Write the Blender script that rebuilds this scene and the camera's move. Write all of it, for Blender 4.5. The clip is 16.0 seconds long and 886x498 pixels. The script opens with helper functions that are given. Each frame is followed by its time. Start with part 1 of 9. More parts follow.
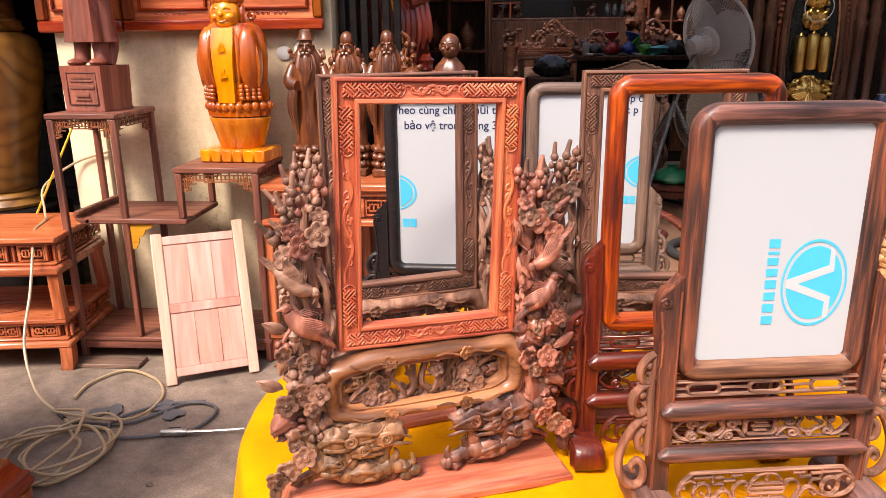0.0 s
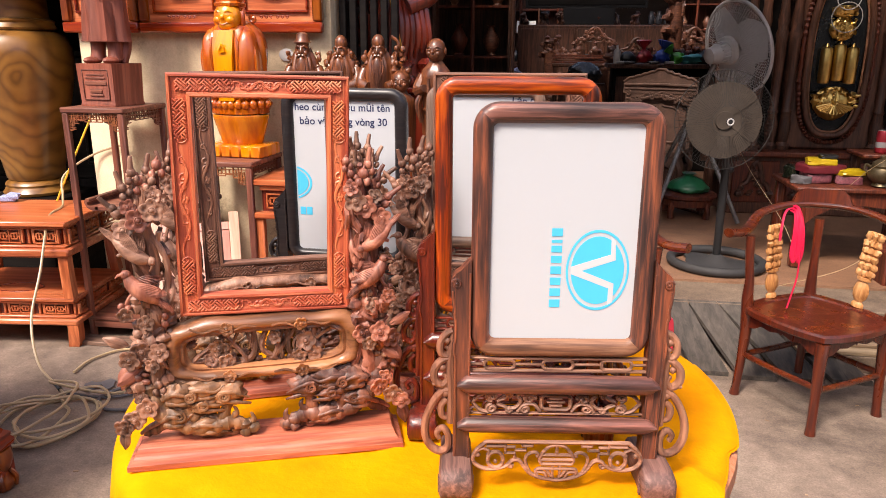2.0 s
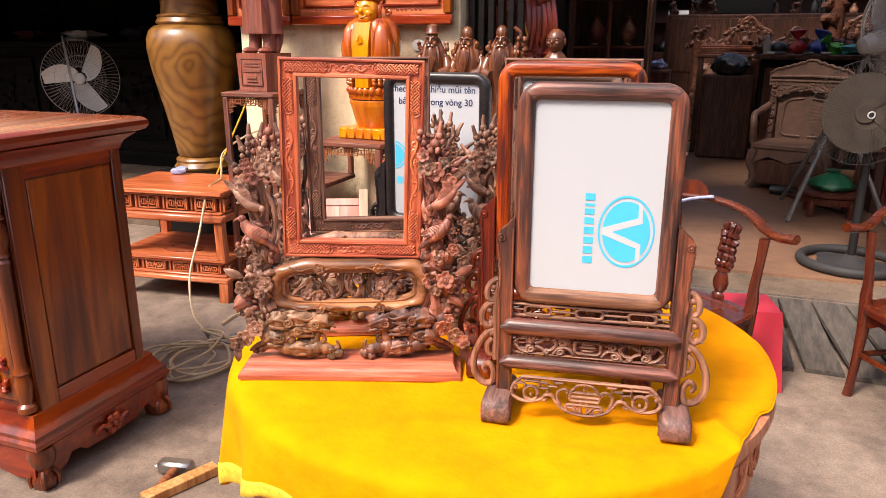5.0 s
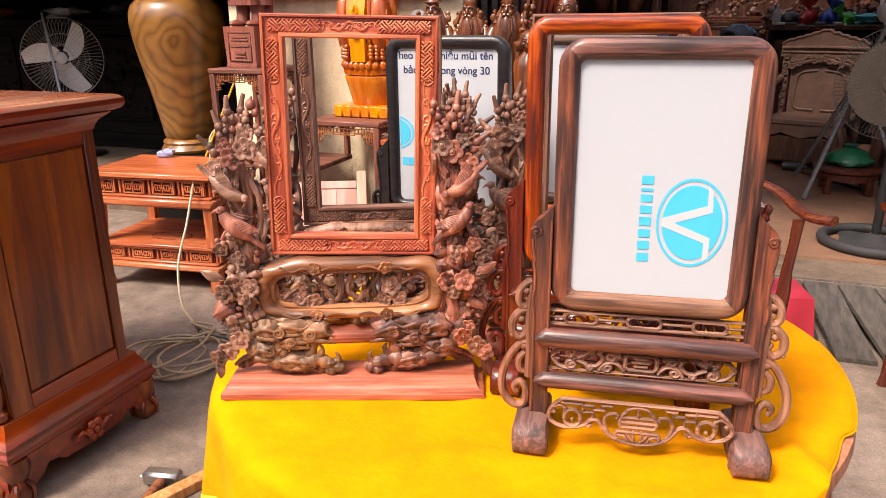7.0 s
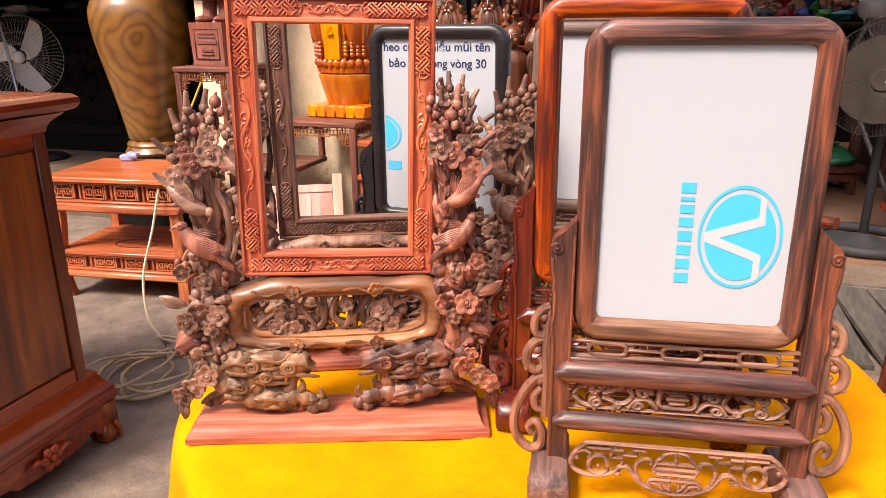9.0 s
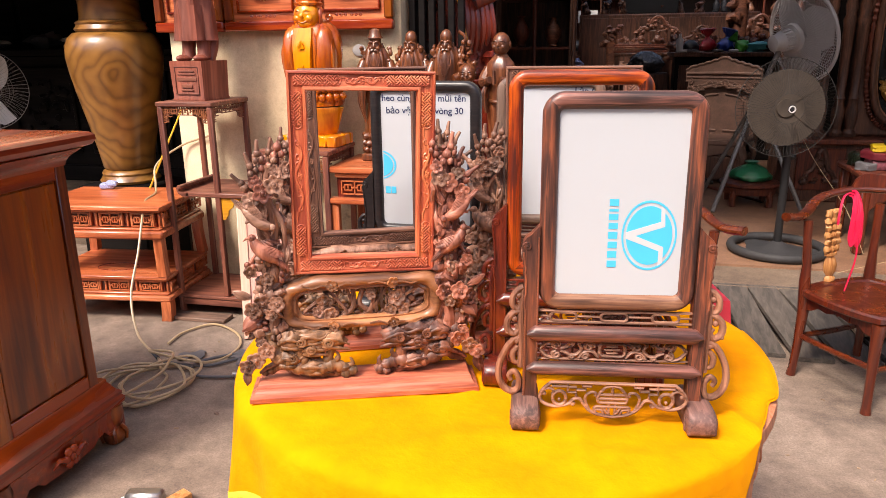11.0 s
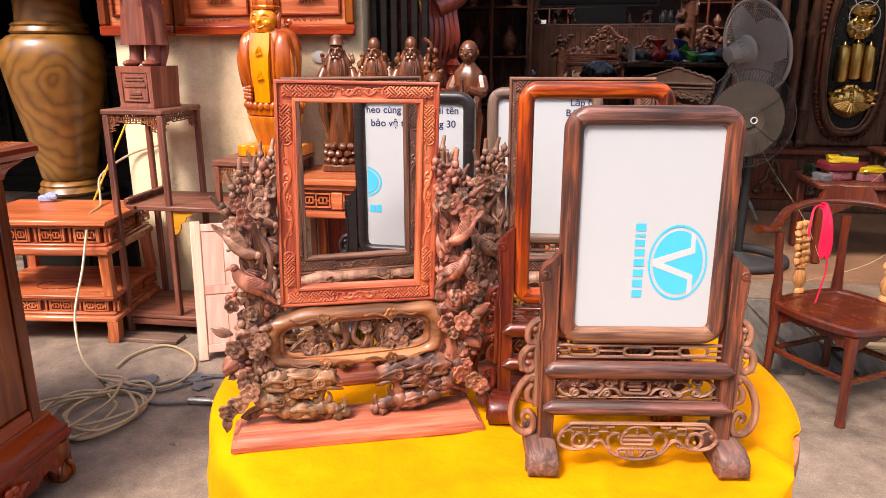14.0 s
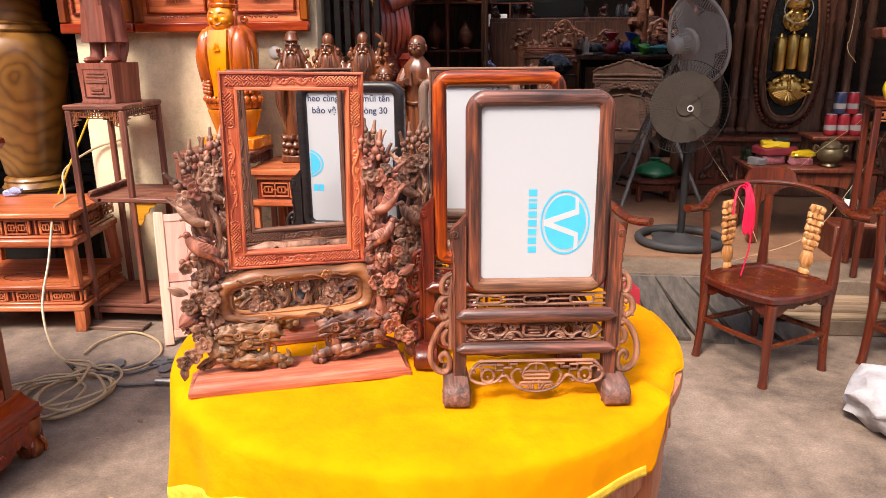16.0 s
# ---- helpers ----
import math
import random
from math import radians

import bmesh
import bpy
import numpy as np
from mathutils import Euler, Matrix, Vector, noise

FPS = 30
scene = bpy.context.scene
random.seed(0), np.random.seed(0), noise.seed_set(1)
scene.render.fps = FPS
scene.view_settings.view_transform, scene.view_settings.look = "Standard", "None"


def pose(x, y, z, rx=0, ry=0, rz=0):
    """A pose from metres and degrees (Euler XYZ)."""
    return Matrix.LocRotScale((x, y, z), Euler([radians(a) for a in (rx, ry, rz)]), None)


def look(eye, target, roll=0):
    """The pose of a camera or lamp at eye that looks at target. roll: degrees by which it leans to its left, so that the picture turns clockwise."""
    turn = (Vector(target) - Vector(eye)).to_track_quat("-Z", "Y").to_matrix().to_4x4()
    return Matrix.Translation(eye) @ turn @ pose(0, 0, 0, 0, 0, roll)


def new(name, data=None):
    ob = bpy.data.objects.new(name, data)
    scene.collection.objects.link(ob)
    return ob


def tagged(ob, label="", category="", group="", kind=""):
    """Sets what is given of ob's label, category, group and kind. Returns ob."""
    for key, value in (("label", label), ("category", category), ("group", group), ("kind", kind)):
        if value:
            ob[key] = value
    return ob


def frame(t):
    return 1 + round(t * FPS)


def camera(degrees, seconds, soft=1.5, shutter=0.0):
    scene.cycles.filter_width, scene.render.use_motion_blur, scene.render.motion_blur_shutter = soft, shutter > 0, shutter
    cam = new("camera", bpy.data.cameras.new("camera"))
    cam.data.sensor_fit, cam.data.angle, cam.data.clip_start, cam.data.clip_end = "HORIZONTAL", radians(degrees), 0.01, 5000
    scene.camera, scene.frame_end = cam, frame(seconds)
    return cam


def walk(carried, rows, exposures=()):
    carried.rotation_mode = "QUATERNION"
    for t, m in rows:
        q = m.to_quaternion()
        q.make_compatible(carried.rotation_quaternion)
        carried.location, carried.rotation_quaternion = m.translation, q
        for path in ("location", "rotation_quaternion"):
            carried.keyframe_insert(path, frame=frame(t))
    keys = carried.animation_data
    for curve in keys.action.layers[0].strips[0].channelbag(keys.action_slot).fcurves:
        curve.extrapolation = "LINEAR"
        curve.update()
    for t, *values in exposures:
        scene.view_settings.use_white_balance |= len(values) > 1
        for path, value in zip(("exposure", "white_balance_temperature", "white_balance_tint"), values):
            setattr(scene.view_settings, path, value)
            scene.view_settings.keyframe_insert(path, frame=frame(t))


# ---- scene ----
# ---- camera and its walk ----
cam = camera(63.1, 16.0, 0.8)
PATH = [
    (0, (0.162, -0.021, 1.472), (0.031, 1.899, 0.926), -0.6),
    (0.5, (0.274, 0.011, 1.48), (0.147, 1.93, 0.934), -0.7),
    (1, (0.441, 0.05, 1.479), (0.29, 1.967, 0.929), -0.1),
    (1.5, (0.507, 0.019, 1.468), (0.287, 1.931, 0.927), 0.0),
    (2, (0.521, -0.097, 1.467), (0.235, 1.81, 0.935), 0.3),
    (2.5, (0.536, -0.228, 1.461), (0.192, 1.669, 0.929), 0.1),
    (3, (0.571, -0.278, 1.469), (0.174, 1.607, 0.93), -0.1),
    (3.5, (0.643, -0.27, 1.476), (0.178, 1.597, 0.928), -0.1),
    (4, (0.708, -0.264, 1.474), (0.163, 1.579, 0.921), 0.0),
    (4.5, (0.718, -0.261, 1.47), (0.104, 1.56, 0.917), 0.1),
    (5, (0.708, -0.254, 1.461), (0.044, 1.55, 0.907), 0.1),
    (7.5, (0.541, 0.047, 1.398), (-0.096, 1.839, 0.780), -0.9),
    (8, (0.494, 0.130, 1.376), (-0.081, 1.939, 0.750), -0.6),
    (8.5, (0.502, 0.127, 1.382), (-0.085, 1.936, 0.761), -0.6),
    (11, (0.527, -0.298, 1.479), (0.083, 1.572, 0.926), -0.7),
    (11.5, (0.525, -0.201, 1.476), (0.131, 1.679, 0.919), -0.7),
    (12, (0.537, -0.121, 1.479), (0.172, 1.765, 0.923), -0.6),
    (12.5, (0.546, -0.075, 1.474), (0.199, 1.817, 0.924), -0.4),
    (13, (0.53, -0.074, 1.473), (0.201, 1.822, 0.93), -0.2),
    (13.5, (0.469, -0.131, 1.483), (0.155, 1.77, 0.947), 0.0),
    (14, (0.401, -0.191, 1.48), (0.102, 1.712, 0.945), 0.0),
    (14.5, (0.338, -0.266, 1.482), (0.06, 1.641, 0.947), -0.2),
    (15, (0.34, -0.319, 1.476), (0.086, 1.59, 0.939), -0.5),
    (15.5, (0.419, -0.356, 1.484), (0.184, 1.553, 0.938), -0.7),
    (16, (0.518, -0.381, 1.479), (0.298, 1.53, 0.93), -0.5),
]
walk(cam, [(t, look(e, g, r)) for t, e, g, r in PATH], [(0.0, 1.84, 7000, 15), (16.0, 1.84, 7000, 15)])

# ---- world, sun and exposure ----
world = bpy.data.worlds.new("world")
scene.world = world
world.use_nodes = True
wt = world.node_tree
sky = wt.nodes.new("ShaderNodeTexSky")
sky.sky_type, sky.sun_disc = "NISHITA", False
sky.sun_elevation, sky.sun_rotation = radians(52), radians(200)
sky.air_density, sky.dust_density, sky.ozone_density = 1.0, 3.0, 0.6
wt.links.new(sky.outputs[0], wt.nodes["Background"].inputs[0])
wt.nodes["Background"].inputs[1].default_value = 0.085
sun_data = bpy.data.lights.new("sun", "SUN")
sun_data.energy, sun_data.angle, sun_data.color = 1.5, radians(14), (1.0, 0.94, 0.87)
sun = new("sun", sun_data)
sun.matrix_world = look((-2.2, -3.2, 6.0), (0.0, 1.0, 0.0))

# ---- mesh tools ----
UP = Vector((0, 0, 1))


class Shape:
    """Vertices and faces that grow into one mesh."""

    def __init__(self):
        self.v, self.f = [], []

    def put(self, verts, faces, m=None):
        n = len(self.v)
        self.v += [tuple(m @ Vector(p)) for p in verts] if m is not None else [tuple(p) for p in verts]
        self.f += [tuple(i + n for i in f) for f in faces]
        return self

    def box(self, cx, cy, cz, sx, sy, sz, c=0.0, m=None):
        """A box with chamfered edges, by centre and size."""
        h = (sx / 2, sy / 2, sz / 2)
        c = min(c, 0.45 * min(sx, sy, sz))
        if c <= 0:
            vs = [(cx + i * h[0], cy + j * h[1], cz + k * h[2]) for i in (-1, 1) for j in (-1, 1) for k in (-1, 1)]
            return self.put(vs, [(0, 1, 3, 2), (4, 6, 7, 5), (0, 4, 5, 1), (2, 3, 7, 6), (0, 2, 6, 4), (1, 5, 7, 3)], m)
        vs, idx = [], {}
        for i in (-1, 1):
            for j in (-1, 1):
                for k in (-1, 1):
                    s = (i, j, k)
                    for a in range(3):
                        p = [s[b] * (h[b] - (0 if b == a else c)) for b in range(3)]
                        idx[(i, j, k, a)] = len(vs)
                        vs.append((cx + p[0], cy + p[1], cz + p[2]))
        fs = []
        for a in range(3):
            b, d = (a + 1) % 3, (a + 2) % 3
            for s in (-1, 1):
                quad = []
                for t, u in ((-1, -1), (1, -1), (1, 1), (-1, 1)):
                    key = [0, 0, 0]
                    key[a], key[b], key[d] = s, t, u
                    quad.append(idx[(*key, a)])
                fs.append(tuple(quad if s > 0 else reversed(quad)))
            for t in (-1, 1):
                for u in (-1, 1):
                    lo, hi = [0, 0, 0], [0, 0, 0]
                    lo[a], hi[a] = -1, 1
                    lo[b] = hi[b] = t
                    lo[d] = hi[d] = u
                    q = (idx[(*lo, b)], idx[(*hi, b)], idx[(*hi, d)], idx[(*lo, d)])
                    fs.append(q if t * u > 0 else tuple(reversed(q)))
        for i in (-1, 1):
            for j in (-1, 1):
                for k in (-1, 1):
                    q = tuple(idx[(i, j, k, a)] for a in range(3))
                    fs.append(q if i * j * k > 0 else tuple(reversed(q)))
        return self.put(vs, fs, m)

    def slab(self, p0, p1, c=0.0, m=None):
        """A box between two corners."""
        return self.box(*[(a + b) / 2 for a, b in zip(p0, p1)], *[abs(b - a) for a, b in zip(p0, p1)], c, m)

    def beam(self, a, b, w, h, c=0.0, m=None, up=UP):
        """A box from a to b, w wide and h high across."""
        a, b = Vector(a), Vector(b)
        d = b - a
        z = d.normalized()
        x = z.cross(Vector(up))
        x = x.normalized() if x.length > 1e-5 else Vector((1, 0, 0))
        y = x.cross(z)
        t = Matrix((x, -y, z)).transposed().to_4x4()
        t.translation = (a + b) / 2
        return self.box(0, 0, 0, w, h, d.length, c, t if m is None else m @ t)

    def tube(self, pts, r, n=8, flat=1.0, m=None, nrm=None):
        """A swept tube; r is one radius or one for each point; flat squeezes it along nrm."""
        pts = [Vector(p) for p in pts]
        k = len(pts)
        rs = [r] * k if isinstance(r, (int, float)) else list(r)
        t0 = (pts[1] - pts[0]).normalized()
        ref = Vector(nrm) if nrm is not None else (UP if abs(t0.z) < 0.9 else Vector((1, 0, 0)))
        vs, fs = [], []
        for i, p in enumerate(pts):
            t = pts[min(i + 1, k - 1)] - pts[max(i - 1, 0)]
            t = t.normalized() if t.length > 1e-9 else t0
            u = ref - t * ref.dot(t)
            u = u.normalized() if u.length > 1e-6 else t.orthogonal().normalized()
            w = t.cross(u)
            if nrm is None:
                ref = u
            for j in range(n):
                a = 2 * math.pi * (j + 0.5) / n
                vs.append(p + (u * math.cos(a) * flat + w * math.sin(a)) * rs[i])
        for i in range(k - 1):
            for j in range(n):
                j2 = (j + 1) % n
                fs.append((i * n + j, i * n + j2, (i + 1) * n + j2, (i + 1) * n + j))
        fs.append(tuple(reversed(range(n))))
        fs.append(tuple((k - 1) * n + j for j in range(n)))
        return self.put(vs, fs, m)

    def lathe(self, prof, n=24, m=None, fold=None):
        """A turned shape from (radius, height) rows; fold(a, z) scales the radius."""
        vs, fs = [], []
        for r, z in prof:
            for j in range(n):
                a = 2 * math.pi * j / n
                q = r * (fold(a, z) if fold else 1.0)
                vs.append((q * math.cos(a), q * math.sin(a), z))
        k = len(prof)
        for i in range(k - 1):
            for j in range(n):
                j2 = (j + 1) % n
                fs.append((i * n + j, i * n + j2, (i + 1) * n + j2, (i + 1) * n + j))
        fs.append(tuple(reversed(range(n))))
        fs.append(tuple((k - 1) * n + j for j in range(n)))
        return self.put(vs, fs, m)

    def ball(self, c, r, n=10, k=6, m=None, lump=0.0):
        """An ellipsoid; r is a radius or three."""
        r = (r, r, r) if isinstance(r, (int, float)) else r
        vs = [(c[0], c[1], c[2] - r[2])]
        for i in range(1, k):
            b = math.pi * i / k - math.pi / 2
            for j in range(n):
                a = 2 * math.pi * j / n
                q = 1 + (lump * noise.noise(Vector((c[0] * 37 + math.cos(a) * 1.5, c[1] * 37 + math.sin(a) * 1.5, c[2] * 37 + b * 1.5))) if lump else 0)
                vs.append((c[0] + q * r[0] * math.cos(b) * math.cos(a), c[1] + q * r[1] * math.cos(b) * math.sin(a), c[2] + q * r[2] * math.sin(b)))
        vs.append((c[0], c[1], c[2] + r[2]))
        fs = [(0, 1 + (j + 1) % n, 1 + j) for j in range(n)]
        for i in range(k - 2):
            for j in range(n):
                j2 = (j + 1) % n
                fs.append((1 + i * n + j, 1 + i * n + j2, 1 + (i + 1) * n + j2, 1 + (i + 1) * n + j))
        last = len(vs) - 1
        fs += [(last, 1 + (k - 2) * n + j, 1 + (k - 2) * n + (j + 1) % n) for j in range(n)]
        return self.put(vs, fs, m)

    def plate(self, outline, y0, y1, m=None):
        """An upright board: an outline in (x, z), thick from y0 (front) to y1."""
        n = len(outline)
        vs = [(x, y0, z) for x, z in outline] + [(x, y1, z) for x, z in outline]
        fs = [tuple(range(n)), tuple(reversed(range(n, 2 * n)))]
        fs += [(i + n, (i + 1) % n + n, (i + 1) % n, i) for i in range(n)]
        return self.put(vs, fs, m)

    def loft(self, rings, m=None, closed=True):
        """Joins rings of equal length."""
        n = len(rings[0])
        vs = [p for r in rings for p in r]
        fs = []
        for i in range(len(rings) - 1):
            for j in range(n if closed else n - 1):
                j2 = (j + 1) % n
                fs.append((i * n + j, i * n + j2, (i + 1) * n + j2, (i + 1) * n + j))
        if closed:
            fs.append(tuple(reversed(range(n))))
            fs.append(tuple((len(rings) - 1) * n + j for j in range(n)))
        return self.put(vs, fs, m)

    def mesh(self, name, mat, angle=38):
        me = bpy.data.meshes.new(name)
        me.from_pydata(self.v, [], self.f)
        bm = bmesh.new()
        bm.from_mesh(me)
        bmesh.ops.recalc_face_normals(bm, faces=bm.faces)
        bm.to_mesh(me)
        bm.free()
        me.shade_smooth()
        me.set_sharp_from_angle(angle=radians(angle))
        me.materials.append(mat)
        return me


def thing(name, m, label, category, group="", kind=""):
    ob = new(name)
    ob.empty_display_size = 0.05
    ob.matrix_basis = m
    return tagged(ob, label, category, group, kind)


def part(name, shape, mat, parent, label="", m=None, angle=38):
    me = shape.mesh(name, mat, angle) if isinstance(shape, Shape) else shape
    ob = new(name, me)
    ob.parent = parent
    if m is not None:
        ob.matrix_basis = m
    return tagged(ob, label) if label else ob


def solid(name, shape, mat, m, label, category, group="", kind="", angle=38):
    """A thing of one mesh."""
    ob = new(name, shape.mesh(name, mat, angle))
    ob.matrix_basis = m
    return tagged(ob, label, category, group, kind)


def curve(ctrl, n=8):
    """A smooth line through the control points (Catmull-Rom)."""
    P = [Vector(p) for p in ctrl]
    P = [2 * P[0] - P[1]] + P + [2 * P[-1] - P[-2]]
    out = []
    for i in range(1, len(P) - 2):
        a, b, c, d = P[i - 1:i + 3]
        for j in range(n):
            t = j / n
            out.append(0.5 * ((2 * b) + (c - a) * t + (2 * a - 5 * b + 4 * c - d) * t * t + (3 * b - a - 3 * c + d) * t ** 3))
    out.append(P[-2])
    return out


def spiral(cx, cz, r0, r1, a0, turns, n=18, y=0.0):
    """A scroll line in the upright plane, from radius r0 to r1."""
    out = []
    for i in range(n + 1):
        t = i / n
        a = radians(a0) + turns * 2 * math.pi * t
        r = r0 + (r1 - r0) * t
        out.append((cx + r * math.cos(a), y, cz + r * math.sin(a)))
    return out


# ---- materials ----
def material(name):
    m = bpy.data.materials.new(name)
    m.use_nodes = True
    nt = m.node_tree
    return m, nt, nt.nodes["Principled BSDF"]


def node(nt, kind, **kw):
    n = nt.nodes.new(kind)
    for k, v in kw.items():
        n.inputs[k].default_value = v
    return n


def ramp(nt, src, stops):
    r = nt.nodes.new("ShaderNodeValToRGB")
    e = r.color_ramp.elements
    while len(e) < len(stops):
        e.new(0.5)
    for el, (pos, col) in zip(e, stops):
        el.position, el.color = pos, (*col, 1)
    nt.links.new(src, r.inputs[0])
    return r


def mixed(nt, fac, a, b, mode="MIX"):
    x = nt.nodes.new("ShaderNodeMix")
    x.data_type, x.blend_type = "RGBA", mode
    if isinstance(fac, (int, float)):
        x.inputs[0].default_value = fac
    else:
        nt.links.new(fac, x.inputs[0])
    for sock, val in ((x.inputs[6], a), (x.inputs[7], b)):
        if isinstance(val, tuple):
            sock.default_value = (*val, 1)
        else:
            nt.links.new(val, sock)
    return x.outputs[2]


def coords(nt, scale=(1, 1, 1), jitter=True):
    tc = nt.nodes.new("ShaderNodeTexCoord")
    mp = nt.nodes.new("ShaderNodeMapping")
    mp.inputs["Scale"].default_value = scale
    nt.links.new(tc.outputs["Object"], mp.inputs["Vector"])
    if jitter:
        oi = nt.nodes.new("ShaderNodeObjectInfo")
        mul = nt.nodes.new("ShaderNodeMath")
        mul.operation = "MULTIPLY"
        mul.inputs[1].default_value = 7.0
        nt.links.new(oi.outputs["Random"], mul.inputs[0])
        nt.links.new(mul.outputs[0], mp.inputs["Location"])
    return mp.outputs["Vector"]


def bumped(nt, bsdf, src, strength, dist):
    b = node(nt, "ShaderNodeBump", Strength=strength, Distance=dist)
    nt.links.new(src, b.inputs["Height"])
    nt.links.new(b.outputs["Normal"], bsdf.inputs["Normal"])


def rich(c, k=1.36):
    """A deeper tone of a colour."""
    g = 0.3 * c[0] + 0.55 * c[1] + 0.15 * c[2]
    return tuple(min(0.9, max(0.002, g + (v - g) * k)) for v in c)


def wood(name, dark, mid, light, axis="x", fine=60, rough=0.42, coat=0.0, knots=0.45, spread=0.42, eyes=0.0, gloss=0.5):
    """Wood whose grain runs along one of the object's axes."""
    dark, mid, light = rich(dark), rich(mid), rich(light)
    m, nt, bs = material(name)
    s = [fine * 3.2, fine * 3.2, fine * 3.2]
    s["xyz".index(axis)] = fine * 0.16
    vec = coords(nt, tuple(s))
    n1 = node(nt, "ShaderNodeTexNoise", Scale=1.0, Detail=5.0, Roughness=0.6, Distortion=0.6)
    nt.links.new(vec, n1.inputs["Vector"])
    s2 = [fine * 0.6] * 3
    s2["xyz".index(axis)] = fine * 0.07
    vec2 = coords(nt, tuple(s2))
    n2 = node(nt, "ShaderNodeTexNoise", Scale=1.0, Detail=3.0, Roughness=0.5, Distortion=1.2)
    nt.links.new(vec2, n2.inputs["Vector"])
    lo, hi = 0.5 - spread * 0.24, 0.5 + spread * 0.28
    fibre = ramp(nt, n1.outputs[0], [(lo, dark), (0.5, mid), (hi, light)])
    broad = ramp(nt, n2.outputs[0], [(0.36, dark), (0.5, mid), (0.64, light)])
    col = mixed(nt, knots, fibre.outputs[0], broad.outputs[0])
    if eyes:
        s3 = [26.0] * 3
        s3["xyz".index(axis)] = 7.0
        vo = node(nt, "ShaderNodeTexVoronoi", Scale=1.0)
        nt.links.new(coords(nt, tuple(s3)), vo.inputs["Vector"])
        spot = ramp(nt, vo.outputs["Distance"], [(0.10, (0.12,) * 3), (0.22, (0.75,) * 3), (0.30, (1, 1, 1))])
        col = mixed(nt, eyes, col, spot.outputs[0], "MULTIPLY")
    tone = ramp(nt, node(nt, "ShaderNodeObjectInfo").outputs["Random"], [(0.0, (0.84, 0.80, 0.82)), (0.45, (1.0, 0.94, 0.90)), (1.0, (1.0, 1.0, 1.0))])
    col = mixed(nt, 1.0, col, tone.outputs[0], "MULTIPLY")
    nt.links.new(col, bs.inputs["Base Color"])
    bs.inputs["Specular IOR Level"].default_value = gloss
    rr = ramp(nt, n2.outputs[0], [(0.3, (rough + 0.12,) * 3), (0.7, (max(0.08, rough - 0.08),) * 3)])
    nt.links.new(rr.outputs[0], bs.inputs["Roughness"])
    bs.inputs["Coat Weight"].default_value = coat
    bs.inputs["Coat Roughness"].default_value = 0.2
    bumped(nt, bs, n1.outputs[0], 0.4, 0.002)
    return m


def plain(name, col, rough=0.5, metal=0.0, var=0.25, scale=8.0, bump=0.1, coat=0.0, col2=None):
    """A surface of one colour with blotches and fine grain."""
    m, nt, bs = material(name)
    vec = coords(nt)
    n1 = node(nt, "ShaderNodeTexNoise", Scale=scale, Detail=6.0, Roughness=0.65)
    n2 = node(nt, "ShaderNodeTexNoise", Scale=scale * 9, Detail=3.0, Roughness=0.6)
    nt.links.new(vec, n1.inputs["Vector"])
    nt.links.new(vec, n2.inputs["Vector"])
    a = tuple(c * (1 - var) for c in col)
    b = col2 if col2 else tuple(min(1, c * (1 + var)) for c in col)
    r1 = ramp(nt, n1.outputs[0], [(0.3, a), (0.7, b)])
    c2 = mixed(nt, 0.25, r1.outputs[0], ramp(nt, n2.outputs[0], [(0.3, a), (0.7, b)]).outputs[0])
    nt.links.new(c2, bs.inputs["Base Color"])
    bs.inputs["Roughness"].default_value, bs.inputs["Metallic"].default_value = rough, metal
    bs.inputs["Coat Weight"].default_value = coat
    if bump:
        bumped(nt, bs, n2.outputs[0], bump, 0.002)
    return m

ROSE_X = wood("dark_rosewood_long", (0.022, 0.013, 0.012), (0.09, 0.046, 0.04), (0.29, 0.145, 0.12), "x", 55, 0.42, knots=0.50, spread=0.5, eyes=0.5, coat=0.12)
ROSE_Z = wood("dark_rosewood_tall", (0.018, 0.011, 0.01), (0.082, 0.04, 0.033), (0.33, 0.13, 0.085), "z", 55, 0.42, knots=0.50, spread=0.5, eyes=0.5, coat=0.12)
ROSE_CARVE = wood("carved_rosewood", (0.060, 0.034, 0.026), (0.215, 0.122, 0.093), (0.45, 0.28, 0.215), "x", 40, 0.55)
TAN_CARVE = wood("carved_tan_bracket", (0.085, 0.045, 0.033), (0.235, 0.122, 0.088), (0.43, 0.25, 0.185), "z", 40, 0.5, knots=0.7)
RED_X = wood("red_lacquered_long", (0.030, 0.008, 0.007), (0.088, 0.018, 0.014), (0.165, 0.042, 0.028), "x", 45, 0.3, coat=0.4)
RED_Z = wood("red_lacquered_tall", (0.030, 0.008, 0.007), (0.088, 0.018, 0.014), (0.165, 0.042, 0.028), "z", 45, 0.3, coat=0.4)
AMBER_X = wood("amber_long", (0.050, 0.012, 0.009), (0.25, 0.056, 0.028), (0.46, 0.130, 0.062), "x", 44, 0.38, coat=0.2, knots=0.35, eyes=1.0, spread=0.36)
AMBER_Z = wood("amber_tall", (0.050, 0.012, 0.009), (0.25, 0.056, 0.028), (0.46, 0.130, 0.062), "z", 44, 0.38, coat=0.2, knots=0.35, eyes=1.0, spread=0.36)
BLACK_X = wood("black_wood", (0.006, 0.005, 0.006), (0.012, 0.010, 0.011), (0.025, 0.02, 0.02), "x", 50, 0.38, coat=0.2)
GREY_X = wood("grey_brown_long", (0.07, 0.05, 0.042), (0.15, 0.105, 0.085), (0.24, 0.17, 0.14), "x", 50, 0.5)
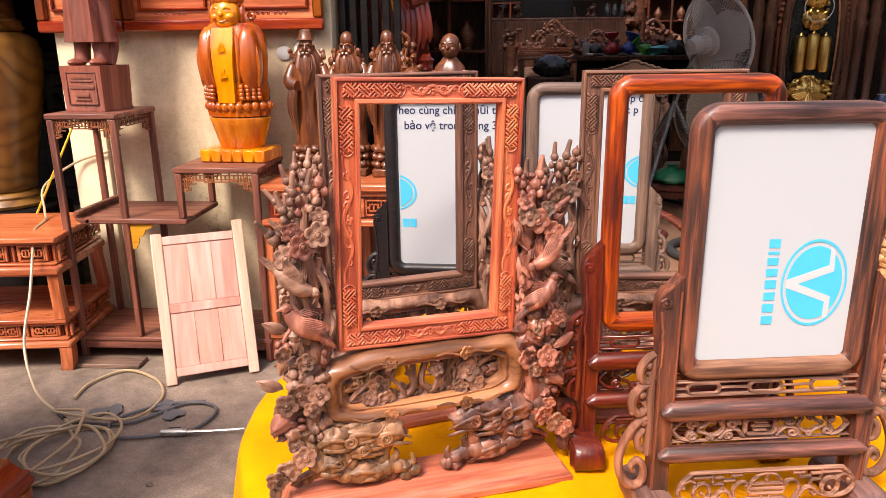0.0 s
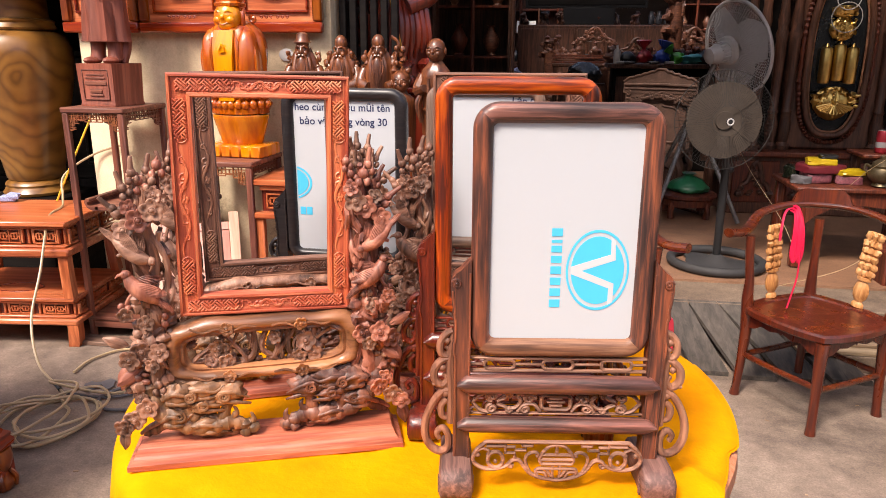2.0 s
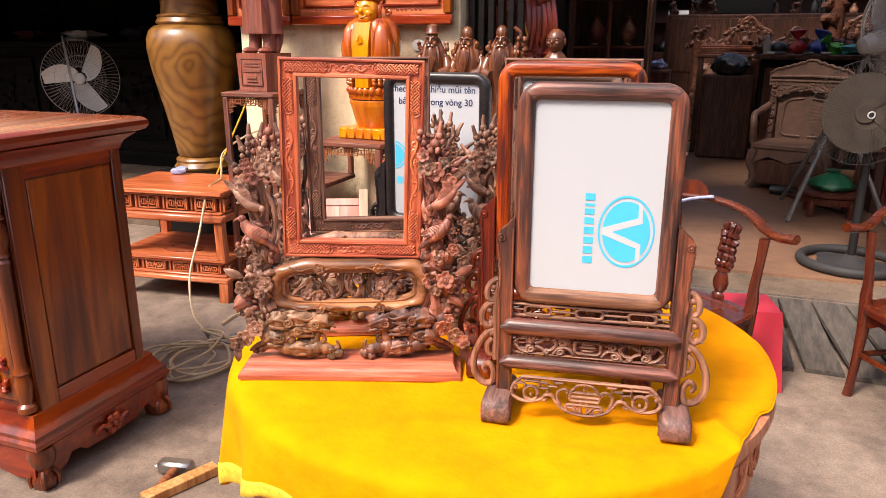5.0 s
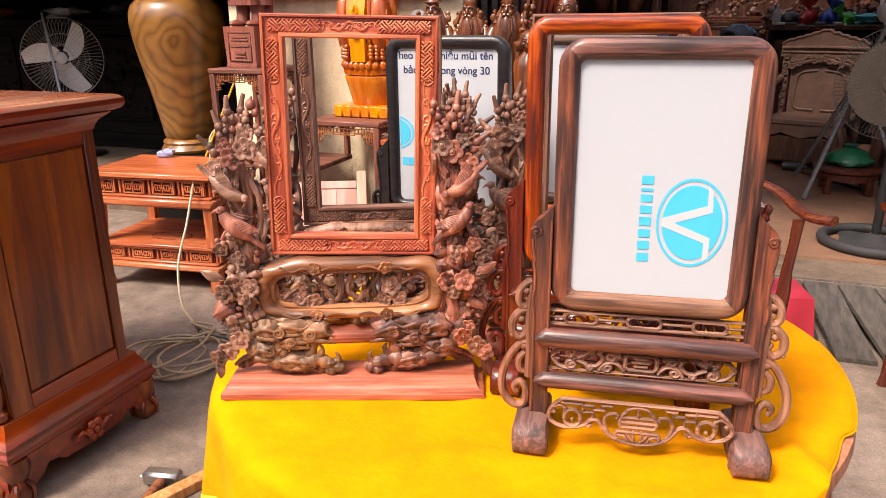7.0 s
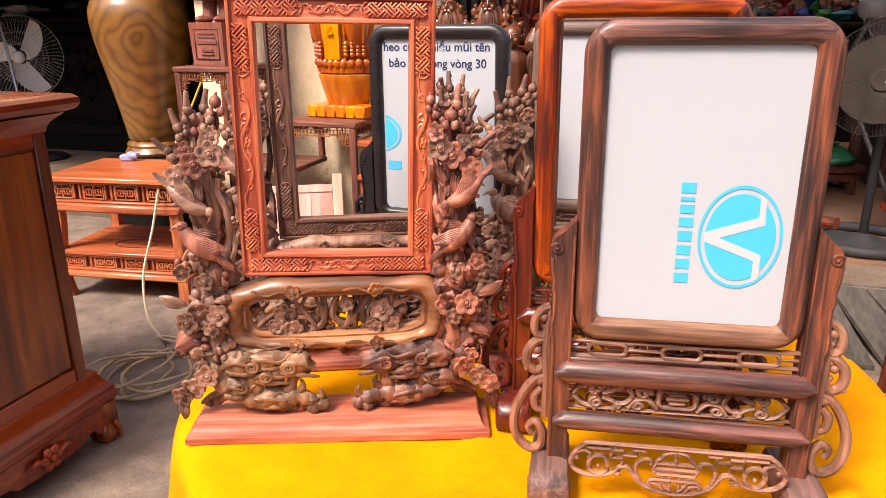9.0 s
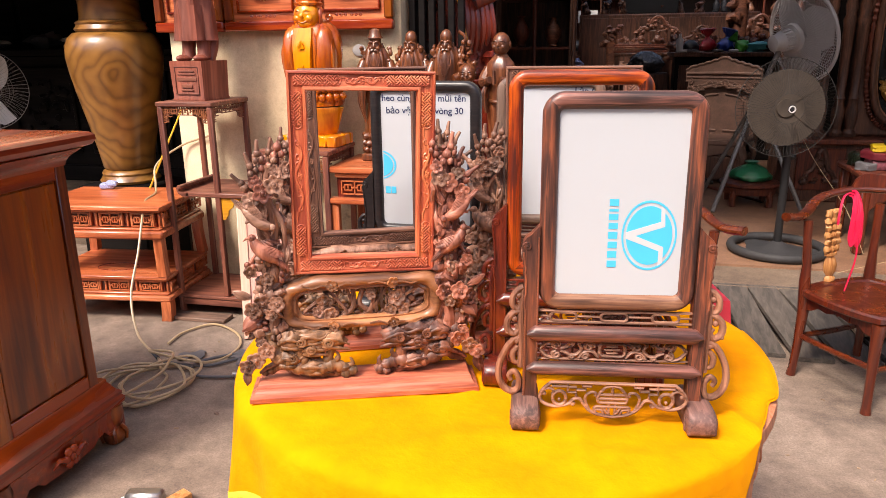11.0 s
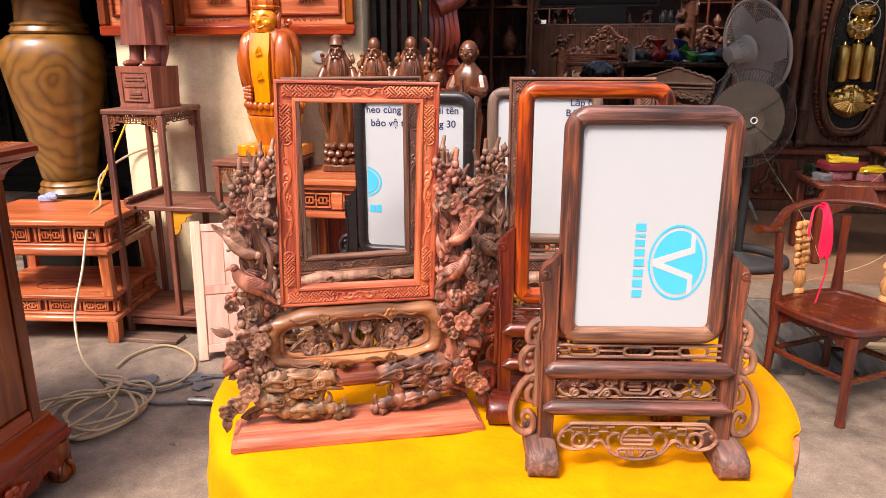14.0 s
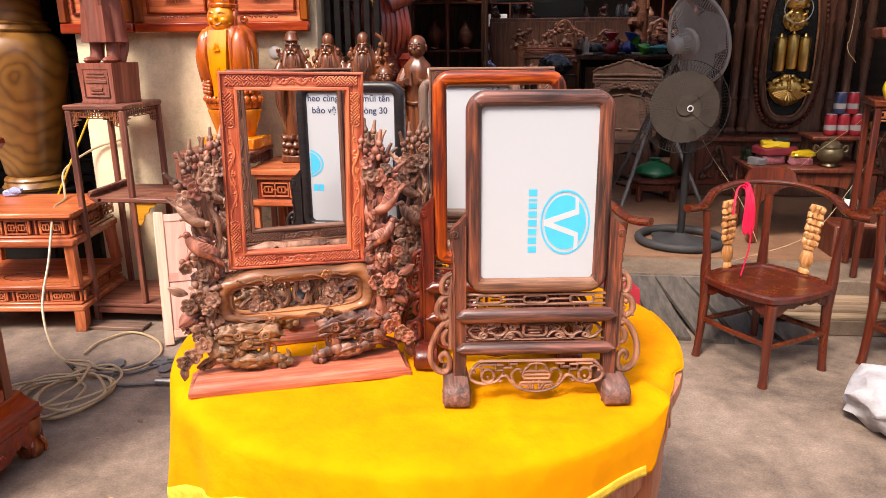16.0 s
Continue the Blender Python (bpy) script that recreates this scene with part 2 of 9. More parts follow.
GREY_Z = wood("grey_brown_tall", (0.07, 0.05, 0.042), (0.15, 0.105, 0.085), (0.24, 0.17, 0.14), "z", 50, 0.5)
PINK_X = wood("raw_pink_base", (0.23, 0.080, 0.058), (0.37, 0.138, 0.100), (0.50, 0.225, 0.165), "x", 45, 0.5, knots=0.4)
CFRAME_X = wood("red_orange_frame_long", (0.20, 0.055, 0.045), (0.46, 0.155, 0.11), (0.70, 0.34, 0.24), "x", 34, 0.45, knots=0.55)
CFRAME_Z = wood("red_orange_frame_tall", (0.20, 0.052, 0.042), (0.47, 0.15, 0.10), (0.70, 0.32, 0.20), "z", 34, 0.45, knots=0.55)
DFRAME_X = wood("umber_frame_long", (0.055, 0.031, 0.025), (0.155, 0.085, 0.066), (0.27, 0.155, 0.115), "x", 45, 0.5)
DFRAME_Z = wood("umber_frame_tall", (0.055, 0.031, 0.025), (0.155, 0.085, 0.066), (0.27, 0.155, 0.115), "z", 45, 0.5)
CARVE = wood("carved_blossom", (0.060, 0.036, 0.028), (0.225, 0.130, 0.099), (0.44, 0.285, 0.222), "z", 40, 0.5, coat=0.06, knots=0.75)
CARVE_RED = wood("carved_blossom_red", (0.06, 0.024, 0.02), (0.255, 0.114, 0.088), (0.51, 0.27, 0.212), "z", 40, 0.48, coat=0.08, knots=0.75)
CARVE_TAN = wood("carved_blossom_tan", (0.080, 0.040, 0.026), (0.24, 0.124, 0.080), (0.47, 0.26, 0.165), "x", 26, 0.36, coat=0.25, knots=0.75)
FOOT_M = wood("worn_grey_rosewood", (0.05, 0.031, 0.028), (0.125, 0.076, 0.067), (0.25, 0.155, 0.135), "y", 45, 0.6)
WORN_X = wood("worn_pale_rosewood", (0.07, 0.038, 0.03), (0.19, 0.105, 0.075), (0.38, 0.235, 0.165), "x", 40, 0.55, eyes=0.8)
ROOT_M = wood("carved_root", (0.040, 0.024, 0.016), (0.168, 0.099, 0.063), (0.38, 0.235, 0.158), "z", 40, 0.5, coat=0.06, knots=0.8)
PLUM_ROOT = wood("carved_plum_root", (0.034, 0.017, 0.015), (0.118, 0.060, 0.048), (0.30, 0.16, 0.122), "z", 40, 0.5, coat=0.06, knots=0.8)
SHEET = plain("white_sheet", (0.50, 0.525, 0.56), 0.22, var=0.015, bump=0.0, scale=2.0)
INK_BLUE = plain("sky_blue_print", (0.06, 0.52, 0.80), 0.4, var=0.05, bump=0.0)
INK_WHITE = plain("white_print", (0.55, 0.57, 0.60), 0.35, var=0.02, bump=0.0)
INK_DARK = plain("navy_print", (0.02, 0.03, 0.09), 0.4, var=0.05, bump=0.0)

MAHOG_Z = wood("glossy_mahogany_tall", (0.055, 0.013, 0.005), (0.150, 0.042, 0.011), (0.27, 0.092, 0.024), "z", 12, 0.3, coat=0.5, knots=0.75)
MAHOG_Y = wood("glossy_mahogany_deep", (0.07, 0.013, 0.006), (0.17, 0.033, 0.013), (0.28, 0.07, 0.022), "y", 14, 0.28, coat=0.5, knots=0.7)
MAHOG_X = wood("glossy_mahogany_long", (0.10, 0.016, 0.007), (0.19, 0.034, 0.014), (0.28, 0.065, 0.022), "x", 14, 0.28, coat=0.5)
ORANGE_X = wood("orange_table_wood", (0.24, 0.072, 0.042), (0.43, 0.155, 0.092), (0.57, 0.255, 0.16), "x", 16, 0.35, coat=0.3)
ORANGE_Z = wood("orange_table_leg", (0.24, 0.072, 0.042), (0.43, 0.155, 0.092), (0.57, 0.255, 0.16), "z", 16, 0.35, coat=0.3)
ETA_X = wood("plum_brown_shelf", (0.07, 0.030, 0.024), (0.15, 0.068, 0.053), (0.25, 0.12, 0.09), "x", 20, 0.45)
ETA_Z = wood("plum_brown_post", (0.065, 0.027, 0.022), (0.145, 0.061, 0.047), (0.24, 0.11, 0.08), "z", 20, 0.45)
FRET_M = wood("fret_brown", (0.12, 0.05, 0.03), (0.24, 0.10, 0.06), (0.34, 0.16, 0.09), "x", 25, 0.5)
FRET_GOLD = wood("fret_honey", (0.34, 0.16, 0.04), (0.48, 0.25, 0.08), (0.58, 0.34, 0.13), "x", 25, 0.5)
HONEY = wood("honey_wood", (0.40, 0.135, 0.014), (0.57, 0.225, 0.025), (0.68, 0.32, 0.05), "z", 9, 0.28, coat=0.5, knots=0.6)
AMBER_ROBE = wood("amber_robe_wood", (0.19, 0.042, 0.006), (0.36, 0.10, 0.011), (0.50, 0.18, 0.02), "z", 10, 0.25, coat=0.6, knots=0.6)
STAT_BROWN = wood("polished_brown_carving", (0.045, 0.017, 0.010), (0.108, 0.043, 0.024), (0.20, 0.082, 0.046), "z", 14, 0.36, coat=0.25)
STAT_ROSE = wood("rosy_brown_carving", (0.12, 0.042, 0.03), (0.20, 0.075, 0.055), (0.28, 0.115, 0.085), "z", 14, 0.5)
STAT_RED = wood("dark_red_carving", (0.05, 0.010, 0.008), (0.12, 0.024, 0.018), (0.20, 0.05, 0.035), "z", 14, 0.3, coat=0.4)
# GLOOM and GLOOM_RED: base tones lowered to carry the hall's dimness.
GLOOM = wood("shade_dim_carved_wood", (0.026, 0.014, 0.010), (0.060, 0.031, 0.023), (0.13, 0.068, 0.050), "z", 30, 0.42, gloss=0.4)
SALON = wood("red_brown_salon_wood", (0.040, 0.017, 0.012), (0.105, 0.047, 0.033), (0.20, 0.098, 0.068), "x", 30, 0.5, coat=0.1)
PALE_GREY = plain("pale_grey_plastic", (0.42, 0.40, 0.39), 0.45, var=0.1)
GLOOM_RED = wood("shade_dim_red_wood", (0.034, 0.012, 0.009), (0.075, 0.025, 0.018), (0.14, 0.05, 0.032), "z", 30, 0.45, gloss=0.35)
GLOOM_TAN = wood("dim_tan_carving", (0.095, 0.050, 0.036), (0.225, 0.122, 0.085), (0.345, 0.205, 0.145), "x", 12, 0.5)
THRONE_M = plain("dusty_brown_carving", (0.105, 0.052, 0.035), 0.62, var=0.42, scale=11.0, bump=0.4)
# Black wood sunk further, with low gloss, so its colour carries shade.
SHADE_JET = wood("shade_jet_wood", (0.004, 0.003, 0.003), (0.006, 0.005, 0.005), (0.011, 0.009, 0.008), "x", 12, 0.6, gloss=0.12)
CHAIR_M = wood("chair_mahogany", (0.034, 0.009, 0.007), (0.070, 0.018, 0.012), (0.12, 0.034, 0.020), "z", 18, 0.3, coat=0.4)
CHAIR_TOP = wood("chair_rail_wood", (0.036, 0.009, 0.006), (0.072, 0.018, 0.010), (0.12, 0.036, 0.018), "x", 30, 0.28, coat=0.5)
RAW_DOOR = wood("raw_pink_boards", (0.47, 0.25, 0.21), (0.60, 0.36, 0.31), (0.70, 0.47, 0.42), "z", 14, 0.7, knots=0.6, spread=0.7)
RAW_EDGE = wood("raw_pale_stile", (0.52, 0.33, 0.26), (0.64, 0.43, 0.35), (0.73, 0.54, 0.46), "z", 14, 0.7)
PLANK_M = wood("weathered_grey_plank", (0.036, 0.033, 0.031), (0.068, 0.062, 0.056), (0.115, 0.102, 0.09), "y", 12, 0.75)
BOARD_M = wood("dusty_pale_board", (0.14, 0.102, 0.070), (0.25, 0.19, 0.135), (0.38, 0.30, 0.22), "x", 20, 0.8)
PALE_SPLAT = wood("pale_carved_splat", (0.30, 0.15, 0.075), (0.50, 0.29, 0.155), (0.62, 0.40, 0.24), "z", 20, 0.5)
HOSE = plain("cream_hose", (0.42, 0.305, 0.175), 0.35, var=0.12, bump=0.0)
CABLE_Y = plain("yellow_cable", (0.75, 0.52, 0.05), 0.45, var=0.1, bump=0.0)
STEEL = plain("worn_steel", (0.45, 0.44, 0.43), 0.35, metal=1.0, var=0.25, scale=20)
GOLD = plain("polished_brass", (0.60, 0.40, 0.13), 0.30, metal=1.0, var=0.2, scale=20, bump=0.1)
GREY_PLASTIC = plain("grey_plastic", (0.50, 0.485, 0.49), 0.45, var=0.08)
BLACK_PLASTIC = plain("black_plastic", (0.012, 0.012, 0.013), 0.4, var=0.2)
WHITE_PLASTIC = plain("white_plastic", (0.75, 0.73, 0.70), 0.35, var=0.06)
RUBBER = plain("black_rubber", (0.025, 0.024, 0.025), 0.7, var=0.3, scale=14)
PINK_SILK = plain("hot_pink_ribbon", (0.55, 0.006, 0.045), 0.45, var=0.12, bump=0.0)
GREEN_BAG = plain("green_bag", (0.012, 0.13, 0.055), 0.3, var=0.25, scale=20)
RED_BAG = plain("red_bag", (0.42, 0.012, 0.02), 0.3, var=0.2)
BLUE_BAG = plain("blue_bag", (0.02, 0.06, 0.36), 0.3, var=0.2)
LIME_BAG = plain("lime_bag", (0.06, 0.34, 0.04), 0.3, var=0.2)
TEAL_CAP = plain("teal_cap", (0.05, 0.3, 0.32), 0.5, var=0.2)
WHITE_BAG = plain("white_sack", (0.44, 0.43, 0.45), 0.35, var=0.3, scale=9, bump=0.8)
PAPER = plain("white_paper", (0.8, 0.79, 0.77), 0.7, var=0.03, bump=0.0)
YELLOW_PACK = plain("yellow_pack", (0.50, 0.34, 0.010), 0.4, var=0.12)
CRIMSON = plain("crimson_cloth", (0.125, 0.007, 0.014), 0.6, var=0.25)
PINK_BOX = plain("pink_box", (0.17, 0.05, 0.062), 0.5, var=0.9, scale=45)
CAN_RED = plain("red_can", (0.32, 0.02, 0.03), 0.3, metal=0.4, var=0.15, scale=40)
CAN_SILVER = plain("silver_can_top", (0.42, 0.40, 0.40), 0.4, metal=0.6, var=0.1)
CAN_NAVY = plain("dark_can", (0.03, 0.04, 0.10), 0.3, metal=0.3, var=0.2)
BRONZE = plain("old_bronze", (0.12, 0.09, 0.05), 0.4, metal=0.7, var=0.4, scale=30)
BOTTLE = plain("dark_bottle", (0.012, 0.016, 0.010), 0.12, var=0.2)
GREY_SCRAP = plain("grey_scrap", (0.10, 0.095, 0.10), 0.6, var=0.3)
GLASS_DARK = plain("dark_cabinet_glass", (0.012, 0.013, 0.014), 0.06, var=0.2, bump=0.0)
SHINY_BAG = plain("clear_bag", (0.045, 0.045, 0.05), 0.14, var=0.8, scale=22, bump=0.6)
ROPE_M = plain("blue_white_rope", (0.30, 0.34, 0.55), 0.7, var=0.6, scale=90, bump=0.3)
RED_PLASTIC = plain("red_plastic", (0.5, 0.03, 0.05), 0.35, var=0.1)
LEG_STEEL = plain("dull_grey_steel", (0.20, 0.19, 0.185), 0.5, metal=0.6, var=0.3, scale=20)
DUSTY_BLADE = plain("dusty_fan_blade", (0.058, 0.043, 0.032), 0.95, var=0.3, scale=5.0)
DARK_WIRE = plain("dusty_dark_wire", (0.022, 0.019, 0.017), 0.8, var=0.3)

# wood of the big vase: rings that run round a figure
VASE_M, nt_, bs_ = material("figured_olive_wood")
v_ = coords(nt_, (1, 1, 1), jitter=False)
nz_ = node(nt_, "ShaderNodeTexNoise", Scale=3.2, Detail=2.0, Roughness=0.4)
nt_.links.new(v_, nz_.inputs["Vector"])
warp_ = nt_.nodes.new("ShaderNodeVectorMath")
warp_.operation = "MULTIPLY_ADD"
warp_.inputs[1].default_value = (0.42, 0.42, 0.42)
nt_.links.new(nz_.outputs["Color"], warp_.inputs[0])
nt_.links.new(v_, warp_.inputs[2])
off_ = nt_.nodes.new("ShaderNodeVectorMath")
off_.operation = "SUBTRACT"
off_.inputs[1].default_value = (0.14 + 0.21, -0.27 + 0.21, 0.62 + 0.21)
nt_.links.new(warp_.outputs[0], off_.inputs[0])
sq_ = nt_.nodes.new("ShaderNodeVectorMath")
sq_.operation = "MULTIPLY"
sq_.inputs[1].default_value = (1.0, 0.45, 0.85)
nt_.links.new(off_.outputs[0], sq_.inputs[0])
len_ = nt_.nodes.new("ShaderNodeVectorMath")
len_.operation = "LENGTH"
nt_.links.new(sq_.outputs[0], len_.inputs[0])
mul_ = nt_.nodes.new("ShaderNodeMath")
mul_.operation = "MULTIPLY"
mul_.inputs[1].default_value = 96.0
nt_.links.new(len_.outputs["Value"], mul_.inputs[0])
sin_ = nt_.nodes.new("ShaderNodeMath")
sin_.operation = "SINE"
nt_.links.new(mul_.outputs[0], sin_.inputs[0])
mr_ = nt_.nodes.new("ShaderNodeMapRange")
mr_.inputs["From Min"].default_value = -1.0
nt_.links.new(sin_.outputs[0], mr_.inputs["Value"])
nf_ = node(nt_, "ShaderNodeTexNoise", Scale=9.0, Detail=5.0)
nt_.links.new(v_, nf_.inputs["Vector"])
c1_ = ramp(nt_, mr_.outputs[0], [(0.0, (0.120, 0.046, 0.010)), (0.26, (0.205, 0.088, 0.018)), (1.0, (0.275, 0.126, 0.028))])
c2_ = mixed(nt_, 0.35, c1_.outputs[0], ramp(nt_, nf_.outputs[0], [(0.35, (0.115, 0.046, 0.010)), (0.65, (0.28, 0.130, 0.029))]).outputs[0])
nt_.links.new(c2_, bs_.inputs["Base Color"])
bs_.inputs["Roughness"].default_value = 0.33
bs_.inputs["Coat Weight"].default_value = 0.3
bs_.inputs["Coat Roughness"].default_value = 0.12

# ---- floor, walls and ceiling ----
def concrete(name, base, stain, dust, rough=0.85, grit=0.42):
    m, nt, bs = material(name)
    vec = coords(nt, jitter=False)
    n1 = node(nt, "ShaderNodeTexNoise", Scale=1.3, Detail=7.0, Roughness=0.68, Distortion=0.4)
    n2 = node(nt, "ShaderNodeTexNoise", Scale=9.0, Detail=6.0, Roughness=0.7)
    n3 = node(nt, "ShaderNodeTexNoise", Scale=120.0, Detail=3.0, Roughness=0.7)
    for n in (n1, n2, n3):
        nt.links.new(vec, n.inputs["Vector"])
    a = ramp(nt, n1.outputs[0], [(0.36, stain), (0.52, base), (0.68, dust)])
    b = ramp(nt, n2.outputs[0], [(0.34, stain), (0.55, base), (0.75, dust)])
    c = mixed(nt, 0.5, a.outputs[0], b.outputs[0])
    d = mixed(nt, grit, c, ramp(nt, n3.outputs[0], [(0.35, (0.05, 0.045, 0.04)), (0.65, (0.85, 0.80, 0.75))]).outputs[0], "OVERLAY")
    nt.links.new(d, bs.inputs["Base Color"])
    bs.inputs["Roughness"].default_value = rough
    bumped(nt, bs, n2.outputs[0], 0.25, 0.006)
    return m


FLOOR_M = concrete("worn_concrete_floor", (0.222, 0.165, 0.128), (0.088, 0.064, 0.049), (0.385, 0.296, 0.232), 0.85, 0.24)
STEP_M = concrete("pale_concrete_step", (0.160, 0.112, 0.078), (0.070, 0.048, 0.034), (0.27, 0.20, 0.145), 0.85, 0.28)
HALL_M = concrete("brown_hall_floor", (0.235, 0.125, 0.074), (0.15, 0.080, 0.048), (0.31, 0.175, 0.108), 0.5, 0.2)
WALL_M = concrete("stained_cream_plaster", (0.68, 0.545, 0.36), (0.49, 0.385, 0.25), (0.78, 0.66, 0.47), 0.9, 0.12)
# grey mould: specks gathered in upright runs
wnt = WALL_M.node_tree
wbs = [n for n in wnt.nodes if n.type == "BSDF_PRINCIPLED"][0]
clean = wbs.inputs["Base Color"].links[0].from_socket
run = node(wnt, "ShaderNodeTexNoise", Scale=1.0, Detail=3.0, Roughness=0.5, Distortion=0.4)
wnt.links.new(coords(wnt, (6.0, 6.0, 1.1), jitter=False), run.inputs["Vector"])
spk = node(wnt, "ShaderNodeTexNoise", Scale=20.0, Detail=6.0, Roughness=0.75)
wnt.links.new(coords(wnt, jitter=False), spk.inputs["Vector"])
where = ramp(wnt, run.outputs[0], [(0.55, (0, 0, 0)), (0.70, (1, 1, 1))])
dots = ramp(wnt, spk.outputs[0], [(0.52, (0, 0, 0)), (0.64, (1, 1, 1))])
both = mixed(wnt, 1.0, where.outputs[0], dots.outputs[0], "MULTIPLY")
worn = mixed(wnt, 0.6, clean, ramp(wnt, run.outputs[0], [(0.42, (1, 1, 1)), (0.62, (0.62, 0.62, 0.60))]).outputs[0], "MULTIPLY")
wnt.links.new(mixed(wnt, both, worn, (0.20, 0.165, 0.115)), wbs.inputs["Base Color"])
CREAM_M = concrete("pale_cream_post", (0.78, 0.68, 0.47), (0.66, 0.56, 0.38), (0.85, 0.76, 0.56), 0.8, 0.12)
# Near-black walls and ceiling: the indoor shade is put into the colour.
SHADE_WALL_M = concrete("shade_dark_hall_wall", (0.035, 0.025, 0.022), (0.02, 0.015, 0.013), (0.055, 0.04, 0.034), 0.8)
SHADE_CEIL_M = concrete("shade_dark_ceiling", (0.07, 0.06, 0.055), (0.04, 0.035, 0.03), (0.10, 0.09, 0.08), 0.9)


def setting(name, shape, mat, label="", category="", angle=38):
    ob = new(name, shape.mesh(name, mat, angle))
    return tagged(ob, label, category, "", "structure")


HALL_Z = 0.18
setting("ground", Shape().slab((-40, -40, -0.3), (40, 40, 0.0)), FLOOR_M, "worn grey-brown concrete yard floor with stains", "floor")
setting("floor_hall", Shape().slab((-0.62, 4.10, 0.0), (9.0, 18.0, HALL_Z)), HALL_M, "smooth brown floor of the dark showroom", "floor")
setting("step_front", Shape().slab((-0.55, 3.72, 0.0), (9.0, 4.10, HALL_Z - 0.012), 0.008), STEP_M, "pale worn concrete threshold step", "step")
setting("floor_store", Shape().slab((-9.0, 4.3, 0.0), (-0.81, 18.0, 0.30)), STEP_M, "pale raised floor of the store room", "floor")
# the wall stub between the two openings
setting("wall_stub", Shape().slab((-1.82, 3.62, 0.0), (-0.62, 3.80, 3.4), 0.004), WALL_M, "stained cream plaster wall with dark blotches", "wall")
setting("wall_post", Shape().slab((-2.02, 3.60, 0.0), (-1.82, 3.82, 3.4), 0.006), CREAM_M, "pale cream painted door post", "wall")
setting("wall_dividing", Shape().slab((-0.80, 3.80, 0.0), (-0.62, 18.0, 3.6)), SHADE_WALL_M, "dark dividing wall", "wall")
setting("wall_back", Shape().slab((-9.0, 18.0, 0.0), (9.0, 18.2, 3.6)), SHADE_WALL_M, "dark back wall", "wall")
setting("wall_east", Shape().slab((9.0, 3.6, 0.0), (9.2, 18.2, 3.6)), SHADE_WALL_M, "dark side wall", "wall")
setting("wall_west", Shape().slab((-9.2, 3.6, 0.0), (-9.0, 18.2, 3.6)), SHADE_WALL_M, "dark side wall", "wall")
# Unseen lintels hung low, added to keep sky and sun out.
setting("lintel_store", Shape().slab((-9.0, 3.60, 1.78), (-2.03, 3.80, 3.6)), WALL_M, "plaster lintel over the store opening", "wall")
setting("lintel_hall", Shape().slab((-0.61, 3.60, 2.35), (9.0, 3.80, 3.6)), WALL_M, "plaster lintel over the hall opening", "wall")
roof = Shape()
# Unseen roof slots, added to let daylight into the deep hall.
ADDED_SLOTS = ((4.75, 5.45), (7.30, 7.80), (8.45, 9.15), (9.7, 10.5), (11.0, 14.4))
edge_y = 3.6
for y0, y1 in ADDED_SLOTS:
    roof.slab((-9.2, edge_y, 3.6), (9.2, y0, 3.75))
    roof.slab((-9.2, y0, 3.6), (-0.55, y1, 3.75))
    roof.slab((4.0, y0, 3.6), (9.2, y1, 3.75))
    edge_y = y1
roof.slab((-9.2, edge_y, 3.6), (9.2, 18.2, 3.75))
setting("ceiling_hall", roof, SHADE_CEIL_M, "dark showroom ceiling with slots of daylight", "ceiling")

# unseen walls added round the yard to cut the low sky light
YARD_BLOCK_M = concrete("yard_blocker_plaster", (0.34, 0.30, 0.25), (0.22, 0.19, 0.16), (0.46, 0.42, 0.36), 0.9)
setting("wall_yard_south", Shape().slab((-9.2, -5.2, 0.0), (9.2, -5.0, 4.2)), YARD_BLOCK_M, "weathered plaster wall across the yard", "wall")
setting("wall_yard_west", Shape().slab((-9.2, -5.0, 0.0), (-9.0, 3.6, 3.6)), YARD_BLOCK_M, "weathered plaster wall beside the yard", "wall")
setting("wall_yard_east", Shape().slab((9.0, -5.0, 0.0), (9.2, 3.6, 3.6)), YARD_BLOCK_M, "weathered plaster wall beside the yard", "wall")

# ---- round table with a yellow velvet cloth ----
VELVET, vnt, vbs = material("yellow_velvet")
vv = coords(vnt, jitter=False)
vn = node(vnt, "ShaderNodeTexNoise", Scale=7.0, Detail=4.0, Roughness=0.6)
vf = node(vnt, "ShaderNodeTexNoise", Scale=260.0, Detail=2.0)
vnt.links.new(vv, vn.inputs["Vector"])
vnt.links.new(vv, vf.inputs["Vector"])
vr = ramp(vnt, vn.outputs[0], [(0.3, (0.70, 0.226, 0.002)), (0.55, (0.80, 0.292, 0.002)), (0.8, (0.88, 0.360, 0.004))])
vnt.links.new(vr.outputs[0], vbs.inputs["Base Color"])
vbs.inputs["Roughness"].default_value = 0.9
vbs.inputs["Specular IOR Level"].default_value = 0.08
vbs.inputs["Sheen Weight"].default_value = 0.22
vbs.inputs["Sheen Roughness"].default_value = 0.35
vbs.inputs["Sheen Tint"].default_value = (1.0, 0.62, 0.06, 1)
soft = mixed(vnt, 0.06, vn.outputs[0], vf.outputs[0])
bumped(vnt, vbs, soft, 0.55, 0.02)
HEM_M = plain("pale_yellow_hem", (0.88, 0.50, 0.035), 0.8, var=0.35, scale=60, bump=0.6)
PINKWOOD = wood("raw_pink_table", (0.36, 0.15, 0.09), (0.50, 0.24, 0.16), (0.62, 0.34, 0.24), "z", 30, 0.55)

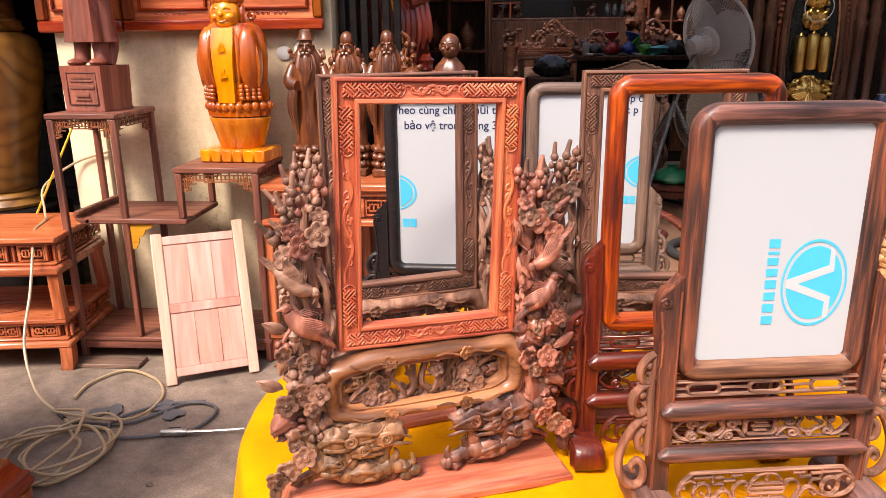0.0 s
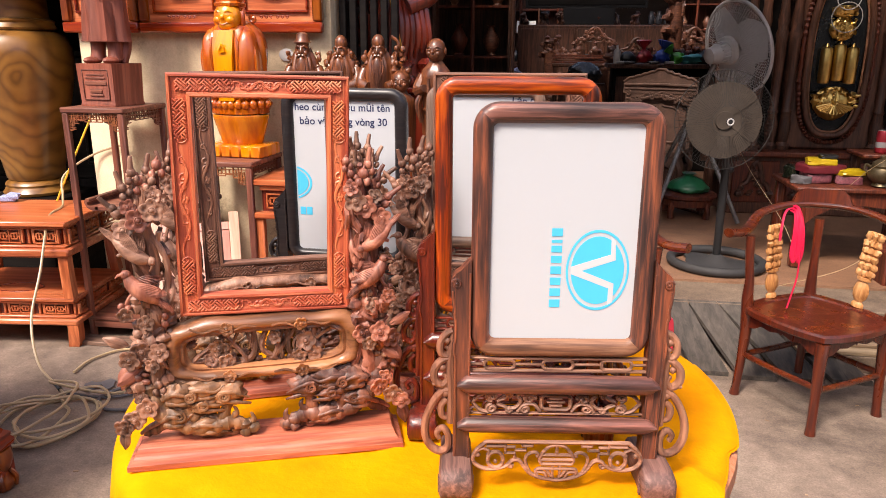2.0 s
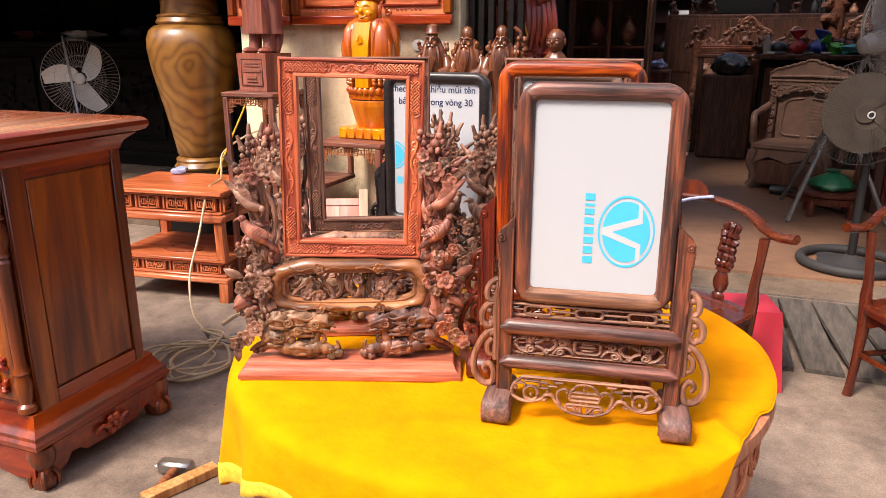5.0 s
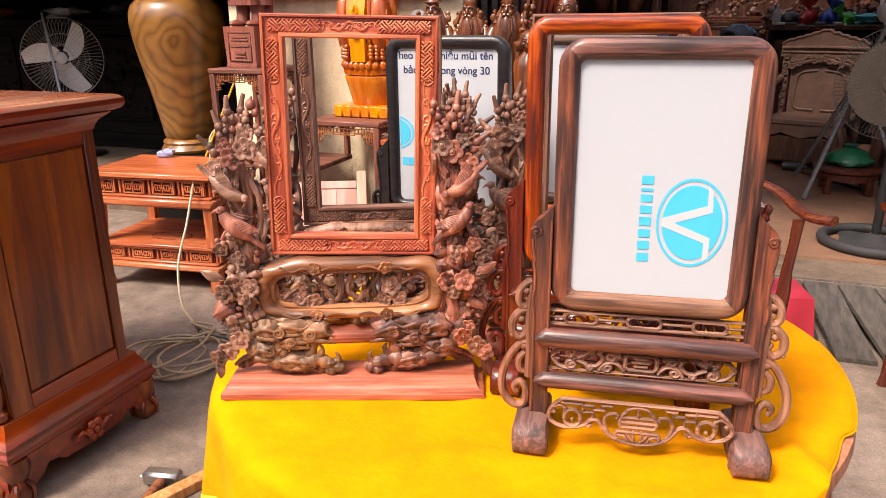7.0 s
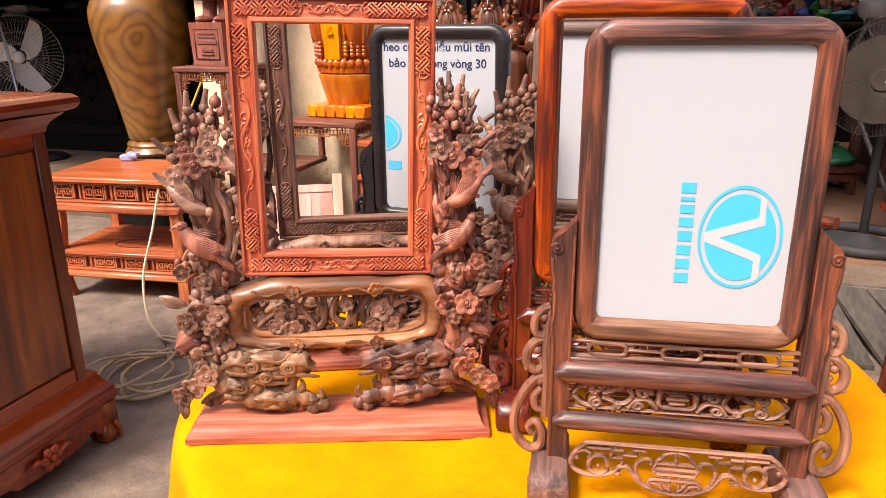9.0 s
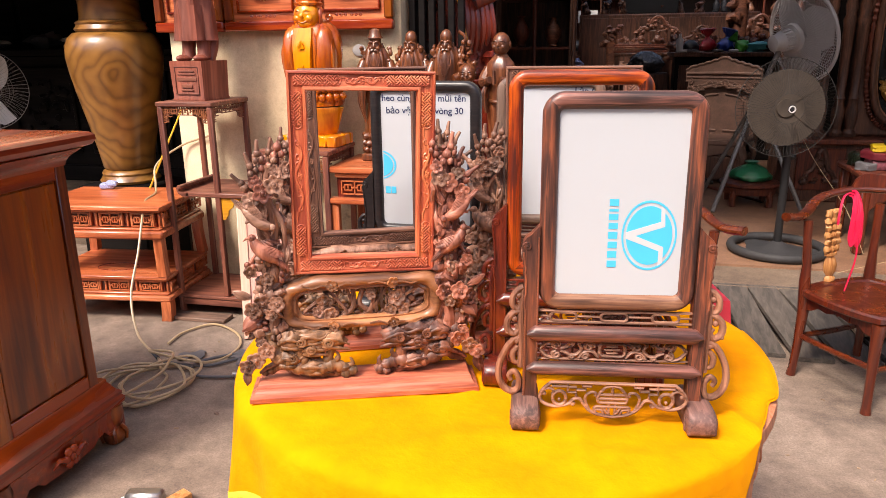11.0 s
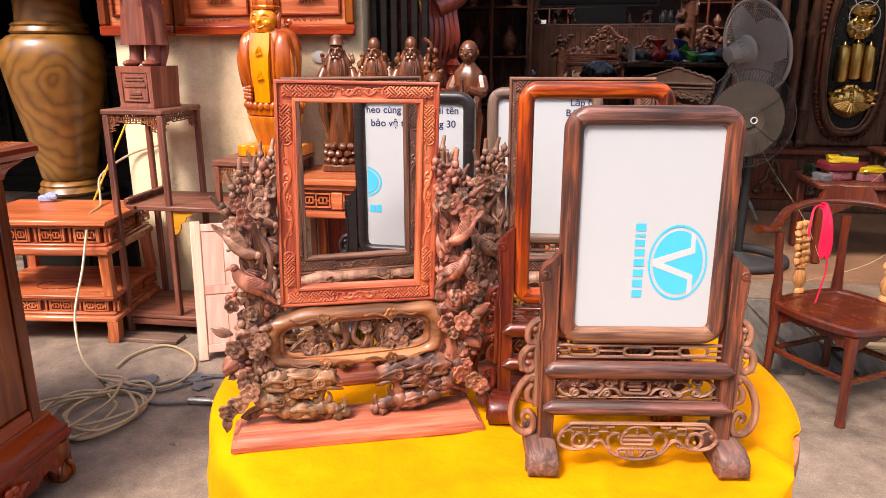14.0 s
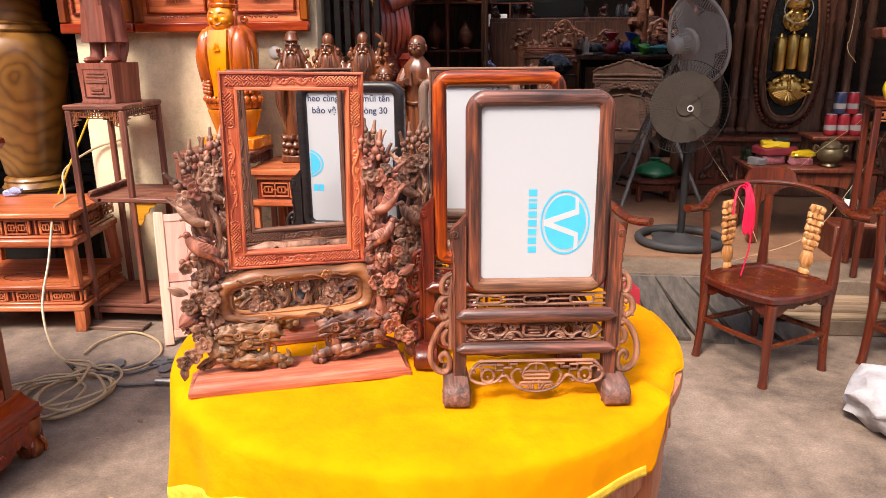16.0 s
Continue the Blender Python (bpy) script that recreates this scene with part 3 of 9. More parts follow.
TC = (0.300, 1.22)
TR = 0.583
tb = thing("round_table", pose(*TC, 0), "round raw pinkish wood table with carved apron, under yellow cloth", "table")
part("tabletop", Shape().lathe([(0.02, 0.752), (TR - 0.03, 0.752), (TR - 0.006, 0.760), (TR, 0.775), (TR - 0.003, 0.796), (TR - 0.015, 0.803), (0.02, 0.804)], 72), PINKWOOD, tb, angle=50)
ap = Shape()
ap.lathe([(TR - 0.06, 0.60), (TR - 0.035, 0.60), (TR - 0.025, 0.62), (TR - 0.03, 0.752), (TR - 0.06, 0.752)], 60)
part("apron", ap, PINKWOOD, tb)
for k in range(30):
    a = 2 * math.pi * k / 30
    c = Shape()
    for cx, cz, r, a0, tn in ((-0.022, 0.706, 0.016, 0, 1.3), (0.022, 0.70, 0.018, 180, -1.3), (0.0, 0.665, 0.013, 90, 1.2)):
        c.tube(spiral(cx, cz, r, 0.003, a0, tn, 14), 0.0045, 6, nrm=(0, 1, 0))
    c.tube(curve([(-0.048, 0, 0.66), (-0.025, -0.004, 0.678), (0, -0.002, 0.732), (0.03, -0.004, 0.672), (0.05, 0, 0.66)], 5), 0.005, 6)
    part("apron_scroll", c, PINKWOOD, tb, "", Matrix.Rotation(a, 4, "Z") @ Matrix.Translation((0, -(TR - 0.026), 0)))
for k in range(6):
    a = math.pi / 6 + k * math.pi / 3
    lg = Shape()
    rings = []
    for z, r, s in ((0.0, 0.52, 0.028), (0.03, 0.53, 0.030), (0.10, 0.53, 0.028), (0.3, 0.53, 0.028), (0.5, 0.535, 0.030), (0.62, 0.54, 0.034), (0.752, 0.54, 0.034)):
        rings.append([(r + x * s, y * s, z) for x, y in ((-1, -1), (1, -0.8), (1, 0.8), (-1, 1))])
    lg.loft(rings, Matrix.Rotation(a, 4, "Z"))
    part("leg", lg, PINKWOOD, tb)
part("low_shelf", Shape().lathe([(0.02, 0.10), (0.45, 0.10), (0.46, 0.11), (0.45, 0.128), (0.02, 0.128)], 48), PINKWOOD, tb)


def reach_at(a):
    """How far the cloth reaches past the table's rim, by the angle from the table's east side."""
    a = (math.degrees(a) + 360) % 360
    knots = ((0, -0.006), (20, -0.004), (60, 0.06), (120, 0.26), (180, 0.27), (214, 0.28), (224, 0.20), (234, 0.165), (242, 0.125), (255, 0.112), (275, 0.114), (290, 0.118), (300, 0.122), (312, 0.094), (320.5, 0.098), (323, 0.058), (327, 0.018), (329, 0.002), (332, -0.010), (343, -0.020), (345.5, -0.006), (360, -0.006))
    for (a0, d0), (a1, d1) in zip(knots, knots[1:]):
        if a <= a1:
            return d0 + (d1 - d0) * (a - a0) / (a1 - a0)
    return -0.006


cl = Shape()
N = 260
cols = []
# wrinkles: centre, direction, length, height
FOLDS = ((0.30, -0.33, 70, 0.10, 0.006), (0.37, -0.30, 60, 0.09, 0.005), (0.20, -0.38, 110, 0.09, 0.004), (0.02, -0.40, 35, 0.10, 0.003), (0.44, -0.16, 20, 0.10, 0.005), (0.40, -0.05, 10, 0.10, 0.004), (-0.02, -0.25, 80, 0.10, 0.003), (0.47, -0.25, -40, 0.10, 0.006), (0.28, -0.42, 25, 0.12, 0.004))


def wrinkle(x, y):
    z = 0.0
    for fx, fy, ang, length, hgt in FOLDS:
        c, q = math.cos(radians(ang)), math.sin(radians(ang))
        u, v = (x - fx) * c + (y - fy) * q, -(x - fx) * q + (y - fy) * c
        z += 1.9 * hgt * math.exp(-(u / length) ** 2 - ((v + 0.015 * math.sin(u * 25)) / 0.017) ** 2)
    return z


for j in range(N):
    a = 2 * math.pi * j / N
    e = reach_at(a) + 0.006 * noise.noise(Vector((math.cos(a) * 6, math.sin(a) * 6, 7)))
    ring = []
    rim = min(TR, TR + e)
    for i in range(27):
        r = rim * (i / 26) ** 0.8 if i else 0.0
        x, y = r * math.cos(a), r * math.sin(a)
        z = 0.8075 + wrinkle(x, y) * (r < TR - 0.01) + 0.0015 * (1 + noise.noise(Vector((x * 7, y * 7, 0.3)))) * (r > 0.3)
        ring.append((x, y, z - 0.007 * max(0.0, (r - TR + 0.035) / 0.035) ** 2 * (e > 0)))
    for i in range(1, 15):
        t = i / 14
        if e > 0:
            hang = e * t
            wave = 0.5 + 0.5 * math.sin(a * 14 + 1.8 * math.sin(a * 3)) + 0.5 * noise.noise(Vector((a * 5, 0, 2)))
            out = TR + 0.004 + min(1, hang / 0.2) * 0.035 * wave + 0.004 * min(1, hang / 0.03)
            ring.append((out * math.cos(a), out * math.sin(a), 0.8025 - hang))
        else:
            out = rim + 0.0003 * i
            ring.append((out * math.cos(a), out * math.sin(a), 0.8075 - 0.00015 * i))
    cols.append(ring)
K = len(cols[0])
for j in range(N):
    cl.v += cols[j]
for j in range(N):
    j2 = (j + 1) % N
    for i in range(K - 1):
        q = (j * K + i, j2 * K + i, j2 * K + i + 1, j * K + i + 1)
        cl.f.append((j * K, j2 * K + 1, j * K + 1) if i == 0 else q)
cloth = new("tablecloth", cl.mesh("tablecloth", VELVET, 180))
cloth.matrix_basis = pose(*TC, 0)
sm = cloth.modifiers.new("thickness", "SOLIDIFY")
sm.thickness, sm.offset = 0.002, 1.0
tagged(cloth, "bright yellow velvet cloth draped over the round table", "tablecloth")
hem = Shape()
JS = [j for j in range(N) if 216 <= 360 * j / N <= 319]
for j in JS:
    a = 2 * math.pi * j / N
    hem.v += [(x + 0.0034 * math.cos(a), y + 0.0034 * math.sin(a), z) for x, y, z in cols[j][-4:]]
    hem.v += [(x + 0.0008 * math.cos(a), y + 0.0008 * math.sin(a), z - 0.001) for x, y, z in cols[j][-4:][::-1]]
for i in range(len(JS) - 1):
    hem.f += [(i * 8 + q, i * 8 + 8 + q, i * 8 + 8 + (q + 1) % 8, i * 8 + (q + 1) % 8) for q in range(8)]
part("hem_band", hem, HEM_M, cloth, "paler woven hem along the cloth edge", angle=180)

# ---- picture-frame stands ----
def bar_sweep(pts, prof):
    """Sweeps a profile of (inward, y) along a line of (x, z, nx, nz), n pointing inward."""
    s = Shape()
    s.loft([[(x + nx * o, y, z + nz * o) for o, y in prof] for x, z, nx, nz in pts])
    return s


def frame_bars(hw, z0, z1, rad, prof):
    """The four mitred bars of a frame whose outer corners have radius rad: top, bottom, left, right."""
    cs = {"tr": (hw - rad, z1 - rad, 0), "tl": (-hw + rad, z1 - rad, 90), "bl": (-hw + rad, z0 + rad, 180), "br": (hw - rad, z0 + rad, 270)}

    def arc(c, a0, a1):
        x, z, base = cs[c]
        out = []
        for i in range(5):
            a = radians(base + a0 + (a1 - a0) * i / 4)
            out.append((x + rad * math.cos(a), z + rad * math.sin(a), -math.cos(a), -math.sin(a)))
        return out

    return {"top": bar_sweep(arc("tr", 45, 90) + arc("tl", 0, 45), prof), "left": bar_sweep(arc("tl", 45, 90) + arc("bl", 0, 45), prof),
            "bottom": bar_sweep(arc("bl", 45, 90) + arc("br", 0, 45), prof), "right": bar_sweep(arc("br", 45, 90) + arc("tr", 0, 45), prof)}


def disc(r0, r1, cx, cz, y, n=40):
    """A flat ring (or disc where r0 is 0), 0.4 mm thick, facing the front."""
    s = Shape()
    rings = []
    for r, yy in ((max(r0, 0.0002), y), (r1, y), (r1, y + 0.0004), (max(r0, 0.0002), y + 0.0004)):
        rings.append([(cx + r * math.cos(2 * math.pi * i / n), yy, cz + r * math.sin(2 * math.pi * i / n)) for i in range(n)])
    for a, b in zip(rings, rings[1:] + rings[:1]):
        k = len(s.v)
        s.v += a + b
        s.f += [(k + j, k + (j + 1) % n, k + n + (j + 1) % n, k + n + j) for j in range(n)]
    return s


def printed_mark(parent, cx, cz, r, y, turn, bars_gap, stretch=(1, 1)):
    """The blue roundel with its zigzag, and a row of blue bars, printed on a sheet."""
    rot = Matrix.Translation((cx, 0, cz)) @ Matrix.Diagonal((stretch[0], 1, stretch[1], 1)) @ Matrix.Rotation(radians(turn), 4, "Y")
    part("printed_ring", disc(r * 0.935, r, 0, 0, y), INK_BLUE, parent, "sky-blue printed ring", rot)
    part("printed_disc", disc(0, r * 0.84, 0, 0, y), INK_BLUE, parent, "sky-blue printed disc", rot)
    z = Shape()
    pts = [(-0.74, 0.52), (-0.26, 0.56), (0.01, -0.50), (0.32, 0.54), (0.78, 0.54), (0.86, 0.38), (0.44, 0.38), (0.09, -0.84), (-0.09, -0.84), (-0.40, 0.40), (-0.84, 0.38)]
    z.plate([(a * r, b * r) for a, b in pts], y - 0.0004, y + 0.0002)
    part("printed_zigzag", z, INK_WHITE, parent, "white zigzag stripe", rot)
    widths = (0.20, 0.07, 0.17, 0.18, 0.2, 0.19, 0.2, 0.2)
    x = -sum(widths) / 2 - 0.035 * 7
    for wd in widths:
        b = Shape()
        b.slab((x * r * 1.08, y, -bars_gap * r - r * 0.17), ((x + wd * 0.9) * r * 1.08, y + 0.0004, -bars_gap * r + r * 0.17))
        part("printed_bar", b, INK_BLUE, parent, "", rot)
        x += wd + 0.06


def lettering(words, size, x, z, y, parent, mat):
    cu = bpy.data.curves.new("lettering", "FONT")
    cu.body, cu.size, cu.extrude, cu.align_x = words, size, 0.0002, "LEFT"
    cu.offset = size * 0.012
    cu.materials.append(mat)
    ob = new("lettering", cu)
    ob.parent = parent
    ob.matrix_basis = pose(x, y, z, 90, 0, 0)
    return tagged(ob, "dark printed lettering")


def scroll_stand(m, w, label, sheet="", glass=True):
    """A table screen: feet, posts with scroll brackets, pierced rails, and a rounded picture frame."""
    st = thing("picture_frame_stand", m, label, "photo frame", "frame stands on the table")
    for sx in (-1, 1):
        # shaped foot block
        f = Shape()
        rings = []
        for y, h, hw in ((-0.0640, 0.024, 0.0215), (-0.0625, 0.031, 0.0238), (-0.058, 0.038, 0.0252), (-0.051, 0.0435, 0.0258), (-0.043, 0.0465, 0.0258), (-0.03, 0.047, 0.0258), (0.0, 0.047, 0.0250), (0.03, 0.045, 0.0250), (0.066, 0.040, 0.0245), (0.076, 0.028, 0.021), (0.078, 0.010, 0.015)):
            up_ = 0.012 if y < -0.063 else (0.007 if y < -0.060 else (0.003 if y < -0.055 else 0.0))
            rings.append([(sx * 0.152 + a * hw, y, 0.001 + max(b * h, up_ * (1 - b))) for a, b in ((-0.92, 0.07), (-0.78, 0), (0.78, 0), (0.92, 0.07), (1, 0.3), (1, 0.78), (0.86, 0.95), (0.5, 1), (-0.5, 1), (-0.86, 0.95), (-1, 0.78), (-1, 0.3))])
        f.loft(rings)
        foot = part("foot", f, FOOT_M if w["z"] is ROSE_Z else w["z"], st)
        band = Shape()
        for yy in (-0.044, -0.039):
            band.tube([(sx * 0.152 + 0.0258 * a, yy, 0.001 + 0.0448 * b) for a, b in ((-1, 0.1), (-1.01, 0.7), (-0.72, 0.96), (0, 1.01), (0.72, 0.96), (1.01, 0.7), (1, 0.1))], 0.0012, 5)
        part("foot_band", band, FOOT_M if w["z"] is ROSE_Z else w["z"], foot)
        # post with a notched outer edge and a curled head
        p = Shape()
        prof = [(-0.0135, 0.04), (0.0115, 0.04), (0.0115, 0.215), (0.0140, 0.221), (0.0140, 0.236), (0.0118, 0.241), (0.0118, 0.272), (0.0142, 0.278), (0.0128, 0.288), (0.0150, 0.302), (0.0165, 0.320), (0.0150, 0.334), (0.0095, 0.343), (0.0020, 0.348), (-0.0060, 0.357), (-0.0135, 0.365)]
        p.plate([(sx * (0.1455 + a), z) for a, z in (prof if sx > 0 else prof[::-1])], -0.013, 0.013)
        post = part("post", p, w["z"], st)
        q = Shape().tube([(sx * (0.1455 + a), -0.0135, z) for a, z in ((0.0085, 0.05), (0.0085, 0.213), (0.0110, 0.222), (0.0110, 0.235), (0.0088, 0.243), (0.0088, 0.271), (0.0110, 0.280), (0.0100, 0.289), (0.0125, 0.304), (0.0135, 0.318))], 0.0019, 6)
        q.tube([(sx * 0.1335, -0.0135, 0.045 + 0.30 * k / 8) for k in range(9)], 0.0017, 6)
        part("post_bead", q, w["z"], post)
        q = Shape().tube(spiral(sx * 0.1535, 0.329, 0.0070, 0.0016, 20 if sx > 0 else 160, sx * 1.6, 20, -0.0135), 0.0021, 6, nrm=(0, 1, 0))
        q.ball((sx * 0.1535, -0.0138, 0.329), (0.0026, 0.0026, 0.0026), 8, 6)
        part("post_curl", q, w["z"], post)
        # scroll bracket beside the post: a stack of curls over a hanging loop
        b = Shape()
        B = lambda pts, n=6: curve([(sx * (0.1580 + d), 0, z) for d, z in pts], n)
        def limb(pts, r0, r1):
            line = B(pts)
            k = len(line) - 1
            b.tube(line, [r0 + (r1 - r0) * i / k + 0.0016 * math.sin(math.pi * i / k) for i in range(k + 1)], 9, 1.15, nrm=(0, 1, 0))
        limb([(0.000, 0.250), (0.004, 0.200), (0.002, 0.150), (0.003, 0.100)], 0.0045, 0.0060)
        limb([(0.000, 0.252), (0.009, 0.247), (0.018, 0.234), (0.018, 0.217), (0.009, 0.211), (0.005, 0.220), (0.010, 0.226)], 0.0052, 0.0036)
        limb([(0.004, 0.208), (0.016, 0.204), (0.027, 0.190), (0.027, 0.172), (0.016, 0.163), (0.008, 0.172), (0.013, 0.182)], 0.0056, 0.0038)
        limb([(0.003, 0.158), (0.016, 0.152), (0.029, 0.135), (0.040, 0.108), (0.042, 0.080), (0.033, 0.058), (0.018, 0.050), (0.007, 0.058), (0.006, 0.078), (0.015, 0.090), (0.024, 0.082), (0.020, 0.072)], 0.0054, 0.0042)
        limb([(0.008, 0.140), (0.017, 0.128), (0.016, 0.112), (0.007, 0.106)], 0.0046, 0.0036)
        for d, z, r in ((0.008, 0.236, 0.0062), (0.015, 0.192, 0.0058), (0.010, 0.150, 0.0070), (0.028, 0.166, 0.0040)):
            b.ball((sx * (0.158 + d), -0.001, z), (r, 0.0062, r), 10, 7)
        part("scroll_bracket", b, w["bracket"], st, w.get("bracket_label", ""))
    # moulded cross rails with pointed ends
    for z, hh in ((0.171, 0.0150), (0.104, 0.0130)):
        r = Shape()
        rings = []
        for x, sc in ((-0.151, 0.15), (-0.141, 0.8), (-0.136, 1), (0.136, 1), (0.141, 0.8), (0.151, 0.15)):
            rings.append([(x, -0.012 + 0.013 * math.cos(a) * (0.9 if math.cos(a) > 0 else 1.0), z + hh * sc * math.sin(a)) for a in [2 * math.pi * i / 12 for i in range(12)]])
        r.loft(rings)
        part("cross_rail", r, w["x"], st)
    # pierced chain gallery under the frame
    g = Shape()
    for z in (0.189, 0.2095):
        g.box(0, -0.002, z, 0.276, 0.008, 0.0035, 0.001)
    for x in (-0.1365, 0.1365):
        g.box(x, -0.002, 0.1995, 0.0035, 0.008, 0.02, 0.001)
    for cx in (-0.088, 0.0, 0.088):
        ring = [(cx + 0.015 * (1 if math.cos(a) > 0 else -1) + 0.0078 * math.cos(a), -0.003, 0.1993 + 0.0078 * math.sin(a)) for a in [2 * math.pi * (i + 0.5) / 16 for i in range(17)]]
        g.tube(ring, 0.0026, 6, 1.4, nrm=(0, 1, 0))
    for a, b in ((-0.134, -0.111), (-0.066, -0.023), (0.023, 0.066), (0.111, 0.134)):
        g.box((a + b) / 2, -0.002, 0.1993, b - a, 0.005, 0.0032, 0.001)
    part("chain_gallery", g, w["lattice"], st)
    # scrollwork panel between the rails
    l = Shape()
    for z in (0.1145, 0.1575):
        l.box(0, -0.002, z, 0.27, 0.007, 0.0025, 0.0008)
    for x in (-0.134, 0.134):
        l.box(x, -0.002, 0.136, 0.0025, 0.007, 0.044, 0.0008)
    T = lambda pts, r=0.0033: l.tube(pts, r, 7, 1.35, nrm=(0, 1, 0))
    for sx in (-1, 1):
        for cx, cz, r, a, tn in ((0.098, 0.147, 0.0085, -90, 1.35), (0.098, 0.125, 0.0085, 90, -1.35), (0.041, 0.143, 0.0095, 180, -1.3), (0.047, 0.124, 0.007, 0, -1.2), (0.072, 0.121, 0.0045, 90, 1.1), (0.072, 0.151, 0.0045, -90, -1.1)):
            T(spiral(sx * cx, cz, r, 0.0018, a if sx > 0 else 180 - a, tn * sx, 18, -0.003))
        T(curve([(sx * 0.128, -0.003, 0.136), (sx * 0.117, -0.003, 0.150), (sx * 0.103, -0.003, 0.1555)], 6))
        T(curve([(sx * 0.128, -0.003, 0.136), (sx * 0.117, -0.003, 0.122), (sx * 0.103, -0.003, 0.1165)], 6))
        T(curve([(sx * 0.09, -0.003, 0.139), (sx * 0.078, -0.003, 0.145), (sx * 0.07, -0.003, 0.1555)], 6))
        T(curve([(sx * 0.09, -0.003, 0.133), (sx * 0.078, -0.003, 0.127), (sx * 0.07, -0.003, 0.1165)], 6))
        T(curve([(sx * 0.060, -0.003, 0.150), (sx * 0.054, -0.003, 0.138), (sx * 0.062, -0.003, 0.126), (sx * 0.074, -0.003, 0.124)], 5))
        T(curve([(sx * 0.030, -0.003, 0.154), (sx * 0.050, -0.003, 0.1565), (sx * 0.060, -0.003, 0.150)], 5))
        T(curve([(sx * 0.058, -0.003, 0.118), (sx * 0.05, -0.003, 0.131), (sx * 0.035, -0.003, 0.133), (sx * 0.024, -0.003, 0.12)], 6))
    T([(-0.022, -0.003, 0.128), (-0.022, -0.003, 0.146), (-0.017, -0.003, 0.151), (0.017, -0.003, 0.151), (0.022, -0.003, 0.146), (0.022, -0.003, 0.128), (0.017, -0.003, 0.123), (-0.017, -0.003, 0.123), (-0.022, -0.003, 0.128)])
    for z, a in ((0.137, 0.014), (0.144, 0.010), (0.130, 0.010)):
        l.box(0, -0.003, z, 2 * a, 0.006, 0.003, 0.001)
    l.v = [(x, y, 0.1365 + (z - 0.136) * 0.86) for x, y, z in l.v]
    part("scroll_panel", l, w["lattice"], st)
    # pierced apron between the feet
    a = Shape()
    T = lambda pts, r=0.0031: a.tube(pts, r, 7, 1.3, nrm=(0, 1, 0))
    y = -0.036
    G = lambda sg, pts: [(sg * d * 0.000308, y, 0.088 - (v - 40) * 0.000356) for d, v in pts]
    for v, h in ((100, 75), (122, 82), (143, 75), (165, 50)):
        T(G(1, [(-h, v), (h, v)]), 0.0026)
    for sx in (-1, 1):
        # rim: stepped top rail, round lobe, hanging belly
        T(curve(G(sx, [(0, 40), (170, 40), (335, 41), (352, 46), (388, 74), (410, 110), (404, 140), (370, 163), (320, 170), (272, 163), (240, 150), (222, 132), (200, 124), (178, 132), (158, 158), (130, 186), (80, 208), (0, 220)]), 4))
        T(curve(G(sx, [(238, 152), (222, 158), (216, 146)]), 3), 0.0030)
        T(G(sx, [(300 + 38 * math.cos(t * 0.3927), 125 + 38 * math.sin(t * 0.3927)) for t in range(17)]))
        T(curve(G(sx, [(402, 108), (386, 82), (358, 72), (332, 86), (340, 104)]), 4), 0.0026)
        a.ball(G(sx, [(386, 102)])[0], (0.004, 0.004, 0.004), 8, 6)
        a.ball(G(sx, [(300, 133)])[0], (0.003, 0.004, 0.003), 8, 6)
        # stepped meander under the rail
        for pts in ([(170, 40), (170, 57), (120, 57), (120, 40)], [(252, 41), (252, 92), (205, 92), (205, 112)], [(252, 64), (205, 64), (205, 78), (152, 78), (152, 57)], [(345, 60), (252, 60)]):
            T(G(sx, pts), 0.0026)
        # curled heart round the middle
        T(curve(G(sx, [(98, 108), (92, 96), (112, 88), (140, 98), (153, 122), (146, 152), (128, 184)]), 4), 0.0026)
        T(curve(G(sx, [(0, 52), (36, 60), (62, 82), (75, 100), (84, 122), (75, 143)]), 4), 0.0026)
        T(curve(G(sx, [(50, 165), (88, 166), (100, 178), (92, 196)]), 4), 0.0026)
        T(curve(G(sx, [(50, 166), (34, 190), (14, 206)]), 4), 0.0026)
        T(curve(G(sx, [(92, 180), (60, 184), (44, 208)]), 3), 0.0024)
        T(G(sx, [(18, 143), (18, 206)]), 0.0023)
    T(G(1, [(0, 52), (0, 100)]), 0.0026)
    part("pierced_apron", a, w["lattice"], st)
    # rounded picture frame
    t = 0.013
    prof = [(0.0, 0.010), (0.0, -t + 0.008), (0.003, -t + 0.003), (0.009, -t), (0.024, -t), (0.030, -t + 0.003), (0.0335, -t + 0.008), (0.0345, 0.0), (0.0345, 0.010)]
    hw, z0, z1 = w.get("size", (0.1325, 0.214, 0.587))
    slim = w.get("bar", 0.82)
    prof = [(o * slim, q) for o, q in prof]
    bars = frame_bars(hw, z0, z1, 0.037, prof)
    for k, sh in bars.items():
        worn = k == "bottom" and w["fx"] is ROSE_X
        part("frame_bar", sh, WORN_X if worn else w["fx"] if k in ("top", "bottom") else w["fz"], st, "paler worn bottom bar" if worn else "")
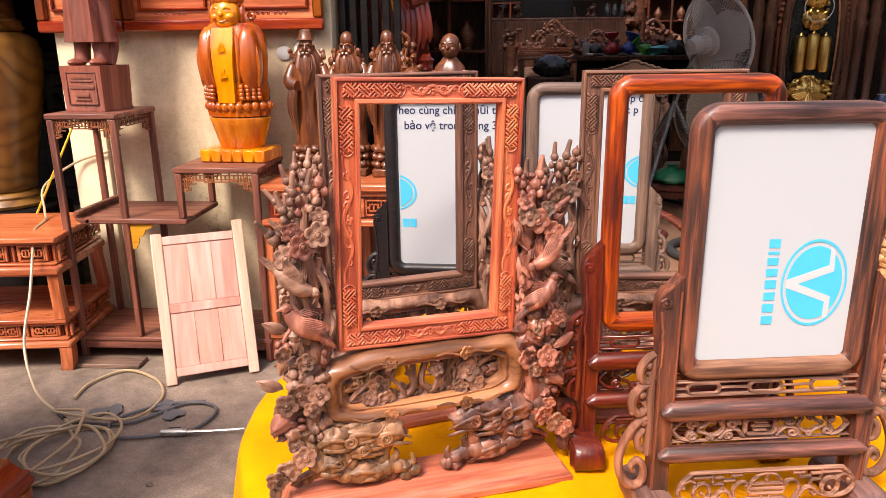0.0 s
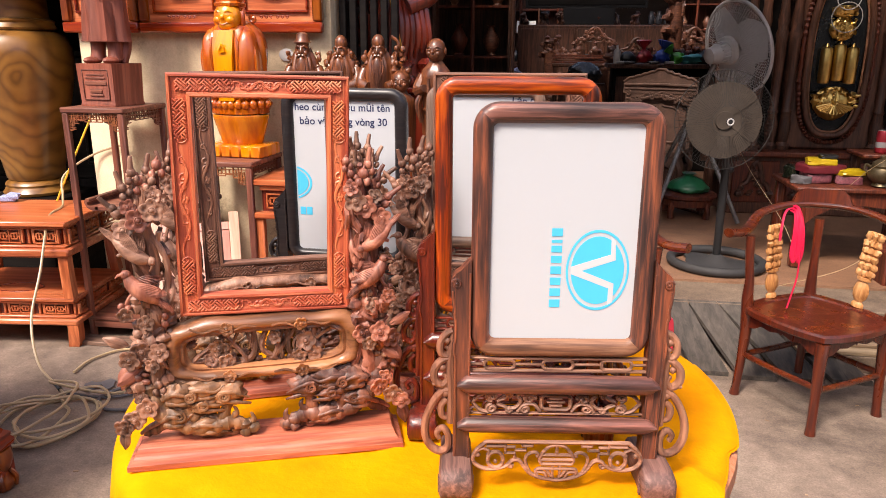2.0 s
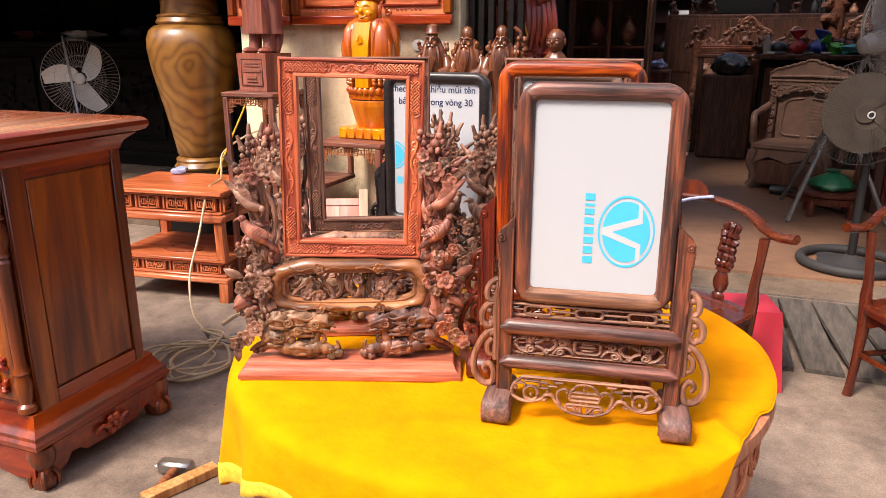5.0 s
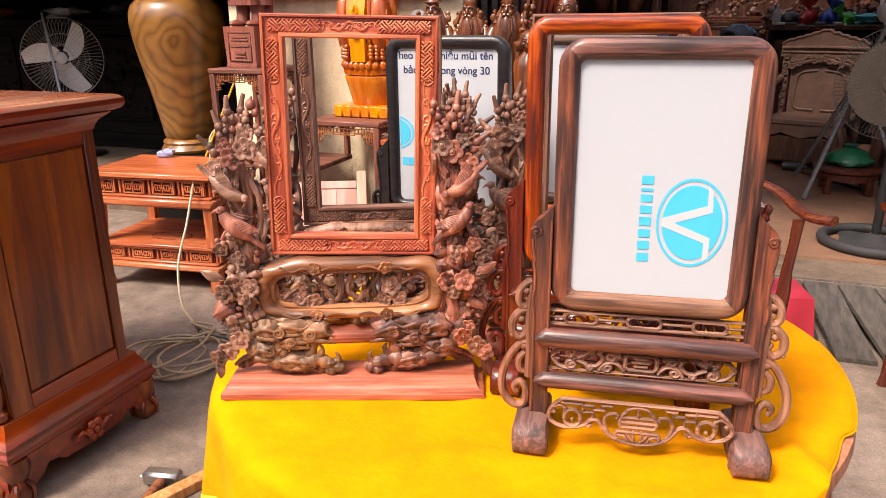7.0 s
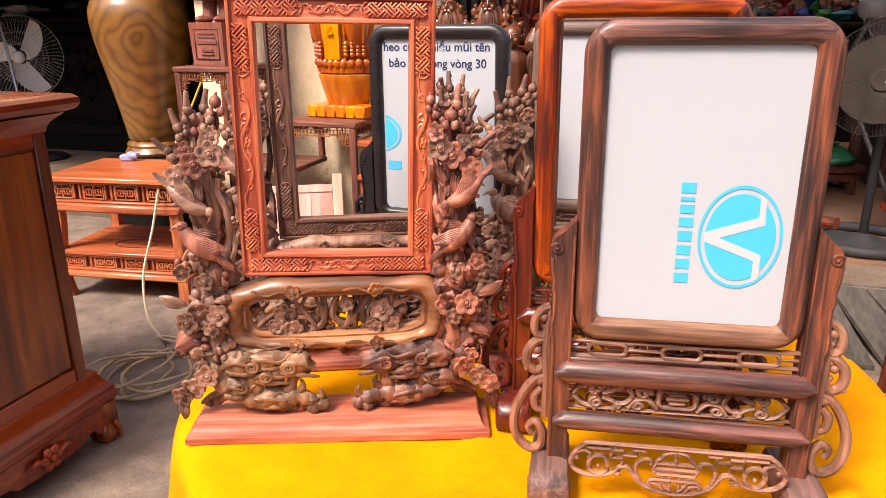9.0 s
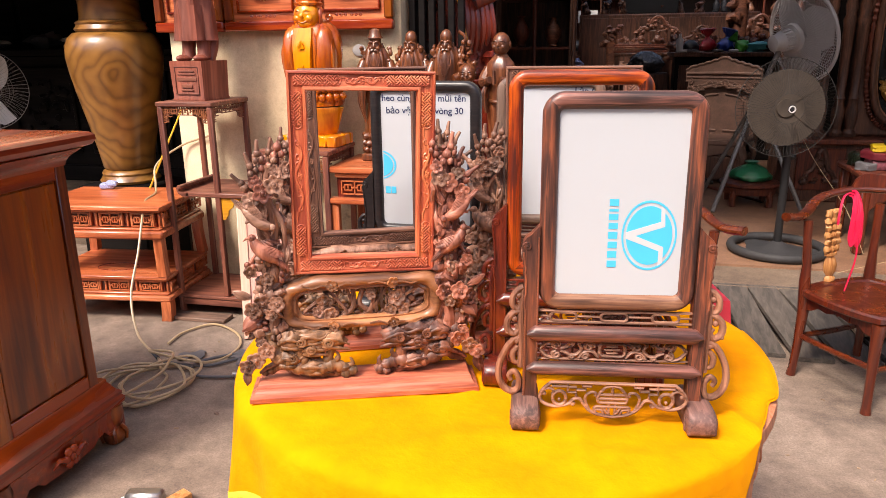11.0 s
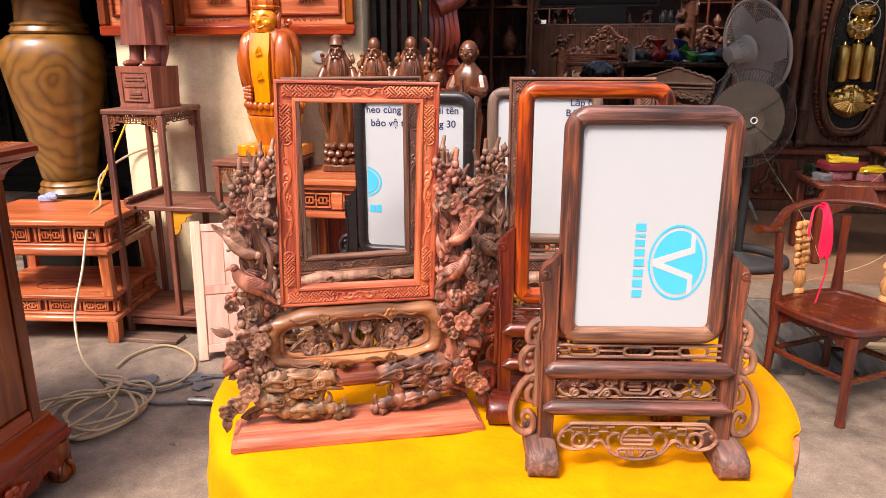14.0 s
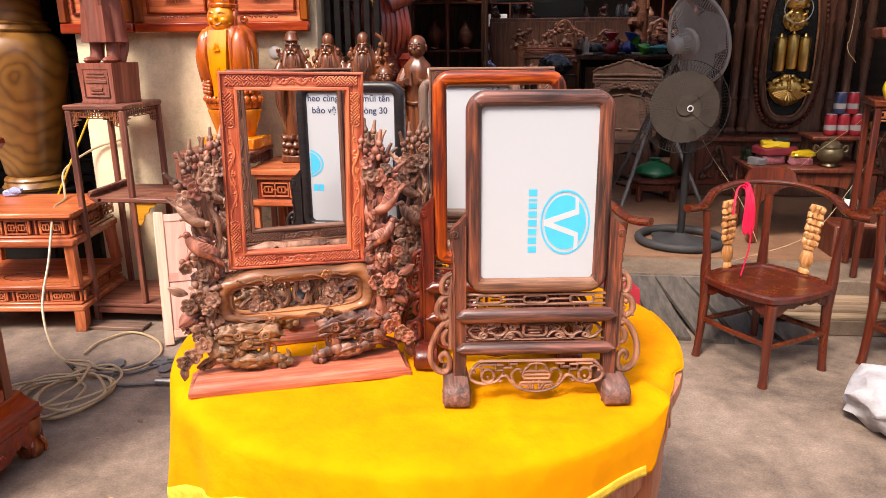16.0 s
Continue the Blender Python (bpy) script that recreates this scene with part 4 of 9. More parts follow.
    if sheet:
        s = Shape().slab((-hw + 0.031 * slim, -0.0025, z0 + 0.031 * slim), (hw - 0.031 * slim, 0.0035, z1 - 0.031 * slim), 0.0005)
        sh = part("white_sheet", s, SHEET, st, "plain white sheet with sky-blue printed mark")
        if sheet == "side":
            printed_mark(sh, 0.050, 0.348, 0.053, -0.0033, 90, 1.32, (0.86, 1.15))
            for x, z, ln, an in ((-0.032, 0.372, 0.014, -46), (0.036, 0.545, 0.007, -12), (0.004, 0.421, 0.010, -14)):
                part("scratch", Shape().slab((-ln / 2, -0.0032, -0.00016), (ln / 2, -0.0030, 0.00016)), GREY_PLASTIC, sh, "fine grey scratch", Matrix.Translation((x, 0, z)) @ Matrix.Rotation(radians(-an), 4, "Y"))
        elif sheet == "upright":
            cut_mark(sh, 0.1085, 0.3925, -1)
            lettering("Lắp đ", 0.022, 0.0585, 0.5400, -0.0030, sh, INK_DARK)
            lettering("Bóc p", 0.022, 0.049, 0.5165, -0.0030, sh, INK_DARK)
        else:
            printed_half(sh)
    return st


def cut_mark(sh, edge, z, side):
    """The oval mark and its bars where they run out under the upright edge of a sheet; side 1 shows the mark's right half."""
    y = -0.0033
    rx, rz, cx = 0.0495, 0.037, edge - side * 0.017
    for q0, q1, nm in ((0.90, 1.0, "printed_ring"), (0.0, 0.83, "printed_disc")):
        def arc(q):
            lim = math.acos(min(1.0, abs(edge - cx) / (rx * q)))
            return [(cx + side * rx * q * math.cos(lim * (i / 12 - 1)), z + rz * q * math.sin(lim * (i / 12 - 1))) for i in range(25)]
        pts = arc(q1) + (arc(q0)[::-1] if q0 else [])
        part(nm, Shape().plate(pts if side > 0 else pts[::-1], y, y + 0.0004), INK_BLUE, sh, "sky-blue print cut off at the frame edge")
    for k in range(2):
        x = edge + side * (0.0035 + 0.0145 * k) - (0 if side > 0 else 0.0125)
        part("printed_bar", Shape().slab((x, y, z - 0.070), (x + 0.0125, y + 0.0004, z - 0.053)), INK_BLUE, sh)


def printed_half(sh):
    """Two lines of print over a mark that runs out under the frame's edge."""
    lettering("heo cùng chiều mũi tên", 0.0215, -0.1065, 0.5325, -0.0030, sh, INK_DARK)
    lettering("bảo vệ trong vòng 30", 0.0215, -0.0965, 0.5035, -0.0030, sh, INK_DARK)
    cut_mark(sh, -0.1065, 0.379, 1)
    part("printed_bar", Shape().slab((0.1035, -0.0033, 0.363), (0.1085, -0.0029, 0.390)), INK_DARK, sh, "small navy printed bar")


# shared carved pieces
def petal_flower():
    """Five round cupped petals about a ringed heart."""
    s = Shape()
    for k in range(5):
        a = 2 * math.pi * k / 5 + 0.3
        c, q = math.cos(a), math.sin(a)
        rings = []
        for rr, y in ((0.0020, 0.0040), (0.0088, 0.0030), (0.0100, -0.0005), (0.0092, -0.0036), (0.0070, -0.0040), (0.0036, -0.0022), (0.0008, -0.0016)):
            rings.append([((0.0112 + rr * math.cos(b) * 1.04) * c - rr * math.sin(b) * q, y - 0.0012 * math.cos(b) * (rr > 0.006), (0.0112 + rr * math.cos(b) * 1.04) * q + rr * math.sin(b) * c) for b in [2 * math.pi * i / 12 for i in range(12)]])
        s.loft(rings)
    s.ball((0, -0.0040, 0), (0.0046, 0.0034, 0.0046), 10, 6)
    s.tube([(0.0058 * math.cos(a), -0.0046, 0.0058 * math.sin(a)) for a in [2 * math.pi * i / 14 for i in range(15)]], [0.0015 if i % 2 else 0.0009 for i in range(15)], 5, nrm=(0, 1, 0))
    return s


def bud_shape(shoot=False):
    s = Shape()
    s.ball((0, 0, 0.010), (0.0088, 0.0085, 0.0098), 10, 7)
    for x, y, z, r in ((0.0085, -0.003, -0.003, 0.0062), (-0.006, -0.004, -0.006, 0.0066)):
        s.ball((x, y, z), (r, r, r * 1.25), 9, 6, lump=0.3)
    s.tube([(0, 0, 0.017), (0.001, -0.001, 0.024)], [0.0034, 0.0016], 7)
    if shoot:
        s.tube(curve([(0, 0, 0.014), (0.001, 0, 0.028), (0.003, 0, 0.042)], 4), [0.0064, 0.006, 0.0056, 0.0052, 0.005, 0.0048, 0.0046, 0.0043, 0.0036], 8)
    s.tube(curve([(0, 0.003, -0.004), (0.002, 0.004, -0.02), (0.0, 0.006, -0.034)], 3), 0.0042, 6)
    return s


def shoot_shape():
    return bud_shape(True)


def leaf_shape():
    s = Shape()
    rings = []
    for i in range(8):
        t = i / 7
        w = 0.011 * math.sin(math.pi * min(0.98, t * 0.93 + 0.05)) ** 0.8
        z = 0.046 * t
        b = -0.006 * math.sin(math.pi * t)
        rings.append([(-w, b + 0.002, z), (-w * 0.5, b - 0.002, z), (0, b - 0.0005, z), (w * 0.5, b - 0.002, z), (w, b + 0.002, z), (0, b + 0.004, z)])
    s.loft(rings)
    return s


def bird_shape():
    """A carved bird, beak to the right: smooth body, folded feathered wing, long tail down to the left."""
    s = Shape()
    body = curve([(-0.030, 0, -0.020), (-0.016, -0.002, -0.011), (0.002, -0.005, 0.0), (0.017, -0.005, 0.013), (0.026, -0.004, 0.026)], 5)
    k = len(body) - 1
    s.tube(body, [0.0035 + 0.0110 * math.sin(math.pi * (0.05 + 0.80 * i / k)) ** 0.9 for i in range(k + 1)], 14)
    s.ball((0.029, -0.005, 0.031), (0.0092, 0.0085, 0.0086), 14, 9)
    s.tube([(0.035, -0.006, 0.031), (0.042, -0.006, 0.028), (0.047, -0.006, 0.022)], [0.0040, 0.0027, 0.0008], 8)
    s.ball((0.032, -0.0125, 0.034), 0.0018, 7, 5)

    def wing(p, deg, length, wide, y, bend, ribs):
        """A leaf-shaped wing with long grooves, one closed sheet."""
        a = radians(deg)
        d, n = Vector((math.cos(a), 0, math.sin(a))), Vector((-math.sin(a), 0, math.cos(a)))
        m, rings = 4 * ribs, []
        for i in range(9):
            t = i / 8
            w = wide * (math.sin(math.pi * (0.20 + 0.74 * t)) ** 0.75)
            c = Vector(p) + d * length * t + n * (bend * length * t * t)
            front = [c + n * w * (2 * k / m - 1) + d * (0.10 * length * t * abs(math.sin(math.pi * ribs * k / m))) + Vector((0, y - 0.004 * (1 - (2 * k / m - 1) ** 2) - 0.0011 * abs(math.sin(math.pi * ribs * k / m)) + 0.004 * t * t, 0)) for k in range(m + 1)]
            back = [c + n * w * u + Vector((0, y + 0.003, 0)) for u in (0.9, 0.0, -0.9)]
            rings.append([tuple(q) for q in front + back])
        s.loft(rings)

    wing((0.014, 0, 0.010), 196, 0.052, 0.0135, -0.0125, -0.10, 9)
    wing((0.010, 0, 0.014), 160, 0.040, 0.0110, 0.004, 0.10, 7)
    wing((-0.024, 0, -0.015), 212, 0.036, 0.0075, -0.002, 0.05, 5)
    s.tube([(0.002, 0, -0.006), (0.005, 0.002, -0.024)], [0.0044, 0.0036], 7)
    return s


FLOWER_MESH = {}


def carved(kind, mat):
    """One shared mesh for each carved piece and wood."""
    key = (kind, mat.name)
    if key not in FLOWER_MESH:
        FLOWER_MESH[key] = {"blossom": petal_flower, "bud": bud_shape, "shoot": shoot_shape, "leaf": leaf_shape, "bird": bird_shape}[kind]().mesh(kind, mat, 60)
    return FLOWER_MESH[key]


def clipped(p, q, x0, x1, y0, y1):
    """The stretch of a segment that lies inside a rectangle, or None."""
    t0, t1 = 0.0, 1.0
    dx, dy = q[0] - p[0], q[1] - p[1]
    for e, f in ((-dx, p[0] - x0), (dx, x1 - p[0]), (-dy, p[1] - y0), (dy, y1 - p[1])):
        if abs(e) < 1e-9:
            if f < 0:
                return None
        elif e < 0:
            t0 = max(t0, f / e)
        else:
            t1 = min(t1, f / e)
    if t1 - t0 < 0.05:
        return None
    return (p[0] + dx * t0, p[1] + dy * t0), (p[0] + dx * t1, p[1] + dy * t1)


def fret(s, cx, cz, dx, dz, length, band, y):
    """Slanting basket-like meander in relief on a bar: start, direction along the bar, length and width."""
    ax, az = -dz, dx
    c = 0.0135
    P = lambda u, v: (cx + dx * u + ax * v, y, cz + dz * u + az * v)
    h = math.sqrt(0.5)
    n = int(length / c) + 4
    for i in range(-n, n):
        for j in range(-n, n):
            for k in (0.18, 0.5, 0.82):
                if (i + j) % 2 == 0:
                    e0, e1 = (i * c - 0.0016, (j + k) * c), ((i + 1) * c + 0.0016, (j + k) * c)
                else:
                    e0, e1 = ((i + k) * c, j * c - 0.0016), ((i + k) * c, (j + 1) * c + 0.0016)
                a, b = [((g - w) * h, (g + w) * h) for g, w in (e0, e1)]
                r = clipped(a, b, 0.0, length, -band / 2, band / 2)
                if r:
                    s.beam(P(*r[0]), P(*r[1]), 0.0024, 0.0050, 0.0007, up=(0, 1, 0))
    s.tube([P(length + 0.006 * math.sin(math.pi * t), band * (t - 0.5)) for t in [i / 8 for i in range(9)]], 0.0011, 5, nrm=(0, 1, 0))


def vine(s, cx, cz, dx, dz, length, band, y):
    """A winding tendril in relief with a small flower in its middle."""
    ax, az = -dz, dx
    P = lambda u, v: (cx + dx * u + ax * v, y, cz + dz * u + az * v)
    pts = [P(length * (t - 0.5), band * 0.32 * math.sin(t * math.pi * 5)) for t in [i / 30 for i in range(31)]]
    s.tube(pts, [0.0012 + 0.0016 * math.sin(math.pi * i / 30) for i in range(31)], 6, 1.0, nrm=(0, 1, 0))
    for k in range(5):
        a = 2 * math.pi * k / 5
        s.ball(P(0.0045 * math.cos(a), 0.0045 * math.sin(a)), (0.0034, 0.002, 0.0034), 6, 4)
    s.ball(P(0, 0), (0.0025, 0.003, 0.0025), 6, 4)
    for sg in (-1, 1):
        for q in (0.1, 0.17, 0.3):
            u = sg * length * q
            arc = [P(u + 0.006 * math.cos(a) * (1 - i / 16), 0.006 * math.sin(a) * (1 - i / 16) * sg) for i, a in [(i, 0.5 * i) for i in range(11)]]
            s.tube(arc, 0.0019, 5, nrm=(0, 1, 0))


def blossom_stand(m, w, label, seed):
    """A frame in a stand carved as flowering branches with birds, over an oval cartouche and root feet."""
    rnd = random.Random(seed)
    st = thing("picture_frame_stand", m, label, "photo frame", "frame stands on the table")
    b = Shape()
    y0, y1 = w["depth"]
    rings = []
    for z, ex in ((0.001, 0.0), (0.010, 0.0), (0.012, -0.003), (0.013, -0.006), (0.022, -0.012), (0.025, -0.013), (0.031, -0.015), (0.033, -0.018)):
        rings.append([(x * (0.222 + ex), y + (ex if y > 0 else -ex), z) for x, y in ((-1, y0), (1, y0), (1, y1), (-1, y1))])
    b.loft(rings)
    part("base_board", b, w["base"], st, w.get("base_label", ""), pose(0, 0, 0, 0, 0, w.get("base_turn", 0)))
    # frame with meander corners and tendrils
    t = 0.010
    bar = 0.0345
    prof = [(0.0, 0.010), (0.0, -t + 0.002), (0.002, -t), (0.0042, -t), (0.0052, -t + 0.0040), (bar - 0.0075, -t + 0.0040), (bar - 0.0062, -t), (bar - 0.002, -t), (bar, -t + 0.004), (bar, 0.010)]
    hw, z0, z1 = w.get("size", (0.1335, 0.242, 0.618))
    yf = -0.004
    for k, sh in square_bars(hw, z0, z1, prof).items():
        horiz = k in ("top", "bottom")
        fb = part("frame_bar", sh, w["fx"] if horiz else w["fz"], st, "", pose(0, yf, 0, 0, w.get("lean", 0), 0))
        r = Shape()
        y = -t + 0.0034
        c = bar / 2 - 0.001
        bandw = bar - 0.016
        if horiz:
            zc = z1 - c if k == "top" else z0 + c
            fret(r, -hw + 0.012, zc, 1, 0, 0.078, bandw, y)
            fret(r, hw - 0.012, zc, -1, 0, 0.078, bandw, y)
            vine(r, 0, zc, 1, 0, 0.085, bandw, y + 0.0008)
        else:
            xc = -hw + c if k == "left" else hw - c
            fret(r, xc, z1 - 0.036, 0, -1, 0.060, bandw, y)
            fret(r, xc, z0 + 0.036, 0, 1, 0.055, bandw, y)
            vine(r, xc, (z0 + z1) / 2, 0, 1, 0.20, bandw, y + 0.0008)
        part("carved_relief", r, w["fx"] if horiz else w["fz"], fb)
    # oval cartouche: a broad rounded body round a long pierced opening
    ring = Shape()
    n = 72
    def super_oval(hw_, hh_, zc, e, a):
        c, d = math.cos(a), math.sin(a)
        return hw_ * math.copysign(abs(c) ** e, c), zc + hh_ * math.copysign(abs(d) ** e, d)
    rows = []
    for k in range(n):
        a = 2 * math.pi * k / n
        ix, iz = super_oval(0.124, 0.0275, 0.1815, 0.46, a)
        ox, oz = super_oval(0.160, 0.0555, 0.1850, 0.46, a)
        oz += 0.004 * math.sin(ox * 62) * (1 if oz > 0.2 else 0.6)
        row = []
        for f, y in ((0.0, 0.008), (0.0, -0.010), (0.10, -0.0165), (0.24, -0.0150), (0.30, -0.0195), (0.48, -0.0255), (0.68, -0.0250), (0.86, -0.0195), (0.97, -0.0110), (1.0, 0.0), (0.98, 0.008)):
            row.append((ix + (ox - ix) * f, y + 0.0012 * math.sin(9 * a + 4 * f), iz + (oz - iz) * f))
        rows.append(row)
    m_ = len(rows[0])
    for row in rows:
        ring.v += row
    for k in range(n):
        k2 = (k + 1) % n
        ring.f += [(k * m_ + q, k2 * m_ + q, k2 * m_ + (q + 1) % m_, k * m_ + (q + 1) % m_) for q in range(m_)]
    cr = part("cartouche_ring", ring, w["ring"], st, "smooth oval cartouche moulding", angle=60)
    for z in (0.2235, 0.1415):
        for sx in (-1, 1):
            td = Shape().tube(curve([(sx * 0.115, -0.0235, z + 0.003), (sx * 0.095, -0.0255, z - 0.004), (sx * 0.075, -0.0258, z + 0.001), (sx * 0.05, -0.0258, z - 0.003), (sx * 0.03, -0.0258, z + 0.003), (sx * 0.012, -0.0250, z)], 5), 0.0021, 5)
            part("tendril", td, w["ring"], cr)
    inner = Shape()
    for k in range(16):
        x0 = -0.1 + 0.2 * rnd.random()
        z0b = 0.152 + 0.01 * rnd.random()
        inner.tube(curve([(x0, 0.0, z0b), (x0 + rnd.uniform(-0.03, 0.03), -0.006, 0.172 + rnd.uniform(-0.008, 0.008)), (x0 + rnd.uniform(-0.05, 0.05), -0.002, 0.212)], 5), rnd.uniform(0.0026, 0.0052), 6)
    for k in range(26):
        x0 = rnd.uniform(-0.122, 0.122)
        inner.ball((x0, rnd.uniform(-0.004, 0.006), rnd.uniform(0.152, 0.212)), (rnd.uniform(0.005, 0.010), 0.005, rnd.uniform(0.004, 0.008)), 7, 5, lump=0.5)
    part("pierced_carving", inner, w["carve"], st)

    def scatter(kind, x, y, z, tilt, size, mat):
        ob = part(kind, carved(kind, mat), None, st, "", Matrix.Translation((x, y, z)) @ Euler((rnd.uniform(-0.2, 0.2), radians(tilt), rnd.uniform(-0.28, 0.28))).to_matrix().to_4x4() @ Matrix.Scale(size, 4))
        return ob

    for x, z, sc in ((-0.072, 0.186, 0.85), (-0.062, 0.163, 0.7), (-0.086, 0.168, 0.6), (0.066, 0.187, 0.85), (0.078, 0.165, 0.7), (0.055, 0.162, 0.6), (0.016, 0.198, 0.6), (0.058, 0.2235, 0.56), (-0.058, 0.2235, 0.56), (0.058, 0.1415, 0.54), (-0.058, 0.1415, 0.54)):
        scatter("blossom", x, -0.012 if 0.15 < z < 0.22 else -0.0260, z, rnd.uniform(-30, 30), sc, w["ring"] if not 0.15 < z < 0.22 else w["carve"])
    # root-shaped feet
    for sx in (-1, 1):
        mat = w["carve"] if sx < 0 else w["carve_red"]
        root = ROOT_M if sx < 0 else PLUM_ROOT
        r = Shape()
        lobes = []
        def limb(pts, r0, r1, n=6, flat=0.8, into=None):
            line = curve([(sx * x, y, z) for x, y, z in pts], n)
            k = len(line) - 1
            (into or r).tube(line, [(r0 + (r1 - r0) * i / k) * (1 + 0.16 * math.sin(i * 1.7 + x_) + rnd.uniform(-0.06, 0.06)) for i in range(k + 1)], 9, flat, nrm=(0, 1, 0))
        x_ = seed * 1.3 + sx
        limb([(0.188, -0.008, 0.150), (0.182, -0.016, 0.110), (0.160, -0.022, 0.078), (0.128, -0.026, 0.060), (0.092, -0.028, 0.056), (0.062, -0.027, 0.060), (0.036, -0.024, 0.050)], 0.016, 0.011)
        limb([(0.170, -0.004, 0.142), (0.130, -0.010, 0.130), (0.090, -0.012, 0.126), (0.050, -0.010, 0.128)], 0.014, 0.010)
        limb([(0.150, -0.008, 0.070), (0.182, -0.004, 0.050), (0.202, 0.0, 0.042)], 0.011, 0.006)
        limb([(0.132, -0.012, 0.124), (0.128, -0.022, 0.096), (0.118, -0.024, 0.066)], 0.010, 0.011)
        limb([(0.072, -0.012, 0.120), (0.066, -0.022, 0.096), (0.076, -0.024, 0.064)], 0.008, 0.010)
        limb([(0.080, 0.012, 0.13), (0.092, 0.014, 0.09), (0.105, 0.012, 0.04)], 0.011, 0.014)
        limb([(0.140, 0.012, 0.13), (0.152, 0.014, 0.09), (0.145, 0.012, 0.04)], 0.011, 0.014)
        limb([(0.030, -0.024, 0.048), (0.026, -0.026, 0.064), (0.030, -0.026, 0.074)], 0.007, 0.0015, 4)
        limb([(0.060, -0.026, 0.066), (0.052, -0.029, 0.080), (0.056, -0.029, 0.090)], 0.007, 0.0015, 4)
        limb([(0.120, -0.016, 0.050), (0.085, -0.018, 0.042), (0.050, -0.016, 0.040)], 0.012, 0.010)
        for x0, z in ((0.026, 0.046), (0.040, 0.053), (0.039, 0.041)):
            lobes.append(Shape().ball((sx * x0, -0.026, z), (0.0105, 0.011, 0.0095), 12, 8, lump=0.25))
        # broad leafy folds with swirled bosses, dark gaps between them
        for x0, z, rx, rz, tip in ((0.140, 0.118, 0.027, 0.018, -0.4), (0.102, 0.122, 0.030, 0.015, 0.5), (0.062, 0.114, 0.028, 0.018, -0.6), (0.100, 0.098, 0.026, 0.013, -0.2), (0.148, 0.080, 0.024, 0.017, 0.2), (0.100, 0.060, 0.032, 0.015, 0.1)):
            lb = Shape().ball((sx * x0, -0.024, z), (rx, 0.014, rz), 20, 14, lump=0.42)
            lobes.append(lb)
            limb([(x0 + rx * 0.9, -0.028, z - rz * 0.3), (x0 + rx * 0.2, -0.0385, z + rz * 0.35), (x0 - rx * 0.6, -0.036, z - rz * 0.1), (x0 - rx * 1.15, -0.030, z + tip * rz)], 0.0046, 0.0018, 5, into=lb)
            limb([(x0 + rx * 0.7, -0.028, z - rz * 0.7), (x0, -0.0345, z - rz * 0.75), (x0 - rx * 0.9, -0.031, z - rz * (0.9 - 0.3 * tip)), (x0 - rx * 1.2, -0.026, z - rz * 1.3)], 0.0058, 0.0016, 5, into=lb)
        for x0, z in ((0.122, 0.116), (0.070, 0.112), (0.104, 0.100), (0.140, 0.084)):
            lobes.append(Shape())
            lobes[-1].tube(spiral(sx * x0, z, 0.0095, 0.0012, 60, sx * 1.8, 22, -0.0385), [0.0030 - 0.00005 * i for i in range(23)], 6, nrm=(0, 1, 0))
        foot = part("root_foot", r, root, st, "gnarled root-shaped carved foot")
        for lobe in lobes:
            part("carved_lobe", lobe, root, foot)
        # branching spray beside the frame
        br = Shape()
        for k in range(10):
            x = sx * rnd.uniform(0.140, 0.168)
            z = rnd.uniform(0.10, 0.24)
            pts = [(x, rnd.uniform(-0.006, 0.012), z)]
            top = rnd.uniform(0.36, 0.47)
            while z < top:
                z += rnd.uniform(0.026, 0.045)
                x = sx * min(max(sx * x + rnd.uniform(-0.020, 0.022), 0.141), 0.196 if z < 0.3 else 0.184)
                pts.append((x, rnd.uniform(-0.022, 0.014), z))
            line = curve(pts, 4)
            br.tube(line, [0.0068 - 0.0034 * i / len(line) + rnd.uniform(-0.0006, 0.0012) for i in range(len(line))], 7)
        for k in range(24):
            xa, za = rnd.uniform(0.140, 0.186), rnd.uniform(0.12, 0.40)
            xb, zb = min(max(xa + rnd.uniform(-0.035, 0.035), 0.139), 0.196), za + rnd.uniform(0.02, 0.05)
            br.tube(curve([(sx * xa, rnd.uniform(-0.02, 0.01), za), (sx * (xa + xb) / 2 + rnd.uniform(-0.012, 0.012), rnd.uniform(-0.028, 0.012), (za + zb) / 2), (sx * xb, rnd.uniform(-0.02, 0.01), zb)], 4), rnd.uniform(0.0026, 0.0048), 6)
        for k in range(34):
            x0, z = sx * rnd.uniform(0.148, 0.200), rnd.uniform(0.10, 0.285)
            br.ball((x0, rnd.uniform(-0.024, 0.008), z), (rnd.uniform(0.007, 0.014), 0.009, rnd.uniform(0.007, 0.013)), 10, 7, lump=0.5)
        stem = curve([(sx * 0.160, 0.0, 0.08), (sx * 0.172, -0.010, 0.14), (sx * 0.158, -0.008, 0.20), (sx * 0.176, -0.012, 0.26), (sx * 0.160, -0.006, 0.33), (sx * 0.166, -0.008, 0.40), (sx * 0.160, -0.006, 0.47)], 5)
        br.tube(stem, [0.016 - 0.010 * i / len(stem) + rnd.uniform(-0.001, 0.0015) for i in range(len(stem))], 9)
        for k in range(4):
            z = 0.055 + 0.05 * k
            br.tube(curve([(sx * 0.14, 0, z + 0.04), (sx * 0.165, -0.018, z + 0.02), (sx * 0.19, -0.012, z + 0.005), (sx * 0.205, -0.008, z - 0.008 + 0.02 * (k % 2))], 5), [0.0075 - 0.0003 * q for q in range(16)], 7)
        part("flowering_branch", br, mat, st)
        mats = (w["carve"], w["carve_red"], mat)
